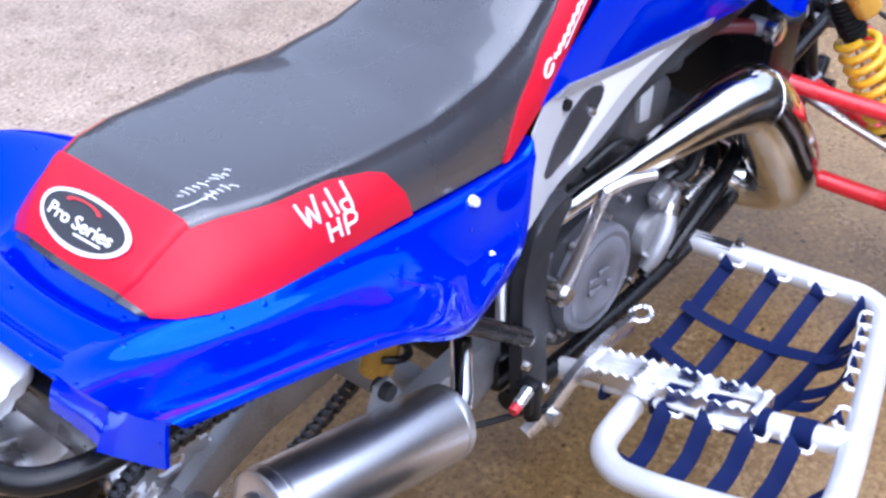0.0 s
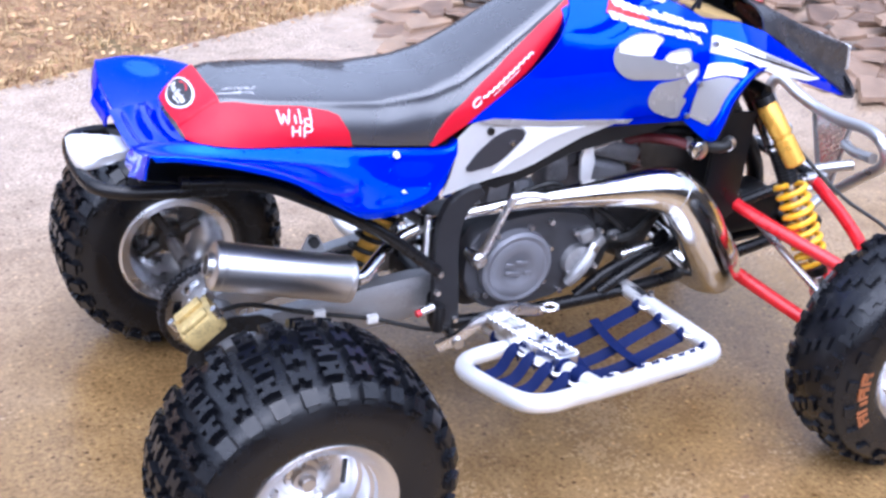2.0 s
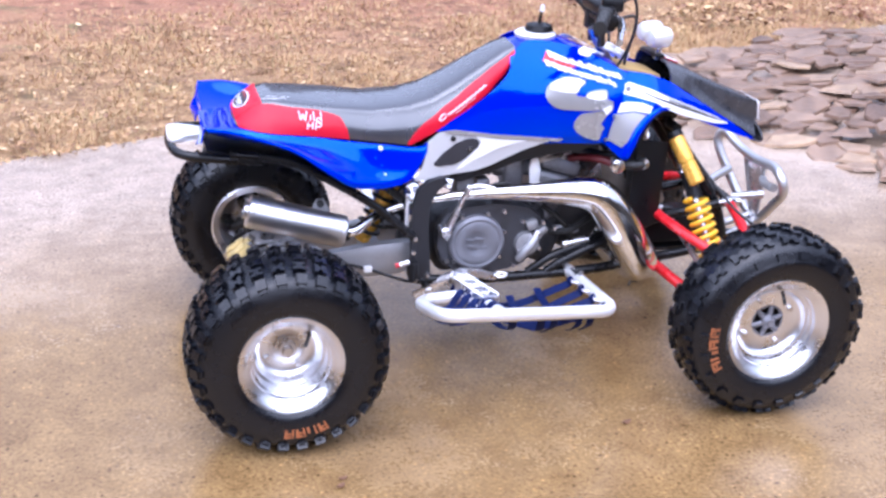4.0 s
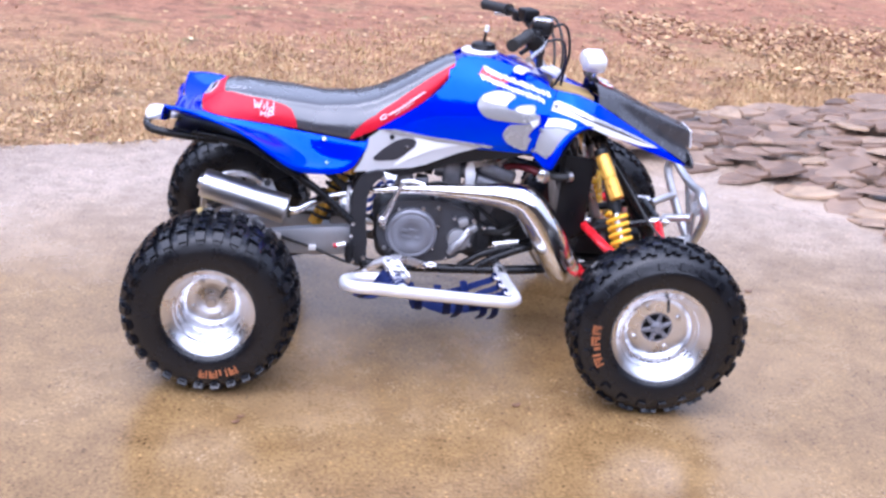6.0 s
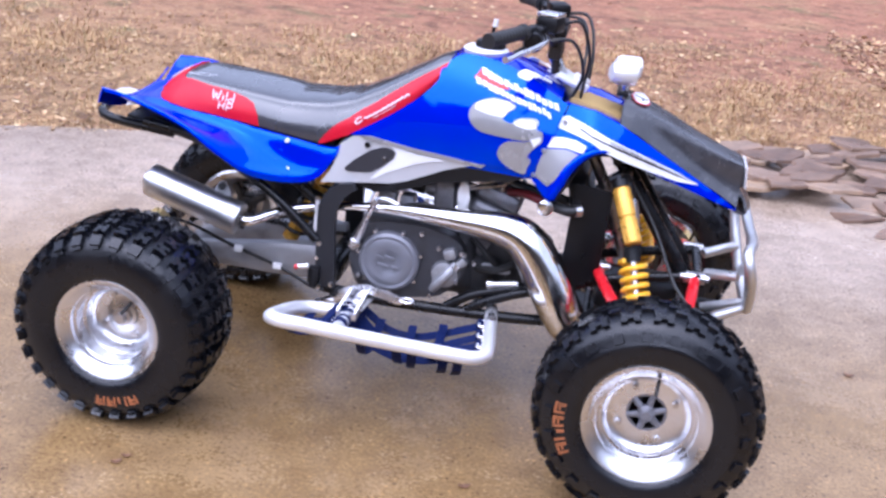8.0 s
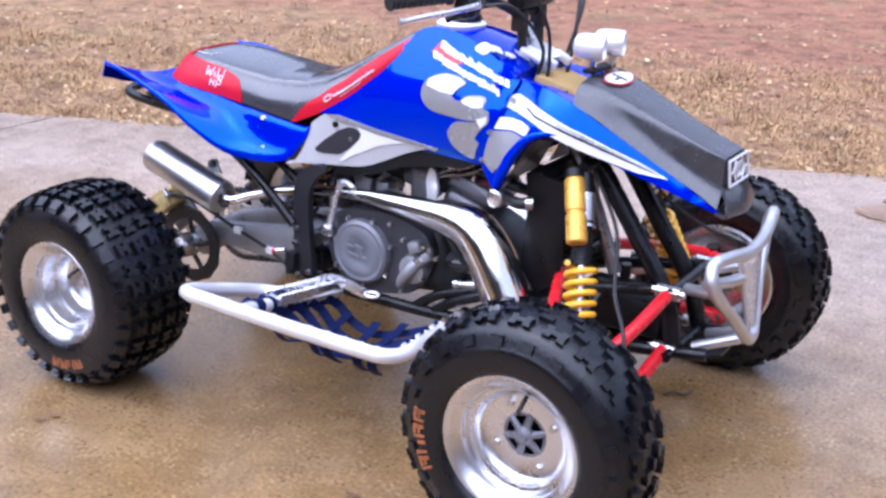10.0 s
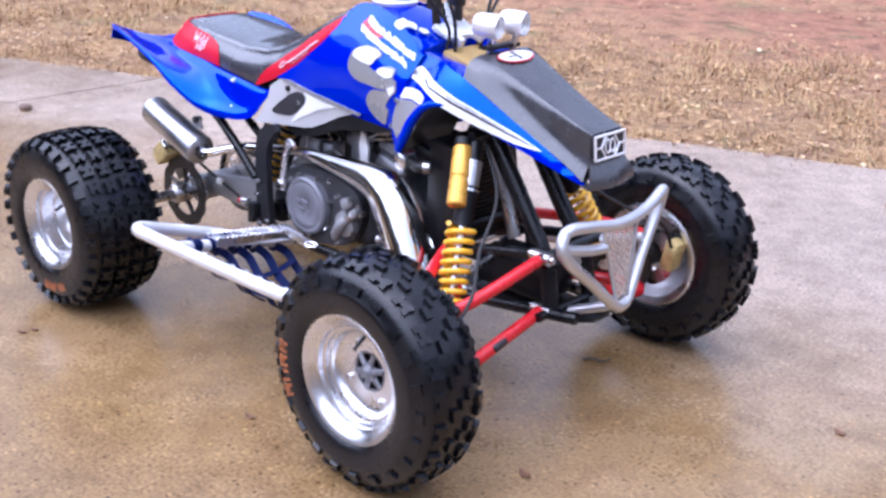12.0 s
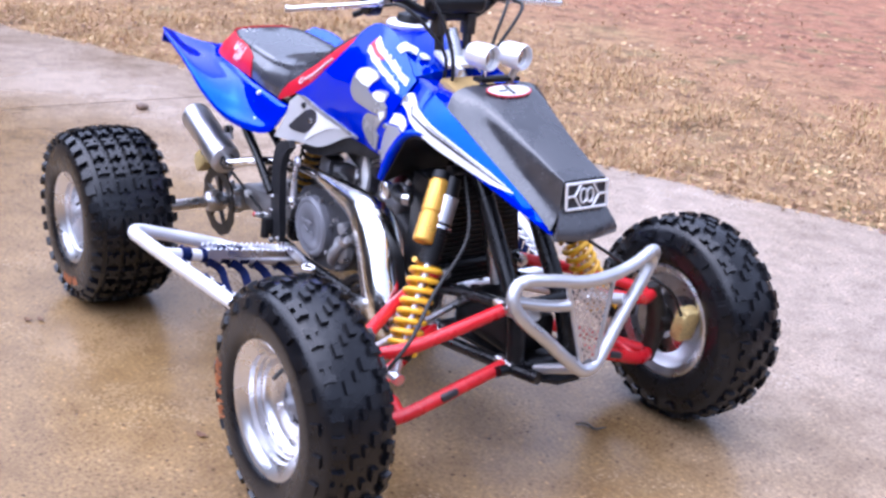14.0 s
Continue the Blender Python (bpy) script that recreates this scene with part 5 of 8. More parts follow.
def build_frame():
    for side in (-1, 1):
        bm = bmesh.new()
        tube(bm, [(0.40, side * 0.13, 0.250), (0.55, side * 0.135, 0.240), (0.90, side * 0.135, 0.248), (1.10, side * 0.115, 0.262), (1.37, side * 0.085, 0.285), (1.44, side * 0.07, 0.290)], 0.0145, n=12, steps=5)
        lower = part("lower_rail", bm, FRAME_BLACK, quad, "black steel lower frame rail")
        bm = bmesh.new()
        tube(bm, [(0.79, side * 0.135, 0.252), (0.84, side * 0.140, 0.285), (0.93, side * 0.140, 0.325), (1.03, side * 0.120, 0.345), (1.14, side * 0.10, 0.385), (1.36, side * 0.10, 0.430)], 0.013, n=12, steps=5)
        part("cradle_tube", bm, FRAME_BLACK, quad, "black steel engine cradle tube")
        bm = bmesh.new()
        tube(bm, [(1.05, side * 0.062, 0.800), (1.155, side * 0.062, 0.662), (1.255, side * 0.062, 0.520), (1.335, side * 0.066, 0.400), (1.368, side * 0.075, 0.285)], 0.0205, n=12, steps=5)
        part("front_upright", bm, FRAME_BLACK, quad, "black steel front frame tube")
        bm = bmesh.new()
        tube(bm, [(0.70, side * 0.05, 0.64), (0.84, side * 0.065, 0.60), (0.95, side * 0.075, 0.58), (1.02, side * 0.075, 0.56), (1.06, side * 0.08, 0.45), (1.08, side * 0.09, 0.37)], 0.013, n=10, steps=5)
        part("down_tube", bm, FRAME_BLACK, quad, "black steel down tube")
        bm = bmesh.new()
        tube(bm, [(0.385, side * 0.168, 0.394), (0.26, side * 0.166, 0.500), (0.11, side * 0.160, 0.590), (0.03, side * 0.150, 0.622), (-0.10, side * 0.148, 0.640)], 0.0125, n=12, steps=5)
        part("subframe_strut", bm, FRAME_BLACK, quad, "black steel rear subframe strut")
        bm = bmesh.new()
        tube(bm, [(0.40, side * 0.115, 0.455), (0.30, side * 0.125, 0.535), (0.21, side * 0.135, 0.590), (0.12, side * 0.14, 0.62)], 0.011, n=12, steps=5)
        part("subframe_rail", bm, FRAME_BLACK, quad, "black steel rear subframe rail")
        # grey guard plate beside the swingarm pivot
        outline = [tuple(q) for q in curve([(0.470, 0.560), (0.440, 0.554), (0.406, 0.535), (0.386, 0.490), (0.382, 0.420), (0.384, 0.330), (0.388, 0.262)], 5)]
        outline += [tuple(q) for q in curve([(0.440, 0.262), (0.436, 0.330), (0.430, 0.420), (0.432, 0.478), (0.446, 0.512), (0.466, 0.534), (0.480, 0.544)], 5)]
        bm = bmesh.new()
        slab(bm, outline, lambda u, v, d: Vector((u, side * (0.146 + d), v)), 0.020, 0.004)
        guard = part("frame_guard", bm, STRUT_GREY, quad, "dark grey frame guard plate")
        for x, z in ((0.392, 0.385), (0.388, 0.345), (0.396, 0.262), (0.430, 0.275)):
            bm = bmesh.new()
            bolt_head(bm, (x, side * 0.166, z), (0, side, 0), 0.0075, 0.008)
            part("bolt", bm, STEEL, guard)
    bm = bmesh.new()
    block(bm, (0.415, 0, 0.29), (0.05, 0.25, 0.06), None, 0.012)
    part("pivot_block", bm, FRAME_BLACK, quad)
    for x, z in ((1.365, 0.430), (1.10, 0.425), (1.37, 0.286), (1.10, 0.265)):
        bm = bmesh.new()
        rod(bm, (x, -0.125, z), (x, 0.125, z), 0.012, n=10)
        part("cross_tube", bm, FRAME_BLACK, quad)
    # plastic skid plate under the front
    bm = bmesh.new()
    slab(bm, [(1.06, -0.07), (1.43, -0.055), (1.46, -0.03), (1.46, 0.03), (1.43, 0.055), (1.06, 0.07)], lambda u, v, d: Vector((u, v, 0.262 + 0.05 * max(0, u - 1.2) + d)), 0.008)
    part("front_skid", bm, BLACK_PLASTIC, quad)
    # rear grab bar
    bm = bmesh.new()
    tube(bm, [(-0.02, -0.145, 0.618), (-0.13, -0.145, 0.628), (-0.20, -0.135, 0.634), (-0.238, -0.100, 0.638), (-0.250, 0, 0.640), (-0.238, 0.100, 0.638), (-0.20, 0.135, 0.634), (-0.13, 0.145, 0.628), (-0.02, 0.145, 0.618)], 0.0125, n=12, steps=6)
    grab = part("grab_bar", bm, FRAME_BLACK, quad, "black tubular rear grab bar")
    bm = bmesh.new()
    slab(bm, [tuple(q) for q in curve([(-0.254, -0.040), (-0.238, -0.070), (-0.195, -0.045), (-0.155, -0.03), (-0.155, 0.03), (-0.195, 0.045), (-0.238, 0.070), (-0.254, 0.040)], 4, True)], lambda u, v, d: Vector((u, v, 0.648 + d)), 0.016, 0.005)
    part("tail_bracket", bm, ALLOY_TUBE, grab, "aluminium tail bracket")
    bm = bmesh.new()
    slab(bm, [(0.20, -0.14), (-0.16, -0.12), (-0.17, 0.12), (0.20, 0.14)], lambda u, v, d: Vector((u, v, 0.612 + 0.14 * max(0, -u) + d - 0.25 * max(0, u))), 0.010, 0.003)
    part("inner_fender", bm, BLACK_PLASTIC, quad, "black inner mudguard")


def build_rear_axle():
    for side in (-1, 1):
        bm = bmesh.new()
        loops = []
        for x, z, h, w, y in ((0.405, 0.312, 0.040, 0.020, 0.095), (0.36, 0.308, 0.046, 0.022, 0.095), (0.28, 0.300, 0.046, 0.020, 0.092), (0.16, 0.290, 0.036, 0.018, 0.085), (0.06, 0.276, 0.030, 0.014, 0.066), (0.005, 0.262, 0.034, 0.014, 0.055)):
            loop = []
            for k in range(16):
                a = 2 * math.pi * (k + 0.5) / 16
                ca, sa = math.cos(a), math.sin(a)
                loop.append((x, side * y + w * math.copysign(min(1, abs(ca) * 1.35), ca), z + h * math.copysign(min(1, abs(sa) * 1.25), sa)))
            loops.append(loop)
        rings(bm, loops)
        part("swingarm", bm, ALLOY_CAST, quad, "cast aluminium swingarm")
    bm = bmesh.new()
    block(bm, (0.30, 0, 0.30), (0.05, 0.19, 0.05), None, 0.01)
    part("swingarm_bridge", bm, ALLOY_CAST, quad, "cast aluminium swingarm bridge")
    bm = bmesh.new()
    lathe(bm, [(0.0, -0.112), (0.026, -0.112), (0.030, -0.104), (0.034, -0.098), (0.044, -0.094), (0.045, -0.08), (0.040, -0.076), (0.040, 0.055), (0.036, 0.068), (0.030, 0.078), (0.0, 0.078)], 32, (0, 0, 0.25))
    part("axle_carrier", bm, ALLOY_CAST, quad, "cast aluminium axle carrier")
    bm = bmesh.new()
    rod(bm, (0, -0.42, 0.25), (0, 0.41, 0.25), 0.0165, n=20)
    axle = part("rear_axle", bm, STEEL, quad, "steel rear axle")
    for side in (-1, 1):
        bm = bmesh.new()
        lathe(bm, [(0.0165, 0.0), (0.030, 0.0), (0.034, 0.012), (0.030, 0.045), (0.024, 0.055), (0.0165, 0.055)], 24, (0, 0, 0), m=pose(0, side * 0.13, 0.25, 0, 0, 0 if side > 0 else 180))
        part("collar", bm, STEEL, axle)
        # wheel spider seen behind the rim
        bm = bmesh.new()
        y = side * 0.405
        lathe(bm, [(0.0, -0.012), (0.030, -0.012), (0.034, 0.0), (0.034, 0.02), (0.0, 0.02)], 24, (0, y, 0.25))
        for k in range(4):
            a = k * math.pi / 2 + 0.5
            rod(bm, (0.02 * math.cos(a), y, 0.25 + 0.02 * math.sin(a)), (0.072 * math.cos(a), y, 0.25 + 0.072 * math.sin(a)), 0.014, 0.012, n=8)
        part("wheel_hub", bm, DARK_STEEL, axle, "dark four-arm wheel hub")
    # brake disc with real slots
    def ring_plate(r0, r1, y, th, n_hole, rh, rc, teeth=0):
        bm = bmesh.new()
        n = 72
        outer = []
        for k in range(n):
            a = 2 * math.pi * k / n
            r = r1 + (0.004 * (1 if k % 2 else -1) if teeth else 0.002 * math.sin(a * 12))
            outer.append((a, r))
        for yy in (y - th / 2, y + th / 2):
            pass
        loops = []
        for yy, which in ((y - th / 2, 0), (y - th / 2, 1), (y + th / 2, 1), (y + th / 2, 0)):
            loops.append([((r if which else r0) * math.cos(a), yy, 0.25 + (r if which else r0) * math.sin(a)) for a, r in outer])
        rings(bm, loops, close_u=True)
        return bm
    bm = ring_plate(0.072, 0.106, -0.142, 0.005, 0, 0, 0)
    for k in range(5):
        a = k * 2 * math.pi / 5
        rod(bm, (0.025 * math.cos(a), -0.140, 0.25 + 0.025 * math.sin(a)), (0.076 * math.cos(a + 0.25), -0.142, 0.25 + 0.076 * math.sin(a + 0.25)), 0.007, n=8)
    disc = part("brake_disc", bm, DARK_STEEL, quad, "dark slotted rear brake disc")
    bm = bmesh.new()
    for k in range(22):
        a = 2 * math.pi * k / 22
        for r in (0.082, 0.096):
            aa = a + (0.1 if r > 0.09 else 0)
            rod(bm, (r * math.cos(aa), -0.1455, 0.25 + r * math.sin(aa)), (r * math.cos(aa), -0.1440, 0.25 + r * math.sin(aa)), 0.0042, n=8)
    part("drilled_face", bm, ENGINE_DARK, disc)
    turn_c = Matrix.Rotation(radians(-38), 3, "Y")
    mid_c = Vector((-0.074, -0.142, 0.356))
    bm = bmesh.new()
    block(bm, mid_c, (0.078, 0.070, 0.046), turn_c, 0.009)
    cal = part("rear_caliper", bm, BRASS_DIRTY, quad, "dirty gold rear brake caliper")
    for dy in (-0.020, 0.020):
        bm = bmesh.new()
        block(bm, mid_c + turn_c @ Vector((-0.002, dy, 0.026)), (0.058, 0.022, 0.012), turn_c, 0.004)
        part("piston_housing", bm, BRASS_DIRTY, cal)
        for dx in (-0.015, 0.014):
            bm = bmesh.new()
            block(bm, mid_c + turn_c @ Vector((dx, dy, 0.0322)), (0.016, 0.012, 0.003), turn_c, 0.001)
            part("recess", bm, BRASS_DIRTY, cal)
    for dx, dy in ((-0.040, 0.030), (0.040, 0.030), (0.040, -0.030)):
        bm = bmesh.new()
        q = mid_c + turn_c @ Vector((dx, dy, 0.004))
        bolt_head(bm, q, turn_c @ Vector((0, 0, 1)), 0.009, 0.022)
        part("caliper_bolt", bm, STEEL, cal)
    bm = bmesh.new()
    block(bm, (-0.045, -0.112, 0.318), (0.10, 0.016, 0.06), Matrix.Rotation(radians(-40), 3, "Y"), 0.006)
    part("caliper_bracket", bm, ALLOY_CAST, cal)
    for k, (x, z) in enumerate(((-0.004, 0.318), (0.034, 0.302), (-0.036, 0.296), (0.046, 0.262))):
        bm = bmesh.new()
        bolt_head(bm, (x, -0.094, z - 0.02), (0, -1, 0), 0.010, 0.018)
        part("carrier_bolt", bm, ALLOY, quad)
    bm = bmesh.new()
    tube(bm, [(-0.05, -0.16, 0.385), (0.02, -0.14, 0.375), (0.14, -0.125, 0.325), (0.27, -0.125, 0.285), (0.37, -0.15, 0.255), (0.41, -0.175, 0.262)], 0.0045, n=8, steps=6)
    hose = part("brake_hose", bm, RUBBER_BLACK, quad, "black rear brake hose")
    for x, z in ((0.16, 0.318), (0.27, 0.285)):
        bm = bmesh.new()
        block(bm, (x, -0.125, z), (0.024, 0.014, 0.018), None, 0.003)
        part("hose_clip", bm, WHITE_PLASTIC, hose, "pale hose clip")
    # sprocket: toothed ring, inner ring and flat webs with open windows between them
    bm = ring_plate(0.079, 0.098, 0.074, 0.006, 0, 0, 0, teeth=1)
    sprocket = part("sprocket", bm, STEEL, quad, "steel rear sprocket with open windows between its webs")
    bm = ring_plate(0.040, 0.060, 0.074, 0.006, 0, 0, 0)
    part("inner_ring", bm, STEEL, sprocket)
    for k in range(8):
        a = k * math.pi / 4 + 0.2
        bm = bmesh.new()
        slab(bm, [(0.056, -0.015), (0.062, -0.008), (0.070, -0.0065), (0.077, -0.009), (0.082, -0.017), (0.082, 0.017), (0.077, 0.009), (0.070, 0.0065), (0.062, 0.008), (0.056, 0.015)],
             lambda u, v, d: Vector((u * math.cos(a) - v * math.sin(a), 0.0715 + d, 0.25 + u * math.sin(a) + v * math.cos(a))), 0.005)
        bmesh.ops.recalc_face_normals(bm, faces=bm.faces)
        part("web", bm, STEEL, sprocket)
        bm = bmesh.new()
        bolt_head(bm, (0.050 * math.cos(a), 0.071, 0.25 + 0.050 * math.sin(a)), (0, -1, 0), 0.0055, 0.006)
        part("sprocket_bolt", bm, ALLOY, sprocket)
    bm = bmesh.new()
    lathe(bm, [(0.02, -0.006), (0.042, -0.006), (0.042, 0.006), (0.02, 0.006)], 30, (0, 0.074, 0.25))
    part("sprocket_hub", bm, STEEL, sprocket)
    # chain: a loop of links
    bm = bmesh.new()
    R, r, L = 0.100, 0.034, 0.44
    c2 = Vector((L, 0.074, 0.298))
    path = []
    for a in np.linspace(radians(100), radians(272), 26):
        path.append(Vector((R * math.cos(a), 0.074, 0.25 + R * math.sin(a))))
    p0 = path[-1]
    p1 = c2 + Vector((0.0, 0, -r))
    for t in np.linspace(0, 1, 36)[1:]:
        path.append(p0.lerp(p1, t) - Vector((0, 0, 0.018 * math.sin(math.pi * t))))
    for a in np.linspace(radians(-85), radians(95), 8)[1:]:
        path.append(c2 + Vector((r * math.cos(a), 0, r * math.sin(a))))
    p2, p3 = path[-1], path[0]
    for t in np.linspace(0, 1, 36)[1:-1]:
        path.append(p2.lerp(p3, t) - Vector((0, 0, 0.006 * math.sin(math.pi * t))))
    # each link: two rounded plates, narrow and wide by turns, and a roller at its pin
    for i, q in enumerate(path):
        d = path[(i + 1) % len(path)] - q
        along, up = d.normalized(), Vector((-d.normalized().z, 0, d.normalized().x))
        half = d.length / 2
        end = 0.0052
        plate = [(-half - end, 0.0), (-half - 0.003, 0.0062), (-half + 0.002, 0.0064), (0, 0.0044), (half - 0.002, 0.0064), (half + 0.003, 0.0062), (half + end, 0.0), (half + 0.003, -0.0062), (half - 0.002, -0.0064), (0, -0.0044), (-half + 0.002, -0.0064), (-half - 0.003, -0.0062)]
        for side in (-1, 1):
            y0 = side * (0.0088 if i % 2 else 0.0062) - 0.001
            slab(bm, plate, lambda u, v, h: q + d / 2 + along * u + up * v + Vector((0, y0 + h, 0)), 0.002)
        rod(bm, q + Vector((0, -0.0108, 0)), q + Vector((0, 0.0108, 0)), 0.0030, n=8)
        rod(bm, q + Vector((0, -0.0050, 0)), q + Vector((0, 0.0050, 0)), 0.0052, n=8)
    bmesh.ops.recalc_face_normals(bm, faces=bm.faces)
    part("chain", bm, CHAIN_STEEL, quad, "dark oily drive chain")


def build_engine():
    bm = bmesh.new()
    block(bm, (0.63, 0, 0.345), (0.34, 0.21, 0.17), Matrix.Rotation(radians(-6), 3, "Y"), 0.035, 3)
    block(bm, (0.77, 0, 0.33), (0.14, 0.19, 0.13), Matrix.Rotation(radians(20), 3, "Y"), 0.03, 3)
    eng = part("crankcase", bm, ENGINE_DARK, quad, "dark cast engine case")
    # round clutch cover with a raised rim
    bm = bmesh.new()
    lathe(bm, [(0.0, -0.006), (0.030, -0.006), (0.034, -0.009), (0.058, -0.009), (0.064, -0.006), (0.072, -0.008), (0.079, -0.003), (0.081, 0.012), (0.081, 0.055), (0.0, 0.055)], 48, (0.575, -0.146, 0.356))
    cov = part("clutch_cover", bm, COVER_GREY, eng, "round grey clutch cover with worn lettering")
    for k in range(7):
        a = k * 2 * math.pi / 7 + 0.3
        bm = bmesh.new()
        bolt_head(bm, (0.575 + 0.086 * math.cos(a), -0.132, 0.356 + 0.086 * math.sin(a)), (0, -1, 0), 0.0065, 0.010)
        part("bolt", bm, STEEL, cov)
    bm = bmesh.new()
    for k, (dx, dz, w) in enumerate([(-0.022, 0.012, 0.02), (0.004, 0.014, 0.026), (-0.014, -0.008, 0.032), (0.02, -0.012, 0.016)]):
        block(bm, (0.575 + dx, -0.156, 0.356 + dz), (w, 0.003, 0.009), Matrix.Rotation(radians(12), 3, "Y"), 0.001, 1)
    part("cover_bars", bm, COVER_GREY, cov)
    # side casting round the cover
    bm = bmesh.new()
    slab(bm, [tuple(q) for q in curve([(0.475, 0.30), (0.470, 0.40), (0.505, 0.445), (0.60, 0.462), (0.69, 0.455), (0.76, 0.425), (0.775, 0.36), (0.735, 0.29), (0.66, 0.262), (0.55, 0.258)], 5, True)], lambda u, v, d: Vector((u, -0.088 - d, v)), 0.042, 0.008)
    part("side_casing", bm, ENGINE_MID, eng, "dark grey cast engine side casing")
    bm = bmesh.new()
    lathe(bm, [(0.0, -0.004), (0.022, -0.004), (0.034, 0.0), (0.038, 0.02), (0.038, 0.04), (0.0, 0.04)], 28, (0.725, -0.146, 0.342))
    block(bm, (0.755, -0.140, 0.372), (0.062, 0.030, 0.024), Matrix.Rotation(radians(-42), 3, "Y"), 0.008)
    block(bm, (0.735, -0.142, 0.402), (0.035, 0.026, 0.030), Matrix.Rotation(radians(-20), 3, "Y"), 0.008)
    wp = part("water_pump", bm, ALLOY_CAST, eng, "cast aluminium water pump")
    for x, z in ((0.700, 0.32), (0.76, 0.33), (0.705, 0.415), (0.765, 0.41), (0.80, 0.39)):
        bm = bmesh.new()
        bolt_head(bm, (x, -0.145, z), (0, -1, 0), 0.0065, 0.012)
        part("bolt", bm, STEEL, wp)
    bm = bmesh.new()
    block(bm, (0.885, 0, 0.375), (0.17, 0.16, 0.17), Matrix.Rotation(radians(28), 3, "Y"), 0.03, 3)
    part("crankcase_front", bm, ENGINE_DARK, eng, "dark front of the engine case")
    # cylinder, finless, leaning forward, with head
    tilt = Matrix.Rotation(radians(18), 3, "Y")
    bm = bmesh.new()
    block(bm, (0.80, 0, 0.455), (0.115, 0.15, 0.15), tilt, 0.02, 3)
    part("cylinder", bm, ENGINE_GREY, eng, "cast aluminium cylinder")
    bm = bmesh.new()
    block(bm, (0.835, 0, 0.548), (0.125, 0.155, 0.045), tilt, 0.015, 3)
    head = part("cylinder_head", bm, ENGINE_GREY, eng, "cast aluminium cylinder head")
    for dx, dy in ((-0.045, -0.06), (0.045, -0.06), (-0.045, 0.06), (0.045, 0.06), (0.0, -0.066)):
        bm = bmesh.new()
        c = Vector((0.840 + dx, dy, 0.568 - dx * 0.3))
        bolt_head(bm, c, (0.3, 0, 1), 0.008, 0.014)
        part("head_nut", bm, STEEL, head)
    bm = bmesh.new()
    tube(bm, [(0.842, 0, 0.568), (0.852, 0, 0.600), (0.84, -0.01, 0.625)], 0.011, n=10)
    part("plug_cap", bm, RED_DECAL, head, "red spark plug cap")
    bm = bmesh.new()
    tube(bm, [(0.84, -0.01, 0.62), (0.80, -0.03, 0.640), (0.74, -0.03, 0.635)], 0.0035, n=6)
    part("plug_lead", bm, RUBBER_BLACK, head)
    # carburettor and intake
    bm = bmesh.new()
    block(bm, (0.695, -0.035, 0.535), (0.060, 0.075, 0.085), None, 0.012, 3)
    lathe(bm, [(0.0, -0.055), (0.026, -0.055), (0.030, -0.045), (0.030, 0.045), (0.0, 0.06)], 24, (0, 0, 0), "X", m=pose(0.695, -0.035, 0.545))
    block(bm, (0.690, -0.035, 0.490), (0.045, 0.050, 0.030), None, 0.008)
    carb = part("carburettor", bm, ENGINE_GREY, eng, "cast aluminium carburettor")
    bm = bmesh.new()
    lathe(bm, [(0.0, 0.0), (0.024, 0.0), (0.026, 0.03), (0.020, 0.042), (0.0, 0.044)], 20, (0.695, -0.035, 0.575), "Z")
    part("slide_cap", bm, BLACK_PLASTIC, carb)
    bm = bmesh.new()
    slab(bm, [(0.735, 0.505), (0.760, 0.500), (0.765, 0.545), (0.755, 0.585), (0.738, 0.590), (0.730, 0.555)], lambda u, v, d: Vector((u, -0.090 - d, v)), 0.010, 0.002)
    part("bracket", bm, ALLOY_TUBE, carb, "bright aluminium bracket")
    bm = bmesh.new()
    tube(bm, [(0.64, -0.03, 0.545), (0.58, -0.02, 0.56), (0.52, -0.01, 0.575)], [0.030, 0.034, 0.040], n=16)
    part("intake_boot", bm, RUBBER_BLACK, carb, "black rubber intake boot")
    bm = bmesh.new()
    tube(bm, [(0.73, -0.035, 0.545), (0.77, -0.02, 0.53), (0.79, -0.01, 0.51)], 0.028, n=16)
    part("manifold", bm, RUBBER_BLACK, carb)
    for pts, r in (([(0.70, -0.07, 0.60), (0.76, -0.085, 0.625), (0.84, -0.075, 0.615), (0.92, -0.06, 0.640)], 0.005), ([(0.67, -0.07, 0.50), (0.66, -0.09, 0.46), (0.68, -0.10, 0.42)], 0.004),
                   ([(0.60, -0.10, 0.50), (0.66, -0.11, 0.515), (0.72, -0.10, 0.48), (0.75, -0.11, 0.45)], 0.006), ([(0.56, -0.09, 0.47), (0.60, -0.11, 0.485), (0.64, -0.10, 0.465)], 0.007),
                   ([(0.78, -0.09, 0.44), (0.83, -0.11, 0.40), (0.87, -0.10, 0.35), (0.86, -0.09, 0.29)], 0.008), ([(0.80, -0.10, 0.36), (0.86, -0.12, 0.37), (0.93, -0.10, 0.40), (0.99, -0.10, 0.40)], 0.010)):
        bm = bmesh.new()
        tube(bm, pts, r, n=8, steps=6)
        part("hose", bm, RUBBER_BLACK, eng, "black rubber hose")
    # bright fittings below the exhaust: mount bolt sleeve, reed cover, pump elbow, braided cable
    bm = bmesh.new()
    rod(bm, (0.845, -0.125, 0.329), (0.917, -0.125, 0.342), 0.010, n=14)
    rod(bm, (0.838, -0.125, 0.328), (0.850, -0.125, 0.330), 0.014, n=14)
    part("mount_sleeve", bm, ALLOY, eng, "bright aluminium mounting sleeve")
    bm = bmesh.new()
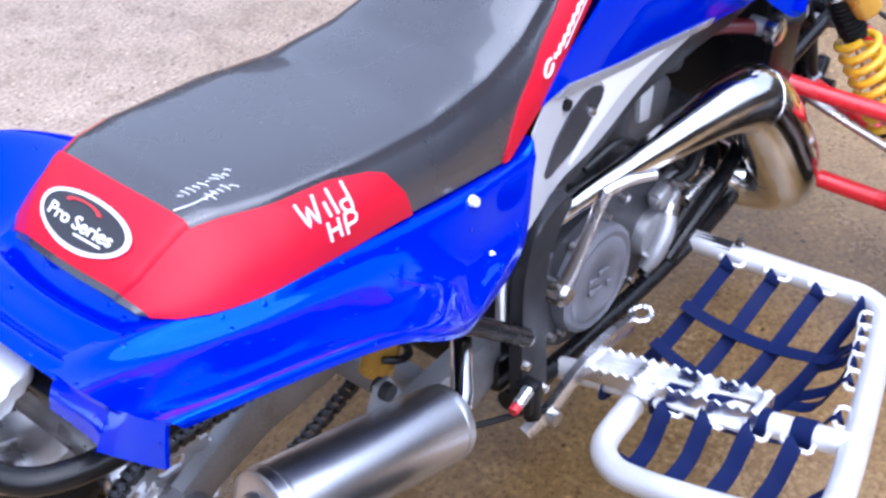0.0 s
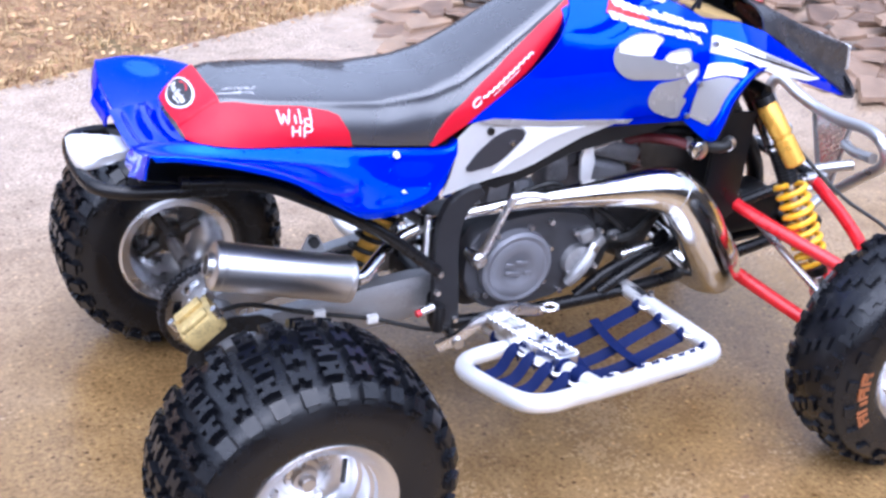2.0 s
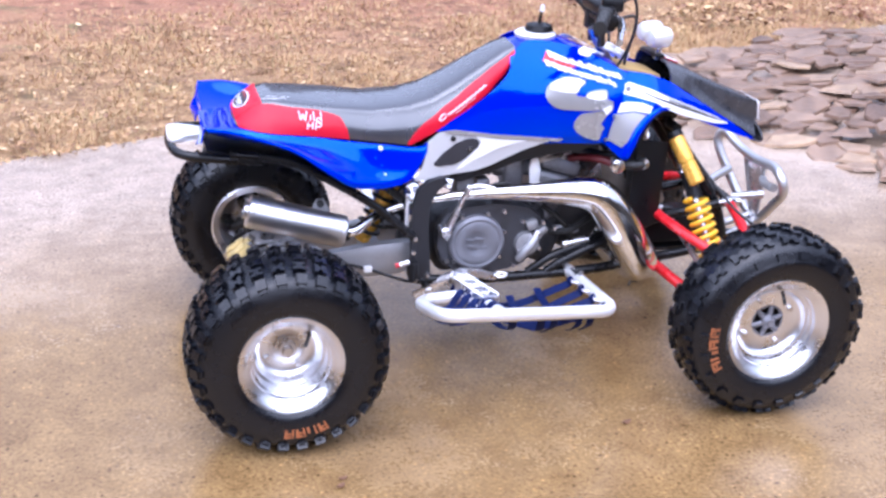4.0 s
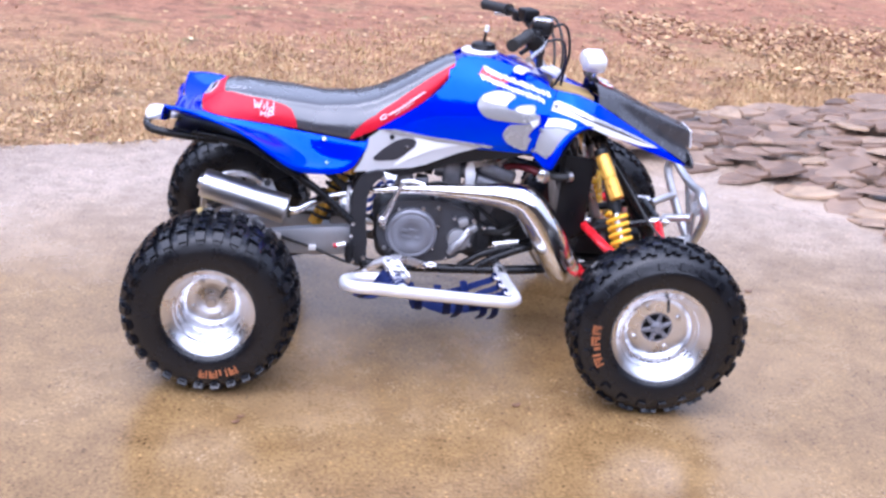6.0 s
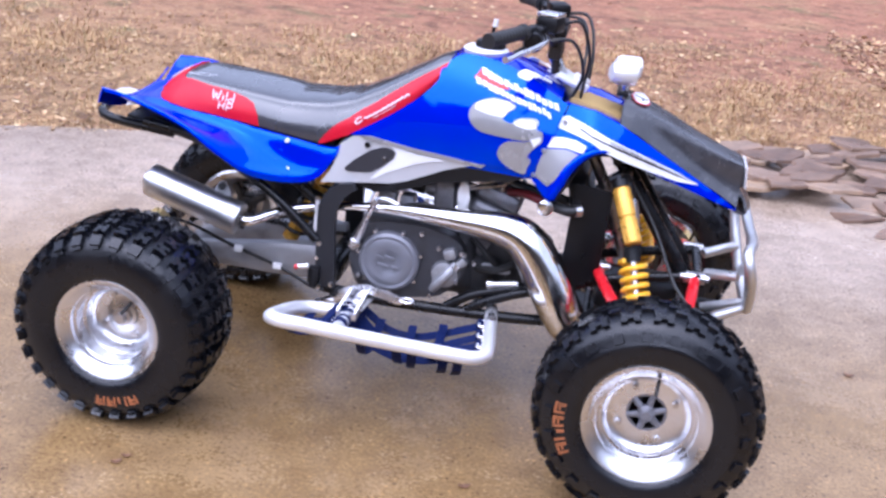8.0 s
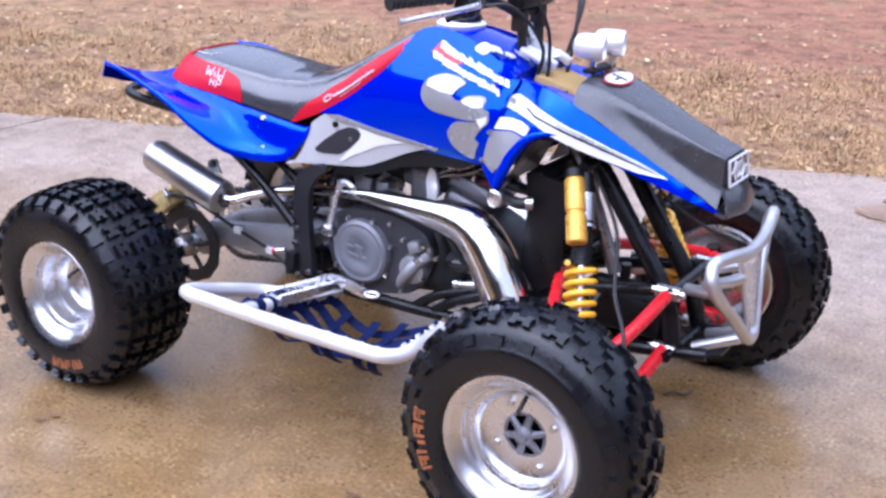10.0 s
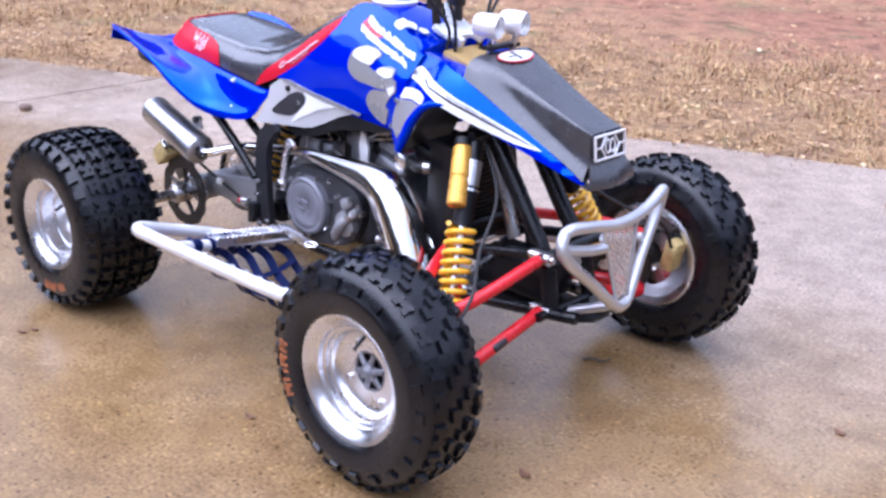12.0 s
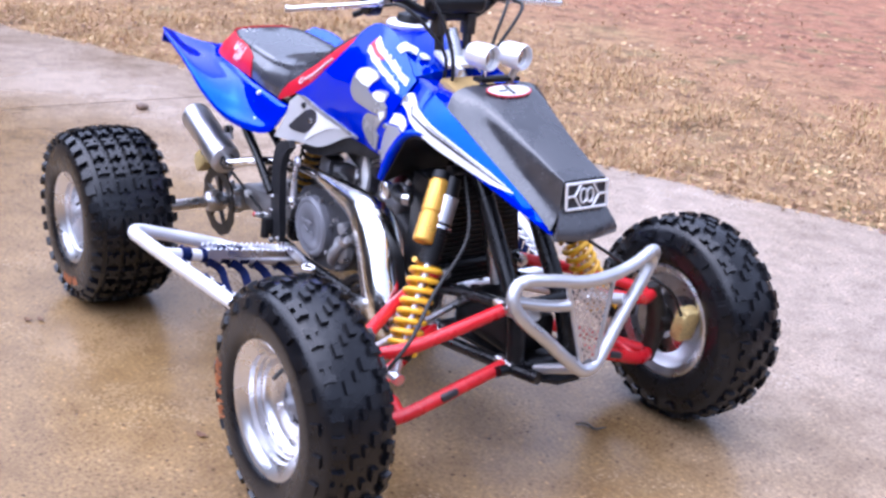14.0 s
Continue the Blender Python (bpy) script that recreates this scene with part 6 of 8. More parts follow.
    slab(bm, [tuple(q) for q in curve([(0.815, 0.360), (0.820, 0.378), (0.850, 0.376), (0.885, 0.372), (0.890, 0.358), (0.855, 0.356)], 3, True)], lambda u, v, d: Vector((u, -0.098 - d, v)), 0.012, 0.003)
    part("case_fitting", bm, ALLOY_CAST, eng, "pale cast fitting on the engine case")
    bm = bmesh.new()
    tube(bm, [(0.698, -0.150, 0.300), (0.712, -0.158, 0.322), (0.735, -0.158, 0.352), (0.752, -0.150, 0.374)], [0.011, 0.014, 0.014, 0.011], n=14, steps=4)
    elbow = part("pump_elbow", bm, ALLOY_CAST, eng, "cast aluminium coolant elbow")
    bm = bmesh.new()
    rod(bm, (0.748, -0.151, 0.368), (0.757, -0.149, 0.381), 0.014, n=14)
    part("hose_band", bm, STEEL, elbow)
    bm = bmesh.new()
    tube(bm, [(0.735, -0.13, 0.250), (0.765, -0.132, 0.272), (0.800, -0.130, 0.293), (0.86, -0.126, 0.314), (0.92, -0.12, 0.330), (0.97, -0.10, 0.345)], 0.0125, n=12, steps=5)
    part("frame_brace", bm, FRAME_BLACK, eng, "black frame brace")
    for pts in ([(0.745, -0.085, 0.566), (0.790, -0.095, 0.590), (0.836, -0.090, 0.603), (0.90, -0.07, 0.640)], [(0.735, -0.080, 0.556), (0.790, -0.092, 0.577), (0.845, -0.085, 0.590), (0.90, -0.065, 0.625)]):
        bm = bmesh.new()
        tube(bm, pts, 0.0032, n=8, steps=5)
        part("control_cable", bm, STEEL, eng, "bright steel control cable")
    for x, z in ((0.494, 0.300), (0.655, 0.440), (0.690, 0.275), (0.77, 0.40)):
        bm = bmesh.new()
        bolt_head(bm, (x, -0.130, z), (0, -1, 0), 0.0075, 0.009)
        part("case_bolt", bm, STEEL, eng)
    bm = bmesh.new()
    block(bm, (0.545, -0.075, 0.505), (0.05, 0.05, 0.06), Matrix.Rotation(radians(10), 3, "Y"), 0.008)
    block(bm, (0.60, -0.07, 0.50), (0.04, 0.05, 0.05), None, 0.008)
    part("reed_block", bm, ENGINE_GREY, eng)
    bm = bmesh.new()
    block(bm, (0.55, 0.0, 0.61), (0.28, 0.20, 0.09), Matrix.Rotation(radians(-8), 3, "Y"), 0.02)
    part("airbox", bm, BLACK_PLASTIC, quad, "black airbox under the seat")
    bm = bmesh.new()
    block(bm, (0.20, 0.0, 0.645), (0.40, 0.20, 0.03), Matrix.Rotation(radians(4), 3, "Y"), 0.01)
    part("seat_base", bm, BLACK_PLASTIC, quad)
    # rear shock between frame and swingarm
    bm = bmesh.new()
    rod(bm, (0.40, -0.02, 0.58), (0.27, -0.02, 0.33), 0.022, n=16)
    rs = part("rear_shock", bm, GOLD, quad, "gold-bodied rear shock absorber")
    bm = bmesh.new()
    a, b = Vector((0.385, -0.02, 0.55)), Vector((0.285, -0.02, 0.36))
    pts = []
    d = (b - a).normalized()
    e1 = d.orthogonal().normalized()
    e2 = d.cross(e1)
    for k in range(8 * 14):
        t = k / (8 * 14 - 1)
        w = t * 8 * 2 * math.pi
        pts.append(a.lerp(b, t) + (e1 * math.cos(w) + e2 * math.sin(w)) * 0.034)
    tube(bm, pts, 0.0055, n=8, steps=1)
    part("spring", bm, FRAME_BLACK, rs, "black coil spring")
    bm = bmesh.new()
    rod(bm, (0.372, -0.085, 0.575), (0.372, -0.085, 0.525), 0.022, n=18)
    part("shock_reservoir", bm, GOLD, rs, "gold shock reservoir")
    # thin return spring behind the guard
    bm = bmesh.new()
    pts = []
    for k in range(24 * 8):
        t = k / (24 * 8 - 1)
        w = t * 24 * 2 * math.pi
        pts.append((0.373 + 0.006 * math.cos(w), -0.140 + 0.006 * math.sin(w), 0.50 - 0.10 * t))
    tube(bm, pts, 0.0014, n=5, steps=1)
    part("return_spring", bm, STEEL, quad, "thin steel return spring")
    # kick start lever
    bm = bmesh.new()
    tube(bm, [(0.484, -0.150, 0.396), (0.497, -0.160, 0.430), (0.515, -0.168, 0.480), (0.530, -0.172, 0.515), (0.538, -0.174, 0.529)], [0.011, 0.0095, 0.008, 0.008, 0.009], n=12, steps=4)
    kick = part("kick_lever", bm, ALLOY, quad, "polished kick-start lever")
    bm = bmesh.new()
    tube(bm, [(0.534, -0.173, 0.530), (0.565, -0.188, 0.538), (0.600, -0.205, 0.535)], [0.008, 0.0075, 0.006], n=12, steps=4)
    part("kick_tip", bm, ALLOY, kick)
    bm = bmesh.new()
    lathe(bm, [(0.0, -0.016), (0.012, -0.016), (0.017, -0.010), (0.018, 0.03), (0.0, 0.03)], 20, (0.482, -0.150, 0.394))
    part("kick_boss", bm, STEEL, kick)


def build_exhaust():
    bm = bmesh.new()
    tube(bm, [(0.178, -0.210, 0.436), (0.215, -0.205, 0.432), (0.255, -0.175, 0.445), (0.30, -0.140, 0.456), (0.37, -0.120, 0.468), (0.45, -0.120, 0.482), (0.54, -0.130, 0.493), (0.62, -0.142, 0.500), (0.78, -0.160, 0.503), (0.86, -0.168, 0.501), (0.915, -0.174, 0.487),
              (0.960, -0.180, 0.440), (1.000, -0.190, 0.378), (1.034, -0.195, 0.322), (1.056, -0.180, 0.280), (1.050, -0.130, 0.265), (1.02, -0.080, 0.285), (0.975, -0.040, 0.335), (0.90, -0.015, 0.405), (0.85, 0.0, 0.435)],
         [0.0135, 0.0135, 0.0130, 0.0125, 0.0120, 0.0120, 0.0140, 0.0180, 0.033, 0.044, 0.052, 0.056, 0.056, 0.055, 0.053, 0.050, 0.046, 0.040, 0.032, 0.026], n=28, steps=7)
    pipe = part("expansion_chamber", bm, CHROME, quad, "chromed two-stroke expansion chamber exhaust", sharp=60)
    # weld beads round the bends
    for at, way, r in (((0.915, -0.174, 0.487), (0.85, -0.1, -0.5), 0.0525), ((1.032, -0.195, 0.325), (0.45, -0.1, -0.85), 0.0552), ((0.78, -0.160, 0.503), (1, -0.1, 0), 0.0325)):
        bm = bmesh.new()
        w = Vector(way).normalized()
        e1 = w.orthogonal().normalized()
        e2 = w.cross(e1)
        tube(bm, [Vector(at) + (e1 * math.cos(a) + e2 * math.sin(a)) * (r - 0.0006) for a in np.linspace(0, 2 * math.pi, 29)[:-1]], 0.0010, n=6, steps=1, closed=True)
        part("weld_bead", bm, CHROME, pipe)
    # silencer
    a, b = Vector((-0.064, -0.192, 0.500)), Vector((0.186, -0.209, 0.434))
    w = (b - a).normalized()
    m = Matrix.Translation(a) @ w.to_track_quat("Z", "Y").to_matrix().to_4x4()
    bm = bmesh.new()
    lathe(bm, [(0.0, 0.006), (0.018, 0.006), (0.019, -0.010), (0.022, -0.010), (0.023, 0.0), (0.040, 0.001), (0.0425, 0.003), (0.0436, 0.008), (0.0436, 0.256), (0.0425, 0.260), (0.038, 0.262), (0.016, 0.264), (0.0, 0.264)], 40, axis="Z", m=m)
    sil = part("silencer", bm, SATIN_CAN, quad, "brushed aluminium silencer can")
    for h in (0.014, 0.248):
        bm = bmesh.new()
        lathe(bm, [(0.0432, h), (0.0443, h + 0.001), (0.0443, h + 0.005), (0.0432, h + 0.006)], 40, axis="Z", m=m)
        part("can_band", bm, SATIN_CAN, sil)
    # flat black disc set just inside the outlet mouth
    bm = bmesh.new()
    lathe(bm, [(0.0, 0.0), (0.0175, 0.0), (0.0175, 0.001), (0.0, 0.001)], 20, axis="Z", m=m @ Matrix.Translation((0, 0, -0.0085)))
    part("outlet", bm, RUBBER_BLACK, sil, "black disc in the outlet mouth")
    # hanger lug with its rubber-mounted bolt
    bm = bmesh.new()
    slab(bm, [(-0.026, 0.0), (0.026, 0.0), (0.010, 0.034), (-0.010, 0.034)], lambda u, v, d: Vector((0.128 + u, -0.176 + d, 0.482 + v)), 0.005)
    lug_ob = part("hanger_lug", bm, ALLOY_CAST, sil)
    bm = bmesh.new()
    rod(bm, (0.128, -0.186, 0.506), (0.128, -0.165, 0.506), 0.010, n=16)
    part("hanger_rubber", bm, RUBBER_BLACK, lug_ob)
    bm = bmesh.new()
    ring = [(0.196 + 0.004 * math.cos(a * 9), -0.208 + 0.020 * math.sin(a), 0.432 + 0.020 * math.cos(a)) for a in np.linspace(0.4, 5.6, 30)]
    tube(bm, ring, 0.0032, n=6, steps=1)
    part("retaining_spring", bm, DARK_STEEL, sil)


def build_front_end():
    for side in (-1, 1):
        out_l, out_u = Vector((1.265, side * 0.435, 0.180)), Vector((1.262, side * 0.425, 0.335))
        # lower A-arm
        bm = bmesh.new()
        tube(bm, [(1.352, side * 0.095, 0.287), (1.345, side * 0.20, 0.255), (1.330, side * 0.33, 0.210), (1.295, side * 0.40, 0.188), out_l], 0.0152, n=14, steps=5)
        tube(bm, [(1.105, side * 0.105, 0.272), (1.15, side * 0.22, 0.242), (1.215, side * 0.36, 0.202), out_l], 0.0152, n=14, steps=5)
        tube(bm, [(1.325, side * 0.335, 0.208), (1.27, side * 0.325, 0.220), (1.20, side * 0.325, 0.212)], 0.011, n=12, steps=4)
        low = part("lower_arm", bm, RED_PAINT, quad, "red tubular lower suspension arm")
        bm = bmesh.new()
        block(bm, (1.350, side * 0.235, 0.247), (0.021, 0.044, 0.017), Matrix.Rotation(radians(-side * 17), 3, "X"), 0.006)
        part("arm_sticker", bm, DARK_DECAL, low, "small dark sticker")
        # upper A-arm
        bm = bmesh.new()
        tube(bm, [(1.358, side * 0.120, 0.424), (1.345, side * 0.24, 0.390), (1.320, side * 0.34, 0.358), out_u], 0.0142, n=14, steps=5)
        tube(bm, [(1.108, side * 0.118, 0.420), (1.16, side * 0.25, 0.390), (1.22, side * 0.36, 0.360), out_u], 0.0142, n=14, steps=5)
        up = part("upper_arm", bm, RED_PAINT, quad, "red tubular upper suspension arm")
        for pt, own in (((1.358, side * 0.112, 0.429), up), ((1.108, side * 0.110, 0.421), up), ((1.352, side * 0.088, 0.288), low), ((1.105, side * 0.098, 0.273), low)):
            bm = bmesh.new()
            x, y, z = pt
            rod(bm, (x - 0.026, y, z), (x + 0.026, y, z), 0.015, n=14)
            rod(bm, (x - 0.036, y, z), (x + 0.036, y, z), 0.008, n=8)
            part("pivot_bush", bm, STEEL, own)
        # upright and front hub
        bm = bmesh.new()
        tube(bm, [out_l + Vector((0, 0, -0.02)), (1.268, side * 0.450, 0.26), out_u + Vector((0, 0, 0.025))], [0.018, 0.026, 0.017], n=14)
        rod(bm, (1.27, side * 0.44, 0.26), (1.27, side * 0.52, 0.26), 0.03, n=18)
        kn = part("steering_knuckle", bm, DARK_STEEL, quad, "dark steel steering knuckle")
        bm = bmesh.new()
        y = side * 0.468
        n = 60
        loops = []
        for yy, r in ((y - 0.002, 0.045), (y - 0.002, 0.082), (y + 0.002, 0.082), (y + 0.002, 0.045)):
            loops.append([(1.27 + r * math.cos(2 * math.pi * k / n), yy, 0.26 + r * math.sin(2 * math.pi * k / n)) for k in range(n)])
        rings(bm, loops, close_u=True)
        part("front_disc", bm, STEEL, kn, "steel front brake disc")
        bm = bmesh.new()
        block(bm, (1.350, side * 0.462, 0.285), (0.040, 0.055, 0.085), Matrix.Rotation(radians(12), 3, "Y"), 0.010)
        block(bm, (1.362, side * 0.440, 0.300), (0.022, 0.030, 0.030), None, 0.006)
        part("front_caliper", bm, BRASS_DIRTY, kn, "dirty gold front brake caliper")
        bm = bmesh.new()
        tube(bm, [(1.36, side * 0.435, 0.31), (1.37, side * 0.36, 0.40), (1.30, side * 0.26, 0.46), (1.24, side * 0.14, 0.55), (1.16, side * 0.10, 0.66)], 0.0042, n=8, steps=6)
        part("brake_hose", bm, RUBBER_BLACK, kn)
        # tie rod
        bm = bmesh.new()
        rod(bm, (1.185, side * 0.06, 0.385), (1.195, side * 0.43, 0.275), 0.008, n=12)
        tie = part("tie_rod", bm, STEEL, quad, "bright steel tie rod")
        for p in ((1.185, side * 0.06, 0.385), (1.195, side * 0.43, 0.275)):
            bm = bmesh.new()
            rod(bm, Vector(p) + Vector((0, 0, -0.018)), Vector(p) + Vector((0, 0, 0.018)), 0.013, n=12)
            part("rod_end", bm, DARK_STEEL, tie)
        # shock absorber
        top, bot = Vector((1.150, side * 0.120, 0.662)), Vector((1.252, side * 0.312, 0.262))
        d = (bot - top).normalized()

        def along(t):
            return top.lerp(bot, t)
        bm = bmesh.new()
        tube(bm, [along(0.02), along(0.10), along(0.12), along(0.27), along(0.275), along(0.45)], [0.018, 0.020, 0.0235, 0.0235, 0.020, 0.020], n=20, steps=1)
        sh = part("front_shock", bm, BLACK_PLASTIC, quad, "front shock absorber with yellow spring")
        bm = bmesh.new()
        rod(bm, along(0.115), along(0.245), 0.0242, n=20)
        part("shock_body", bm, STEEL, sh, "steel shock body")
        bm = bmesh.new()
        for k in range(8):
            rod(bm, along(0.29 + 0.018 * k), along(0.299 + 0.018 * k), 0.0232, n=20)
        part("preload_thread", bm, BLACK_PLASTIC, sh, "black threaded preload collar")
        bm = bmesh.new()
        rod(bm, along(0.26), along(0.275), 0.0275, n=24)
        part("collar_ring", bm, ALLOY, sh)
        bm = bmesh.new()
        rod(bm, along(0.44), along(0.95), 0.009, n=14)
        part("shock_rod", bm, ALLOY, sh)
        bm = bmesh.new()
        e1 = d.orthogonal().normalized()
        e2 = d.cross(e1)
        pts = []
        turns, per = 8.6, 18
        for k in range(int(turns * per)):
            u = k / (turns * per - 1)
            t = 0.445 + 0.435 * u
            w = u * turns * 2 * math.pi
            pts.append(along(t) + (e1 * math.cos(w) + e2 * math.sin(w)) * 0.0305)
        tube(bm, pts, 0.0066, n=9, steps=1)
        part("coil_spring", bm, YELLOW, sh, "yellow coil spring")
        bm = bmesh.new()
        rod(bm, along(0.875), along(0.915), 0.030, 0.024, n=22)
        part("spring_seat", bm, BLACK_PLASTIC, sh)
        bm = bmesh.new()
        rod(bm, along(0.93), along(1.0), 0.012, n=14)
        rod(bm, along(1.0) + Vector((-0.024, 0, 0)), along(1.0) + Vector((0.024, 0, 0)), 0.013, n=14)
        part("lower_eye", bm, ALLOY, sh, "bright lower eye")
        bm = bmesh.new()
        off = Vector((-0.018, side * 0.034, 0.006))
        ra, rb = Vector((1.140, side * 0.152, 0.648)), Vector((1.190, side * 0.222, 0.532))
        rd = (rb - ra)
        tube(bm, [ra, ra + rd * 0.04, ra + rd * 0.50, ra + rd * 0.52, ra + rd * 0.56, ra + rd * 0.58, ra + rd * 0.97, rb], [0.019, 0.0225, 0.0225, 0.020, 0.020, 0.0225, 0.0225, 0.019], n=24, steps=1)
        part("shock_reservoir", bm, GOLD, sh, "gold shock reservoir")
        bm = bmesh.new()
        rod(bm, ra - rd * 0.12, ra, 0.0215, n=20)
        part("reservoir_cap", bm, BLACK_PLASTIC, sh)
    # shock tower
    bm = bmesh.new()
    rod(bm, (1.150, -0.135, 0.668), (1.150, 0.135, 0.668), 0.014, n=12)
    block(bm, (1.14, 0, 0.70), (0.06, 0.18, 0.04), None, 0.01)
    part("shock_tower", bm, FRAME_BLACK, quad, "black shock tower cross tube")
    # radiator with shroud, hoses and cap
    bm = bmesh.new()
    block(bm, (1.055, 0, 0.505), (0.045, 0.27, 0.27), Matrix.Rotation(radians(-10), 3, "Y"), 0.008)
    rad = part("radiator", bm, BLACK_PLASTIC, quad, "black radiator with side cover")
    for k in range(22):
        bm = bmesh.new()
        block(bm, (1.083 - 0.18 * (0.39 + k * 0.0108 - 0.505), 0, 0.39 + k * 0.0108), (0.006, 0.23, 0.003), None)
        part("radiator_fin", bm, DARK_STEEL, rad)
    bm = bmesh.new()
    slab(bm, [(1.03, 0.640), (1.125, 0.630), (1.115, 0.40), (1.06, 0.365), (1.02, 0.42)], lambda u, v, d: Vector((u, -0.135 - d, v)), 0.012, 0.003)
    part("radiator_guard", bm, BLACK_PLASTIC, rad, "black side guard")
    bm = bmesh.new()
    lathe(bm, [(0.0, -0.012), (0.014, -0.012), (0.020, -0.008), (0.021, 0.0), (0.018, 0.010), (0.0, 0.010)], 24, (0.963, -0.172, 0.576))
    capo = part("radiator_cap", bm, ALLOY, quad, "bright aluminium radiator cap")
    bm = bmesh.new()
    lathe(bm, [(0.0, 0.0), (0.013, 0.0), (0.014, 0.03), (0.0, 0.03)], 18, (0.963, -0.164, 0.576))
    part("filler_neck", bm, ALLOY_CAST, capo)
    bm = bmesh.new()
    tube(bm, [(0.965, -0.145, 0.575), (0.99, -0.165, 0.578), (1.02, -0.175, 0.575), (1.05, -0.165, 0.578)], 0.013, n=14)
    part("radiator_hose", bm, RUBBER_BLACK, capo, "black radiator hose")
    bm = bmesh.new()
    rod(bm, (1.036, -0.172, 0.577), (1.050, -0.164, 0.578), 0.015, n=14)
    part("hose_clamp", bm, STEEL, capo)
    bm = bmesh.new()
    tube(bm, [(0.96, -0.145, 0.575), (0.93, -0.12, 0.58), (0.89, -0.08, 0.575), (0.86, -0.06, 0.565)], 0.011, n=14)
    part("top_hose", bm, HOSE_RED, capo, "dark red coolant hose")
    # engine guards and small hardware at the front of the frame
    bm = bmesh.new()
    block(bm, (1.22, 0, 0.33), (0.22, 0.13, 0.09), None, 0.02)
    part("front_gearless_box", bm, BLACK_PLASTIC, quad).name = "front_housing"
    bm = bmesh.new()
    tube(bm, [(0.92, 0, 0.93), (1.00, 0, 0.78), (1.10, 0, 0.60), (1.185, 0, 0.40)], 0.016, n=14)
    part("steering_stem", bm, STEEL, quad, "steel steering stem")


def build_bumper():
    pts = [(1.470, -0.170, 0.535), (1.483, -0.110, 0.535), (1.491, -0.02, 0.522), (1.488, 0.06, 0.524), (1.482, 0.125, 0.537), (1.474, 0.178, 0.556), (1.463, 0.197, 0.540), (1.460, 0.188, 0.505), (1.478, 0.110, 0.418), (1.503, 0.035, 0.342),
           (1.510, 0.0, 0.327), (1.510, -0.035, 0.340), (1.500, -0.115, 0.412), (1.488, -0.178, 0.468), (1.476, -0.194, 0.506)]
    bm = bmesh.new()
    tube(bm, pts, 0.0138, n=16, steps=5, closed=True)
    bump = part("front_bumper", bm, BUMPER_ALLOY, quad, "satin aluminium tubular front bumper")
    # perforated plate: real round holes
    bm = bmesh.new()
    rows, cols = 10, 7
    cell = 0.0155
    th = 0.0025

    def place(u, v, d):
        # v from the top bar (0) to the foot (1)
        x = 1.488 + 0.020 * v + d
        return Vector((x, u, 0.512 - 0.160 * v))
    for r in range(rows):
        v0, v1 = r / rows, (r + 1) / rows
        half = 0.060 * (1 - 0.68 * (v0 + v1) / 2)
        n_c = max(1, int(2 * half / cell))
        for c in range(n_c):
            u0 = -half + 2 * half * c / n_c
            u1 = -half + 2 * half * (c + 1) / n_c
            um, vm = (u0 + u1) / 2, (v0 + v1) / 2
            ru, rv = 0.0042, 0.0042 / 0.160
            k = 8
            sq, ci = [], []
            for j in range(k):
                a = 2 * math.pi * (j + 0.5) / k
                ca, sa = math.cos(a), math.sin(a)
                mx = max(abs(ca), abs(sa))
                sq.append((um + (u1 - u0) / 2 * ca / mx, vm + (v1 - v0) / 2 * sa / mx))
                ci.append((um + ru * ca, vm + rv * sa))
            for d in (0.0, th):
                A = [bm.verts.new(place(u, v, d)) for u, v in sq]
                B = [bm.verts.new(place(u, v, d)) for u, v in ci]
                for j in range(k):
                    bm.faces.new((A[j], A[(j + 1) % k], B[(j + 1) % k], B[j]))
    bmesh.ops.remove_doubles(bm, verts=bm.verts, dist=1e-5)
    part("perforated_plate", bm, ALLOY, bump, "perforated aluminium plate")
    for s in (-1, 1):
        bm = bmesh.new()
        rod(bm, place(s * 0.062, -0.02, 0), place(s * 0.020, 1.02, 0), 0.006, n=10)
        part("plate_rail", bm, BUMPER_ALLOY, bump)
    for a, b in (((1.385, -0.075, 0.432), (1.462, -0.120, 0.452)), ((1.385, 0.075, 0.432), (1.47, 0.120, 0.452)), ((1.40, -0.045, 0.290), (1.505, -0.020, 0.332)), ((1.40, 0.045, 0.290), (1.505, 0.020, 0.332))):
        bm = bmesh.new()
        rod(bm, a, b, 0.0125, n=14)
        part("bumper_stay", bm, BUMPER_ALLOY, bump, "aluminium bumper stay")
    bm = bmesh.new()
    tube(bm, [(1.46, -0.175, 0.49), (1.475, -0.10, 0.475), (1.49, -0.055, 0.475)], 0.0125, n=14)
    part("bumper_brace", bm, BUMPER_ALLOY, bump)


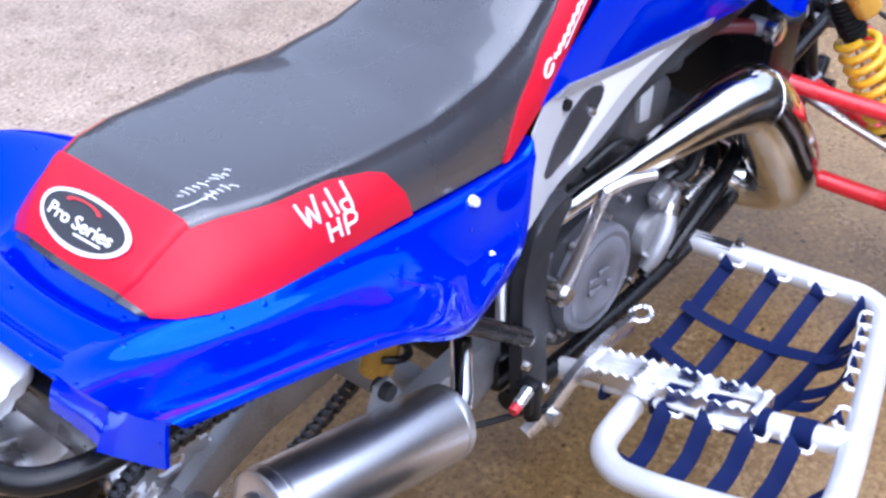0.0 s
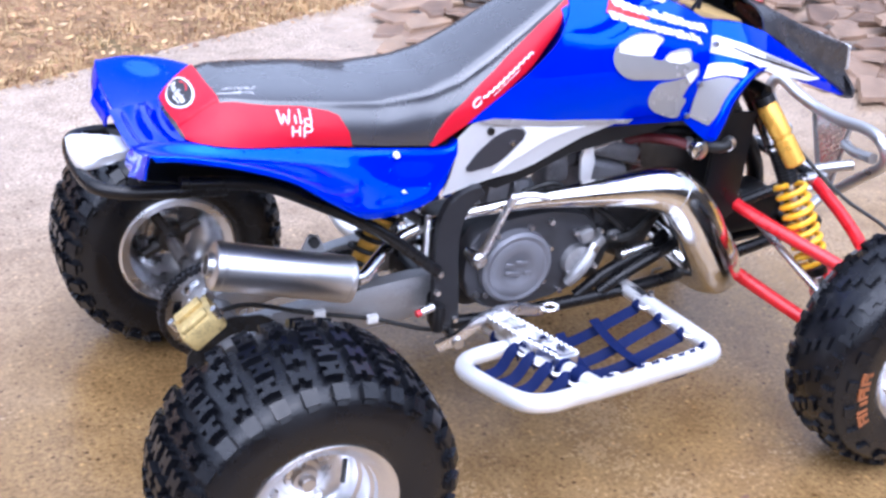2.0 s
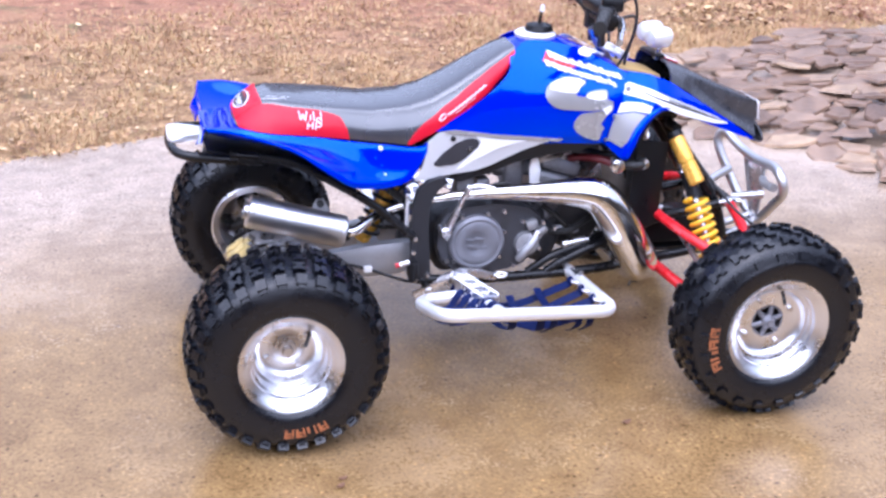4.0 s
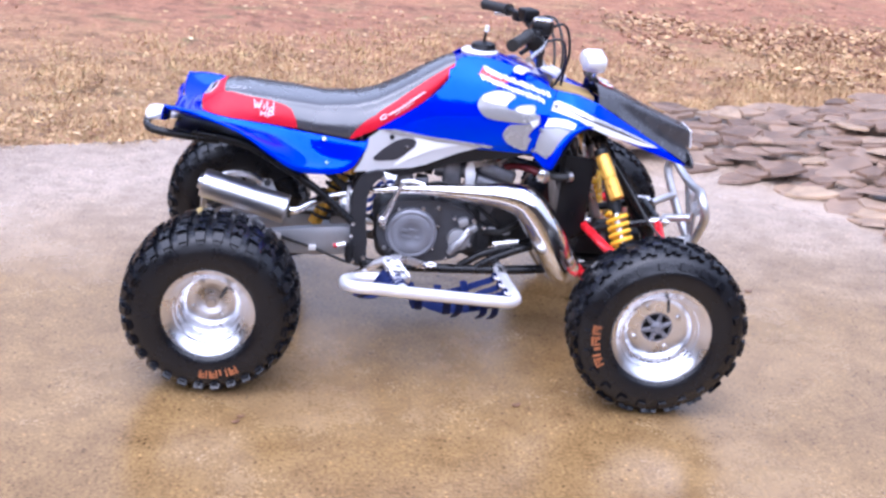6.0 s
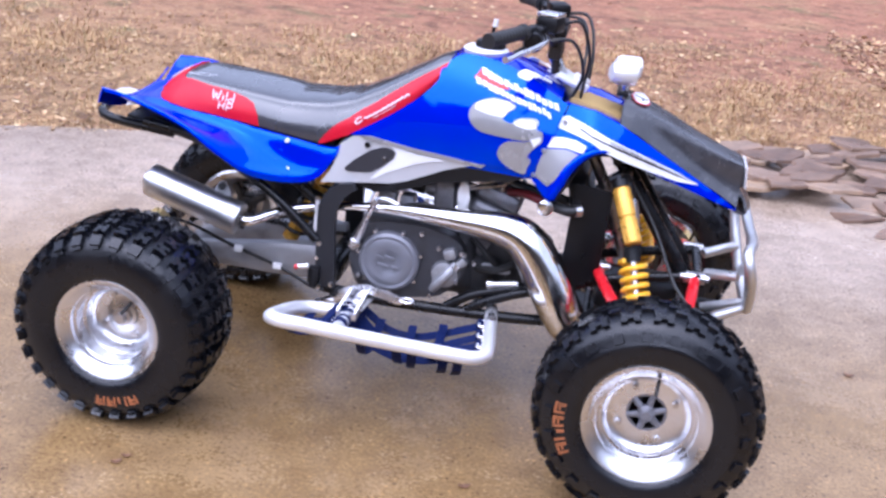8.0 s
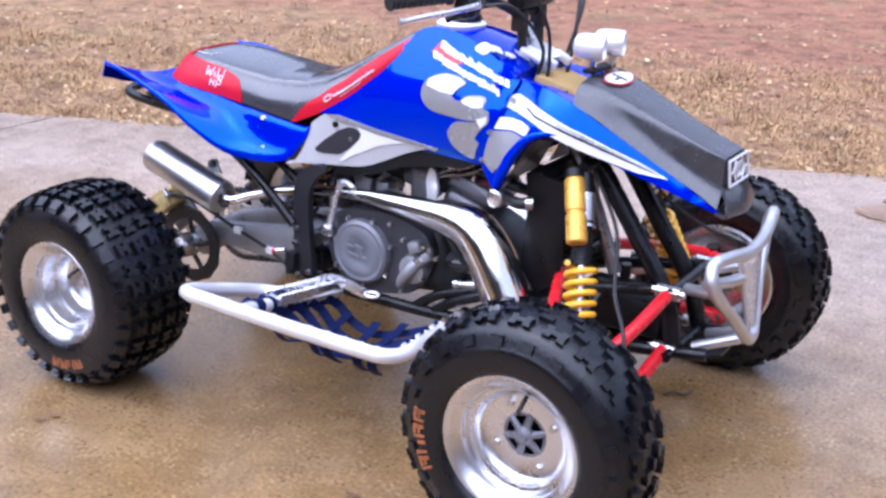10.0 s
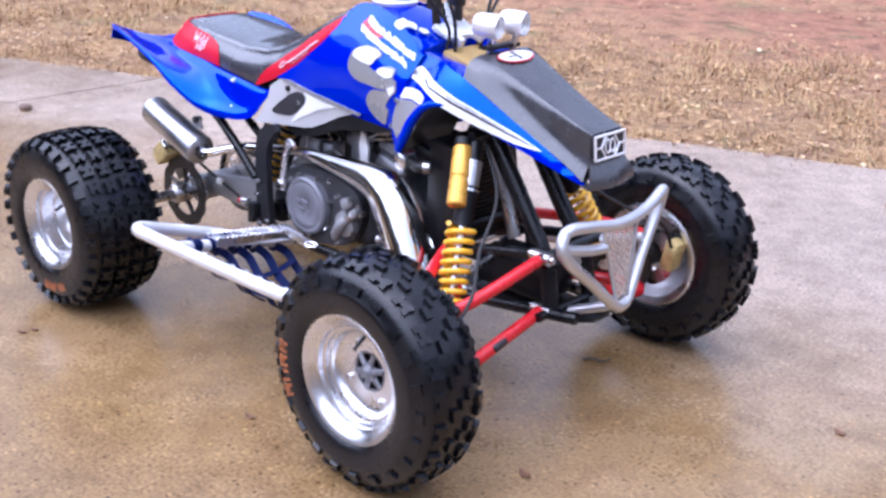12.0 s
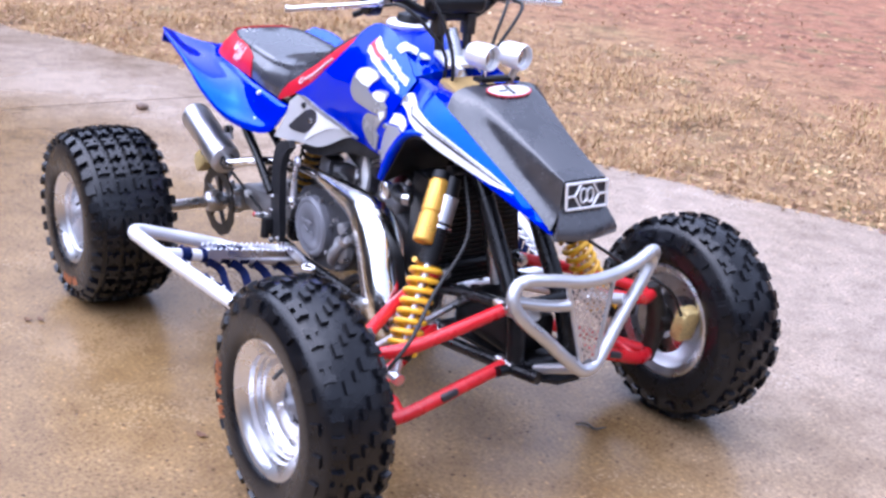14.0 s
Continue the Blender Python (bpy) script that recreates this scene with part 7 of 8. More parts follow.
def build_bars():
    bm = bmesh.new()
    half = [(0.925, 0.0, 0.962), (0.925, 0.05, 0.962), (0.918, 0.095, 0.980), (0.895, 0.150, 1.003), (0.862, 0.225, 1.010), (0.800, 0.352, 1.003)]
    pts = [(x, -y, z) for x, y, z in half[:0:-1]] + half
    tube(bm, pts, 0.0105, n=14, steps=5)
    bar = part("handlebar", bm, BLACK_PLASTIC, quad, "black handlebar with pad, grips and levers")
    for side in (-1, 1):
        bm = bmesh.new()
        a, b = Vector((0.862, side * 0.225, 1.010)), Vector((0.797, side * 0.358, 1.0028))
        ribs = [(0.0, 0.020), (0.06, 0.020), (0.08, 0.0155)]
        for k in range(9):
            t = 0.14 + k * 0.088
            ribs += [(t, 0.0155), (t + 0.012, 0.0170), (t + 0.040, 0.0170), (t + 0.052, 0.0155)]
        ribs += [(0.95, 0.016), (0.97, 0.019), (1.0, 0.018)]
        tube(bm, [a.lerp(b, t) for t, _ in ribs], [r for _, r in ribs], n=18, steps=1)
        part("grip", bm, RUBBER_BLACK, bar, "black ribbed rubber grip")
        bm = bmesh.new()
        tube(bm, [(0.905, side * 0.165, 0.995), (0.915, side * 0.205, 0.992), (0.897, side * 0.270, 0.985), (0.868, side * 0.330, 0.978), (0.850, side * 0.372, 0.972), (0.842, side * 0.385, 0.972)], [0.009, 0.0075, 0.0062, 0.0062, 0.0062, 0.0085], n=10, steps=4)
        part("lever", bm, ALLOY, bar, "bright aluminium lever")
        bm = bmesh.new()
        block(bm, (0.890, side * 0.165, 1.003), (0.045, 0.036, 0.034), Matrix.Rotation(radians(side * 25), 3, "Z"), 0.008)
        part("lever_perch", bm, BLACK_PLASTIC, bar)
    # master cylinder and thumb throttle on the right, switch and perch on the left
    bm = bmesh.new()
    block(bm, (0.915, -0.140, 1.022), (0.060, 0.055, 0.040), Matrix.Rotation(radians(-20), 3, "Z"), 0.010)
    mc = part("master_cylinder", bm, BLACK_PLASTIC, bar, "black brake master cylinder")
    bm = bmesh.new()
    block(bm, (0.915, -0.140, 1.045), (0.056, 0.050, 0.009), Matrix.Rotation(radians(-20), 3, "Z"), 0.003)
    part("reservoir_lid", bm, ALLOY, mc, "bright reservoir lid")
    bm = bmesh.new()
    lathe(bm, [(0.0, -0.018), (0.022, -0.018), (0.025, -0.012), (0.025, 0.014), (0.0, 0.014)], 24, (0.885, -0.195, 0.985))
    tube(bm, [(0.885, -0.195, 0.985), (0.862, -0.205, 0.965), (0.845, -0.215, 0.955)], 0.007, n=8)
    part("thumb_throttle", bm, BLACK_PLASTIC, bar, "black thumb throttle")
    bm = bmesh.new()
    block(bm, (0.912, 0.135, 1.014), (0.055, 0.060, 0.040), Matrix.Rotation(radians(20), 3, "Z"), 0.010)
    part("switch_box", bm, BLACK_PLASTIC, bar, "black switch box")
    bm = bmesh.new()
    block(bm, (0.930, 0, 0.990), (0.045, 0.155, 0.040), None, 0.015, 3)
    part("bar_pad", bm, BLACK_PLASTIC, bar, "black crossbar pad")
    for y in (-0.042, 0.042):
        bm = bmesh.new()
        block(bm, (0.928, y, 0.945), (0.034, 0.026, 0.050), None, 0.006)
        rod(bm, (0.928, y, 0.97), (0.935, y * 0.9, 0.885), 0.011, n=10)
        part("bar_clamp", bm, DARK_STEEL, bar, "dark bar clamp")
    for k, pts in enumerate(([(0.930, -0.125, 1.015), (0.985, -0.120, 1.03), (1.015, -0.08, 0.95), (1.01, -0.05, 0.87), (1.00, -0.045, 0.78)], [(0.90, -0.185, 0.985), (0.975, -0.16, 0.99), (1.005, -0.075, 0.90), (0.98, -0.05, 0.82)],
                             [(0.930, 0.125, 1.01), (0.995, 0.10, 1.01), (1.02, 0.05, 0.92), (1.01, 0.03, 0.80)], [(0.91, 0.18, 0.995), (0.985, 0.15, 0.985), (1.00, 0.07, 0.89), (0.98, 0.04, 0.80)])):
        bm = bmesh.new()
        tube(bm, pts, 0.0042, n=8, steps=7)
        part("cable", bm, RUBBER_BLACK, bar, "black control cable")
    # white top plate pieces behind the hood
    bm = bmesh.new()
    block(bm, (0.965, 0.0, 0.872), (0.060, 0.110, 0.012), Matrix.Rotation(radians(24), 3, "Y"), 0.004)
    block(bm, (1.000, 0.035, 0.862), (0.045, 0.016, 0.020), Matrix.Rotation(radians(24), 3, "Y"), 0.004)
    block(bm, (1.000, -0.035, 0.862), (0.045, 0.016, 0.020), Matrix.Rotation(radians(24), 3, "Y"), 0.004)
    part("top_clamp", bm, ALLOY_TUBE, bar, "pale aluminium stem clamp")
    # two round lamps on the nose
    for y, x in ((-0.042, 1.118), (0.040, 1.126)):
        m = pose(x - 0.012, y, 0.908, 0, 92, 16)
        bm = bmesh.new()
        lathe(bm, [(0.0, -0.040), (0.012, -0.039), (0.023, -0.033), (0.0275, -0.022), (0.0285, -0.006), (0.0285, 0.024), (0.0265, 0.028), (0.0245, 0.016), (0.0, 0.010)], 32, axis="Z", m=m)
        lamp = part("spot_lamp", bm, ALLOY_TUBE, quad, "small chromed round spot lamp")
        bm = bmesh.new()
        lathe(bm, [(0.0, 0.018), (0.014, 0.0170), (0.0245, 0.0145), (0.0245, 0.012), (0.0, 0.012)], 32, axis="Z", m=m)
        part("lens", bm, LAMP_GLASS, lamp, "clear lens")
        bm = bmesh.new()
        tube(bm, [(x - 0.004, y, 0.884), (x - 0.008, y * 0.9, 0.868), (x - 0.012, y * 0.8, 0.846)], 0.008, n=10)
        part("lamp_stem", bm, STEEL, lamp)
    bm = bmesh.new()
    block(bm, (1.108, 0, 0.857), (0.03, 0.11, 0.010), None, 0.003)
    part("lamp_bracket", bm, BLACK_PLASTIC, quad)


def build_nerf():
    def mk(side):
        def Q(x, w, z):
            return Vector((x, side * w, z))
        rail = [Q(0.858, 0.125, 0.250), Q(0.870, 0.25, 0.253), Q(0.880, 0.362, 0.257), Q(0.879, 0.410, 0.261), Q(0.855, 0.446, 0.267), Q(0.80, 0.467, 0.277), Q(0.60, 0.522, 0.310), Q(0.46, 0.557, 0.334), Q(0.415, 0.562, 0.338), Q(0.382, 0.538, 0.332),
                Q(0.373, 0.462, 0.307), Q(0.374, 0.355, 0.273), Q(0.385, 0.305, 0.258), Q(0.42, 0.272, 0.250), Q(0.50, 0.262, 0.249)]
        bm = bmesh.new()
        tube(bm, rail, 0.0172, n=16, steps=6)
        bar = part("nerf_bar", bm, ALLOY_TUBE, quad, "satin aluminium nerf bar with blue foot net")
        bm = bmesh.new()
        rod(bm, Q(0.508, 0.13, 0.236), Q(0.538, 0.535, 0.321), 0.0165, n=14)
        part("peg_tube", bm, ALLOY_TUBE, bar)
        bm = bmesh.new()
        rod(bm, Q(0.855, 0.10, 0.250), Q(0.866, 0.205, 0.2545), 0.0155, n=14)
        part("frame_stub", bm, STRUT_GREY, bar)
        # toothed foot peg
        pa, pb = Q(0.512, 0.175, 0.266), Q(0.535, 0.425, 0.312)
        d = (pb - pa)
        peg = None
        for off in (-0.022, 0.022):
            bm = bmesh.new()
            top = []
            for k in range(33):
                t = k / 32
                top.append((t, 0.011 + (0.006 if k % 2 else 0.0)))
            outline = [(0, -0.010)] + top + [(1, -0.010)]
            slab(bm, outline, lambda u, v, q: pa + d * u + Vector((off + q - 0.002, 0, v)), 0.004)
            if peg is None:
                peg = part("foot_peg", bm, ALLOY, bar, "toothed aluminium foot peg")
            else:
                part("peg_plate", bm, ALLOY, peg)
        for t in (0.03, 0.33, 0.64, 0.97):
            bm = bmesh.new()
            block(bm, pa + d * t, (0.046, 0.012, 0.016), None, 0.002)
            part("peg_spacer", bm, ALLOY, peg)
        bm = bmesh.new()
        block(bm, pa + d * 0.5 + Vector((0, 0, -0.012)), (0.05, 0.25, 0.006), Matrix.Rotation(radians(-side * 10.3) * -1 if side > 0 else radians(-10.3), 3, "X"), 0.002)
        part("peg_base", bm, ALLOY_TUBE, peg)
        # webbing: straps from the front tube back to the peg, cross straps from the rail inwards
        def front_at(w):
            return Q(0.858 + (w - 0.125) * 0.11, w, 0.250 + (w - 0.125) * 0.05)

        def peg_at(w):
            return Q(0.508 + (w - 0.13) * 0.072, w, 0.236 + (w - 0.13) * 0.214)
        sag = 0.095

        def rail_at(x):
            return Q(x, ease(x, [0.46, 0.60, 0.80, 0.855], [0.557, 0.522, 0.467, 0.446]), ease(x, [0.46, 0.60, 0.80, 0.855], [0.334, 0.310, 0.277, 0.267]))

        def tab(at, way):
            """A small loop of bar welded to the inside of the tube, for one strap."""
            way = Vector(way).normalized()
            across = way.cross(Vector((0, 0, 1))).normalized()
            bm = bmesh.new()
            a = at + way * 0.012
            tube(bm, [a + across * 0.017, a + across * 0.016 + way * 0.016, a - across * 0.016 + way * 0.016, a - across * 0.017], 0.0035, n=8, steps=3)
            part("strap_tab", bm, ALLOY_TUBE, bar)

        def strap(name, pts):
            bm = bmesh.new()
            tube(bm, pts, 0.01, n=8, steps=4, flat=(0.0112, 0.0014))
            part(name, bm, WEBBING, bar, "navy webbing strap")
        inward = Q(-0.25, -1, 0)
        for i, w in enumerate((0.215, 0.285, 0.352, 0.418)):
            f, p = front_at(w), peg_at(w)
            tab(f, (-1, 0, 0))
            depth = sag * (1.0 - 0.22 * abs(w - 0.30) / 0.10)
            hang = []
            for t in np.linspace(0.1, 0.92, 8):
                q = f.lerp(p, t)
                q.y -= side * 0.030 * t
                q.z -= depth * math.sin(math.pi * t ** 1.5) ** 0.8
                hang.append(q)
            strap("net_strap", [f + Vector((-0.024, 0, -0.014)), f + Vector((-0.030, 0, 0.004)), f + Vector((-0.036, 0, -0.006))] + hang + [p + Vector((0.018, 0, -0.012)), p + Vector((0.0, 0, -0.020)), p + Vector((-0.018, 0, -0.004)), p + Vector((-0.004, 0, 0.0185))])
        for i, x in enumerate((0.590, 0.675, 0.755)):
            r = rail_at(x)
            pts = []
            for t in np.linspace(0.06, 1, 8):
                q = r.lerp(Q(x - 0.01, 0.195, 0.25), t)
                q.z -= sag * math.sin(math.pi * min(1.0, max(0.0, (0.86 - x) / 0.345)) ** 1.5) ** 0.8 * math.sin(math.pi * min(1, t * 0.86 + 0.04)) ** 0.6 - 0.003
                pts.append(q)
            strap("cross_strap", [r + inward.normalized() * 0.022 + Vector((0, 0, -0.010)), r + inward.normalized() * 0.030 + Vector((0, 0, 0.002))] + pts[1:])
        for x in (0.825, 0.790, 0.755, 0.715, 0.675, 0.590):
            tab(rail_at(x), inward)
        for x in (0.825, 0.790, 0.715):
            r = rail_at(x)
            e = r.lerp(Q(x - 0.015, 0.395, 0.19), 1.0)
            strap("net_loop", [r + inward.normalized() * 0.022 + Vector((0, 0, -0.010)), r + inward.normalized() * 0.030 + Vector((0, 0, 0.002)), r.lerp(e, 0.45) + Vector((0, 0, -0.012)), e])
        # heel straps hang from the peg tube to one strap along the rear loop
        for w in (0.315, 0.370, 0.425, 0.480):
            a = peg_at(w)
            b = Q(0.412, w, 0.232 + (w - 0.305) * 0.30)
            tab(a, (-1, 0, 0))
            strap("heel_strap", [a + Vector((-0.022, 0, -0.016)), a + Vector((-0.030, 0, 0.008)), a + Vector((-0.042, 0, 0.0)), a.lerp(b, 0.6) + Vector((0, 0, -0.012)), b + Vector((0.0, 0, -0.004))])
        for w in (0.315, 0.370, 0.425, 0.480):
            bm = bmesh.new()
            rod(bm, peg_at(w - 0.013), peg_at(w + 0.013), 0.0190, n=14)
            part("webbing_sleeve", bm, WEBBING, bar)
        strap("heel_cross_strap", [Q(0.415, 0.285, 0.240), Q(0.412, 0.36, 0.240), Q(0.410, 0.44, 0.262), Q(0.420, 0.51, 0.292), Q(0.455, 0.545, 0.322)])
        for p in (Q(0.868, 0.215, 0.2715), Q(0.52, 0.275, 0.249)):
            bm = bmesh.new()
            bolt_head(bm, p, (0, 0, 1), 0.008, 0.009)
            part("bolt", bm, STEEL, bar)
    mk(-1)
    mk(1)
    # brake pedal on the right
    bm = bmesh.new()
    tube(bm, [(0.396, -0.166, 0.215), (0.435, -0.176, 0.236), (0.475, -0.184, 0.268), (0.518, -0.188, 0.286), (0.560, -0.187, 0.284), (0.605, -0.182, 0.270), (0.626, -0.180, 0.267)], 0.01, n=10, steps=5, flat=(0.007, 0.011))
    ped = part("brake_pedal", bm, ALLOY, quad, "polished aluminium brake pedal")
    bm = bmesh.new()
    ring = [(0.640 + 0.017 * math.cos(a), -0.184 + 0.014 * math.sin(a), 0.269 + 0.002 * (k % 2)) for k, a in enumerate(np.linspace(0, 2 * math.pi, 25)[:-1])]
    tube(bm, ring, 0.0045, n=8, steps=1, closed=True)
    part("pedal_tip", bm, ALLOY, ped, "toothed pedal tip")
    bm = bmesh.new()
    rod(bm, (0.432, -0.13, 0.230), (0.432, -0.192, 0.230), 0.011, n=14)
    part("pedal_pivot", bm, STEEL, ped)
    bm = bmesh.new()
    rod(bm, (0.385, -0.180, 0.320), (0.385, -0.183, 0.268), 0.012, n=12)
    block(bm, (0.385, -0.175, 0.30), (0.03, 0.03, 0.045), None, 0.006)
    rc = part("rear_master_cylinder", bm, BLACK_PLASTIC, quad, "black rear brake master cylinder")
    bm = bmesh.new()
    rod(bm, (0.372, -0.185, 0.325), (0.345, -0.188, 0.320), 0.008, n=12)
    part("banjo_bolt", bm, ALLOY, rc)
    bm = bmesh.new()
    rod(bm, (0.345, -0.188, 0.320), (0.335, -0.189, 0.318), 0.007, n=12)
    part("red_boot", bm, RED_DECAL, rc)


build_frame()
build_rear_axle()
build_engine()
build_exhaust()
build_front_end()
build_bumper()
build_bars()
build_nerf()


# ---- flat stones piled beside the drive ----
def stone_mesh(seed):
    rnd = random.Random(seed)
    n = rnd.randint(5, 7)
    L, W = rnd.uniform(0.11, 0.21), rnd.uniform(0.07, 0.12)
    th = rnd.uniform(0.012, 0.024)
    pts = []
    for k in range(n):
        a = 2 * math.pi * (k + rnd.uniform(-0.28, 0.28)) / n
        r = rnd.uniform(0.62, 1.18)
        pts.append((L * r * math.cos(a), W * r * math.sin(a)))
    bm = bmesh.new()
    slab(bm, pts, lambda u, v, d: Vector((u * (1 - 0.06 * d / th), v * (1 - 0.06 * d / th), d)), th)
    top = [e for e in bm.edges if all(v.co.z > th * 0.5 for v in e.verts)]
    bmesh.ops.bevel(bm, geom=top, offset=0.003, segments=1, affect="EDGES", profile=0.5)
    bmesh.ops.triangulate(bm, faces=[f for f in bm.faces if len(f.verts) > 4])
    bmesh.ops.subdivide_edges(bm, edges=bm.edges, cuts=1, use_grid_fill=True)
    for v in bm.verts:
        q = noise.noise_vector(v.co * 14 + Vector((seed, 0, 0)))
        v.co += Vector((q.x * 0.012, q.y * 0.012, q.z * 0.006))
    bmesh.ops.recalc_face_normals(bm, faces=bm.faces)
    me = bpy.data.meshes.new("flat_stone")
    bm.to_mesh(me)
    bm.free()
    me.polygons.foreach_set("use_smooth", [True] * len(me.polygons))
    me.set_sharp_from_angle(angle=radians(14))
    me.materials.append(STONE)
    return me, th


def build_stones():
    kinds = [stone_mesh(k) for k in range(16)]
    rnd = random.Random(21)
    # the pile: its near side runs along the drive
    pile = [(1.30, 2.10), (1.85, 2.10), (2.15, 1.98), (2.42, 1.80), (2.62, 1.58), (2.80, 1.20), (3.05, 0.75), (3.45, 0.45), (4.1, 0.8), (4.6, 1.9), (4.6, 4.0), (3.9, 3.86), (3.2, 3.56), (2.2, 3.12), (1.5, 2.82)]

    def inside(x, y):
        hit = False
        for (x0, y0), (x1, y1) in zip(pile, pile[1:] + pile[:1]):
            if (y0 > y) != (y1 > y) and x < x0 + (x1 - x0) * (y - y0) / (y1 - y0):
                hit = not hit
        return hit
    placed = []
    spots = []
    for i in range(19):
        for k in range(30):
            x = 1.2 + 0.18 * i + 0.09 * (k % 2) + rnd.uniform(-0.06, 0.06)
            y = 0.45 + 0.122 * k + rnd.uniform(-0.04, 0.04)
            if inside(x, y):
                spots.append((k, Vector((x, y, 0))))
    for row, p in spots:
        me, th = kinds[rnd.randrange(16)]
        ob = new("flat_stone", me)
        lift = 0.0
        for q, z in placed:
            if (q - p).length < 0.15:
                lift = max(lift, z)
        lift = min(lift, 0.07)
        base = 0.0 if edge_side(p.x, p.y) < 0.02 else -0.02
        z = base + lift + 0.002
        ob.matrix_basis = pose(p.x, p.y, z, rnd.uniform(-4, 4) + 3, rnd.uniform(-4, 4), rnd.choice((15, 30, 195, 210)) + rnd.uniform(-22, 22)) @ Matrix.Diagonal((rnd.uniform(0.75, 1.05),) * 2 + (1, 1))
        placed.append((p, z - base + th * 0.8))
        tagged(ob, "flat brown flagstone lying in a loose pile beside the drive", "stone", "flagstones of the pile")


# ---- litter and dry grass on the lawn ----
def build_litter():
    rnd = random.Random(8)
    verts, faces = [], []

    def leaf(x, y, z, size, yaw, tilt, curl):
        m = Matrix.Translation((x, y, z)) @ Euler((tilt, rnd.uniform(-0.25, 0.25), yaw)).to_matrix().to_4x4()
        base = len(verts)
        for u, w in ((-1.0, 0.12), (-0.35, 0.55), (0.35, 0.5), (1.0, 0.08)):
            for s in (-1, 1):
                verts.append(m @ Vector((u * size, s * w * size, curl * size * (u * u + 0.8 * w * w))))
        for k in range(3):
            faces.append((base + 2 * k, base + 2 * k + 1, base + 2 * k + 3, base + 2 * k + 2))
    count = 0
    while count < 20000:
        d = rnd.random() ** 1.3 * 4.2
        along = rnd.uniform(-7, 8)
        p = EDGE_AT + EDGE_DIR * along + EDGE_OUT * (d - 0.05)
        if noise.noise(Vector((p.x * 0.6, p.y * 0.6, 1.7))) < -0.22 - 0.25 * (d < 2.0) and rnd.random() < 0.8:
            continue
        reach = 1.8 - 1.1 * min(1.0, max(0.0, (p.x - 1.6) / 1.2))
        if d > reach and rnd.random() < (d - reach) / 1.6:
            continue
        leaf(p.x, p.y, -0.022 + rnd.uniform(0.0, 0.03), rnd.uniform(0.007, 0.019), rnd.uniform(0, 6.28), rnd.uniform(-0.35, 0.35), rnd.uniform(0.05, 0.35))
        count += 1
    # drifts of leaves further out on the clay
    count = 0
    while count < 9000:
        d, along = 1.8 + rnd.random() * 7.0, rnd.uniform(-9, 9)
        p = EDGE_AT + EDGE_DIR * along + EDGE_OUT * d
        drift = noise.noise(Vector((p.x * 0.35, p.y * 0.7, 8.3))) + 0.5 * noise.noise(Vector((p.x * 1.6, p.y * 1.6, 2.3)))
        if drift < 0.05 and rnd.random() < 0.85:
            continue
        leaf(p.x, p.y, -0.025 + rnd.uniform(0.0, 0.05), rnd.uniform(0.010, 0.024), rnd.uniform(0, 6.28), rnd.uniform(-0.5, 0.5), rnd.uniform(0.1, 0.4))
        count += 1
    # the dark drift beyond the flagstones
    count = 0
    while count < 5000:
        p = Vector((rnd.uniform(2.6, 7.0), rnd.uniform(4.3, 7.0), 0))
        if noise.noise(Vector((p.x * 0.5, p.y * 0.9, 4.1))) + 0.4 * noise.noise(Vector((p.x * 2, p.y * 2, 6.1))) < 0.0:
            continue
        leaf(p.x, p.y, -0.025 + rnd.uniform(0.0, 0.06), rnd.uniform(0.012, 0.030), rnd.uniform(0, 6.28), rnd.uniform(-0.8, 0.8), rnd.uniform(0.2, 0.5))
        count += 1
    me = bpy.data.meshes.new("leaf_litter")
    me.from_pydata([tuple(v) for v in verts], [], faces)
    me.materials.append(LEAF)
    tagged(new("leaf_litter", me), "curled brown dead leaves scattered over the lawn", "leaf litter", kind="stuff")
    verts2, faces2 = [], []
    for k in range(120000):
        d = rnd.random() ** 1.6 * 5.0
        along = rnd.uniform(-7, 8)
        p = EDGE_AT + EDGE_DIR * along + EDGE_OUT * (d - 0.03)
        a = rnd.uniform(0, 6.28)
        tuft = noise.noise(Vector((p.x * 3.2, p.y * 3.2, 5.5)))
        if (tuft < -0.12 and rnd.random() < 0.75) or (d > 2.2 - 1.3 * min(1.0, max(0.0, (p.x - 1.6) / 1.2)) and rnd.random() < 0.35 + (d - 2.2) / 1.5):
            continue
        tall = 1.0 + 1.3 * max(0.0, tuft)
        hgt, ln = rnd.uniform(0.008, 0.035) * tall, rnd.uniform(0.02, 0.055) * tall
        w = 0.0022 + 0.0016 * d / 4
        dx, dy = math.cos(a), math.sin(a)
        z = -0.028
        b = len(verts2)
        verts2 += [(p.x - dy * w, p.y + dx * w, z), (p.x + dy * w, p.y - dx * w, z), (p.x + dx * ln * 0.5 + dy * w * 0.7, p.y + dy * ln * 0.5 - dx * w * 0.7, z + hgt), (p.x + dx * ln * 0.5 - dy * w * 0.7, p.y + dy * ln * 0.5 + dx * w * 0.7, z + hgt), (p.x + dx * ln, p.y + dy * ln, z + hgt * 0.8)]
        faces2 += [(b, b + 1, b + 2, b + 3), (b + 3, b + 2, b + 4)]
    me = bpy.data.meshes.new("dry_grass")
    me.from_pydata(verts2, [], faces2)
    me.materials.append(STRAW)
    tagged(new("dry_grass", me), "short dry straw-coloured winter grass of the lawn", "grass", kind="stuff")


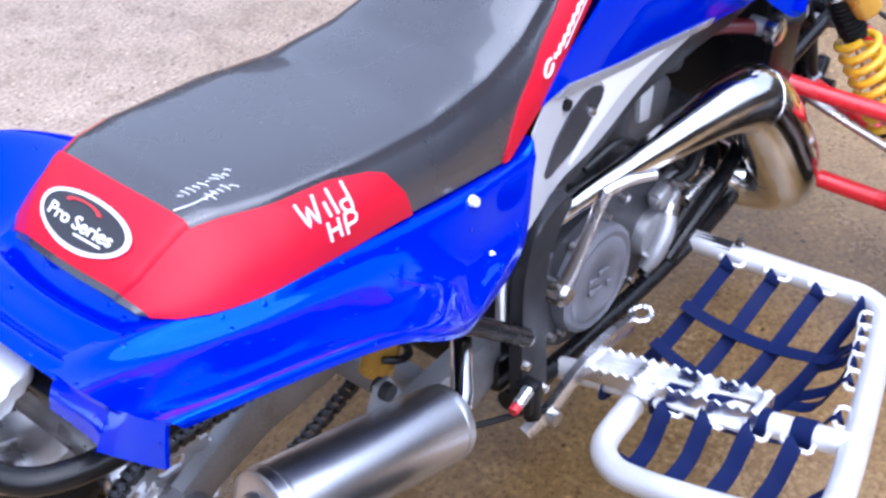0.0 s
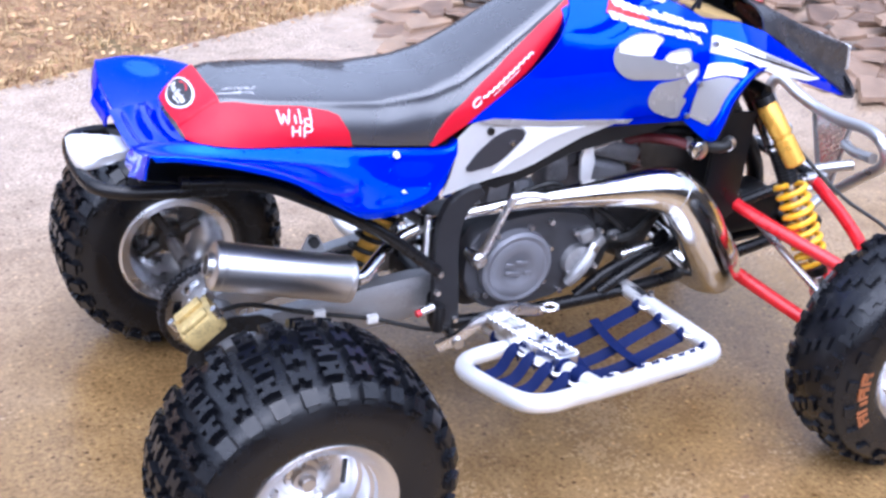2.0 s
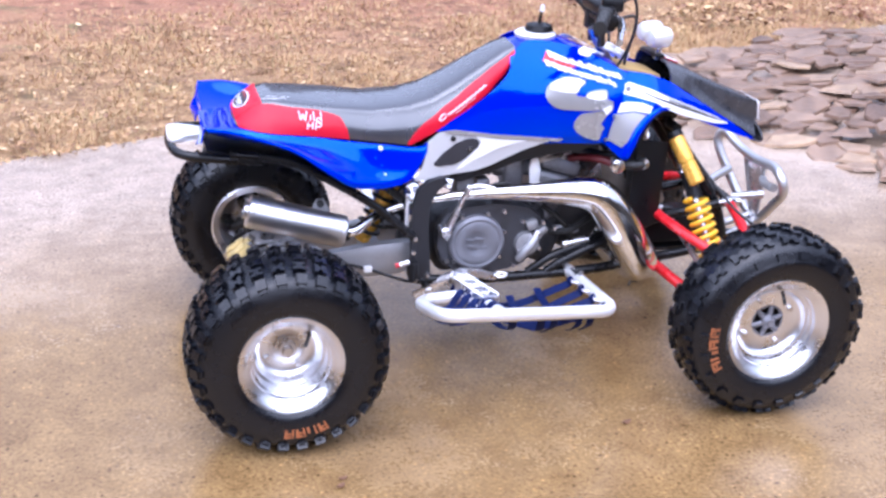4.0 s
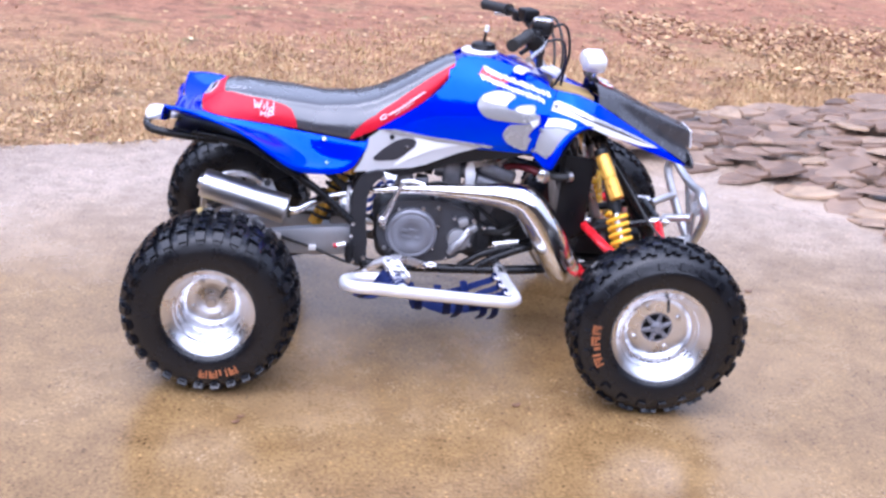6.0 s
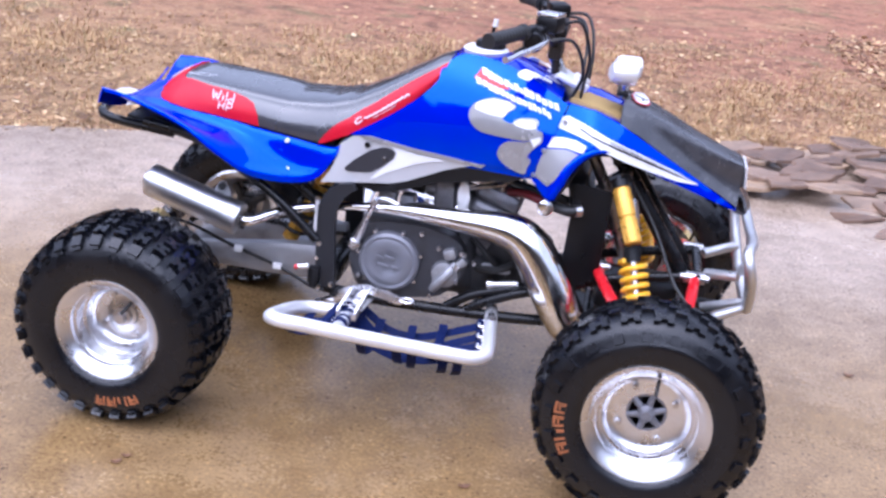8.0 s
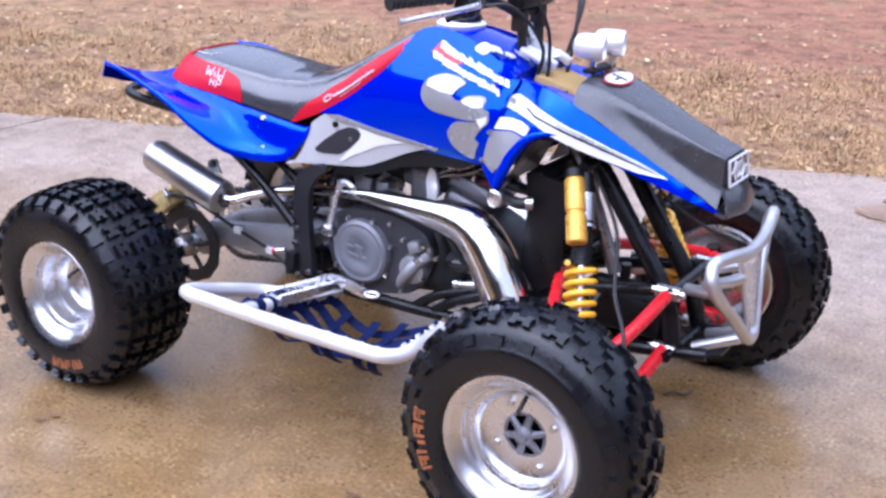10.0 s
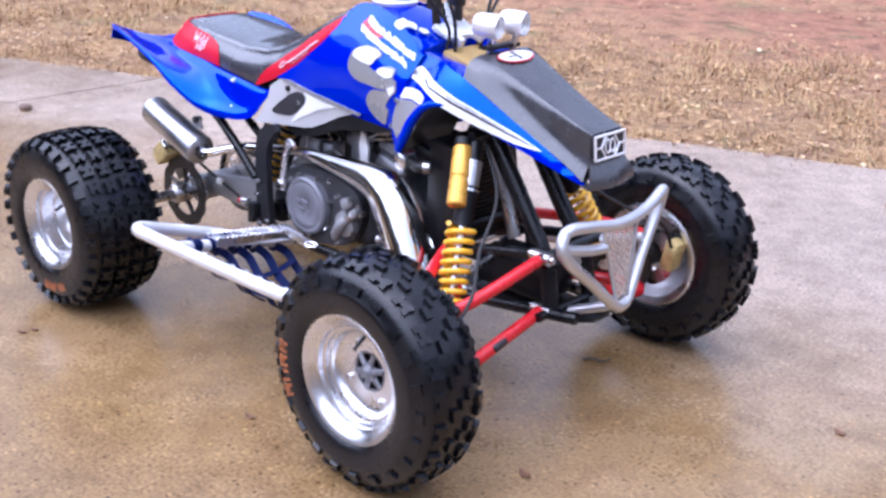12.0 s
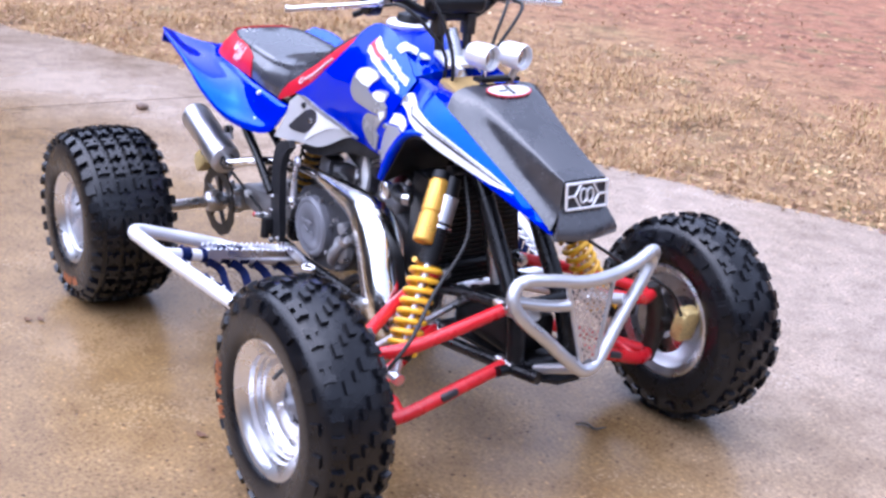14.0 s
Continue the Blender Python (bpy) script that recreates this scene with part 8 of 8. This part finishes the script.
def build_scraps():
    """A few loose bits on the drive."""
    rnd = random.Random(3)
    bm = bmesh.new()
    tube(bm, [(1.235, 0.255, 0.004), (1.25, 0.275, 0.007), (1.28, 0.28, 0.006), (1.295, 0.30, 0.012)], [0.003, 0.0035, 0.003, 0.002], n=6)
    tw = part("twig", bm, DARK_STEEL)
    tw.data.materials[0] = JOINT
    tagged(tw, "small dark twig on the damp concrete", "twig")
    bm = bmesh.new()
    bmesh.ops.create_icosphere(bm, subdivisions=2, radius=0.03)
    for v in bm.verts:
        v.co += noise.noise_vector(v.co * 40) * 0.008
        v.co.z = max(v.co.z * 0.6, -0.012) + 0.012
    st = part("pebble", bm, STONE)
    st.matrix_basis = pose(-2.05, 0.41, 0.0)
    tagged(st, "small dark stone lying on the drive", "stone")
    for x, y in ((0.105, -0.715), (0.094, -0.746), (0.885, -0.585), (-0.6, -0.9), (0.45, -1.2), (1.5, -0.3), (1.9, 0.4)):
        bm = bmesh.new()
        s = rnd.uniform(0.010, 0.018)
        g = [[(u * s, w * s * (1 - u * u * 0.7), 0.002 + 0.3 * s * u * u + 0.2 * s * w * w) for w in (-0.6, 0, 0.6)] for u in (-1, -0.4, 0.3, 1)]
        lf = part("dead_leaf", patch(g, 0.0008), LEAF)
        lf.matrix_basis = pose(x, y, 0.0, 0, 0, rnd.uniform(0, 360))
        bm.free()
        tagged(lf, "small curled brown leaf on the damp concrete", "leaf", "stray leaves on the drive")


build_stones()
build_litter()
build_scraps()
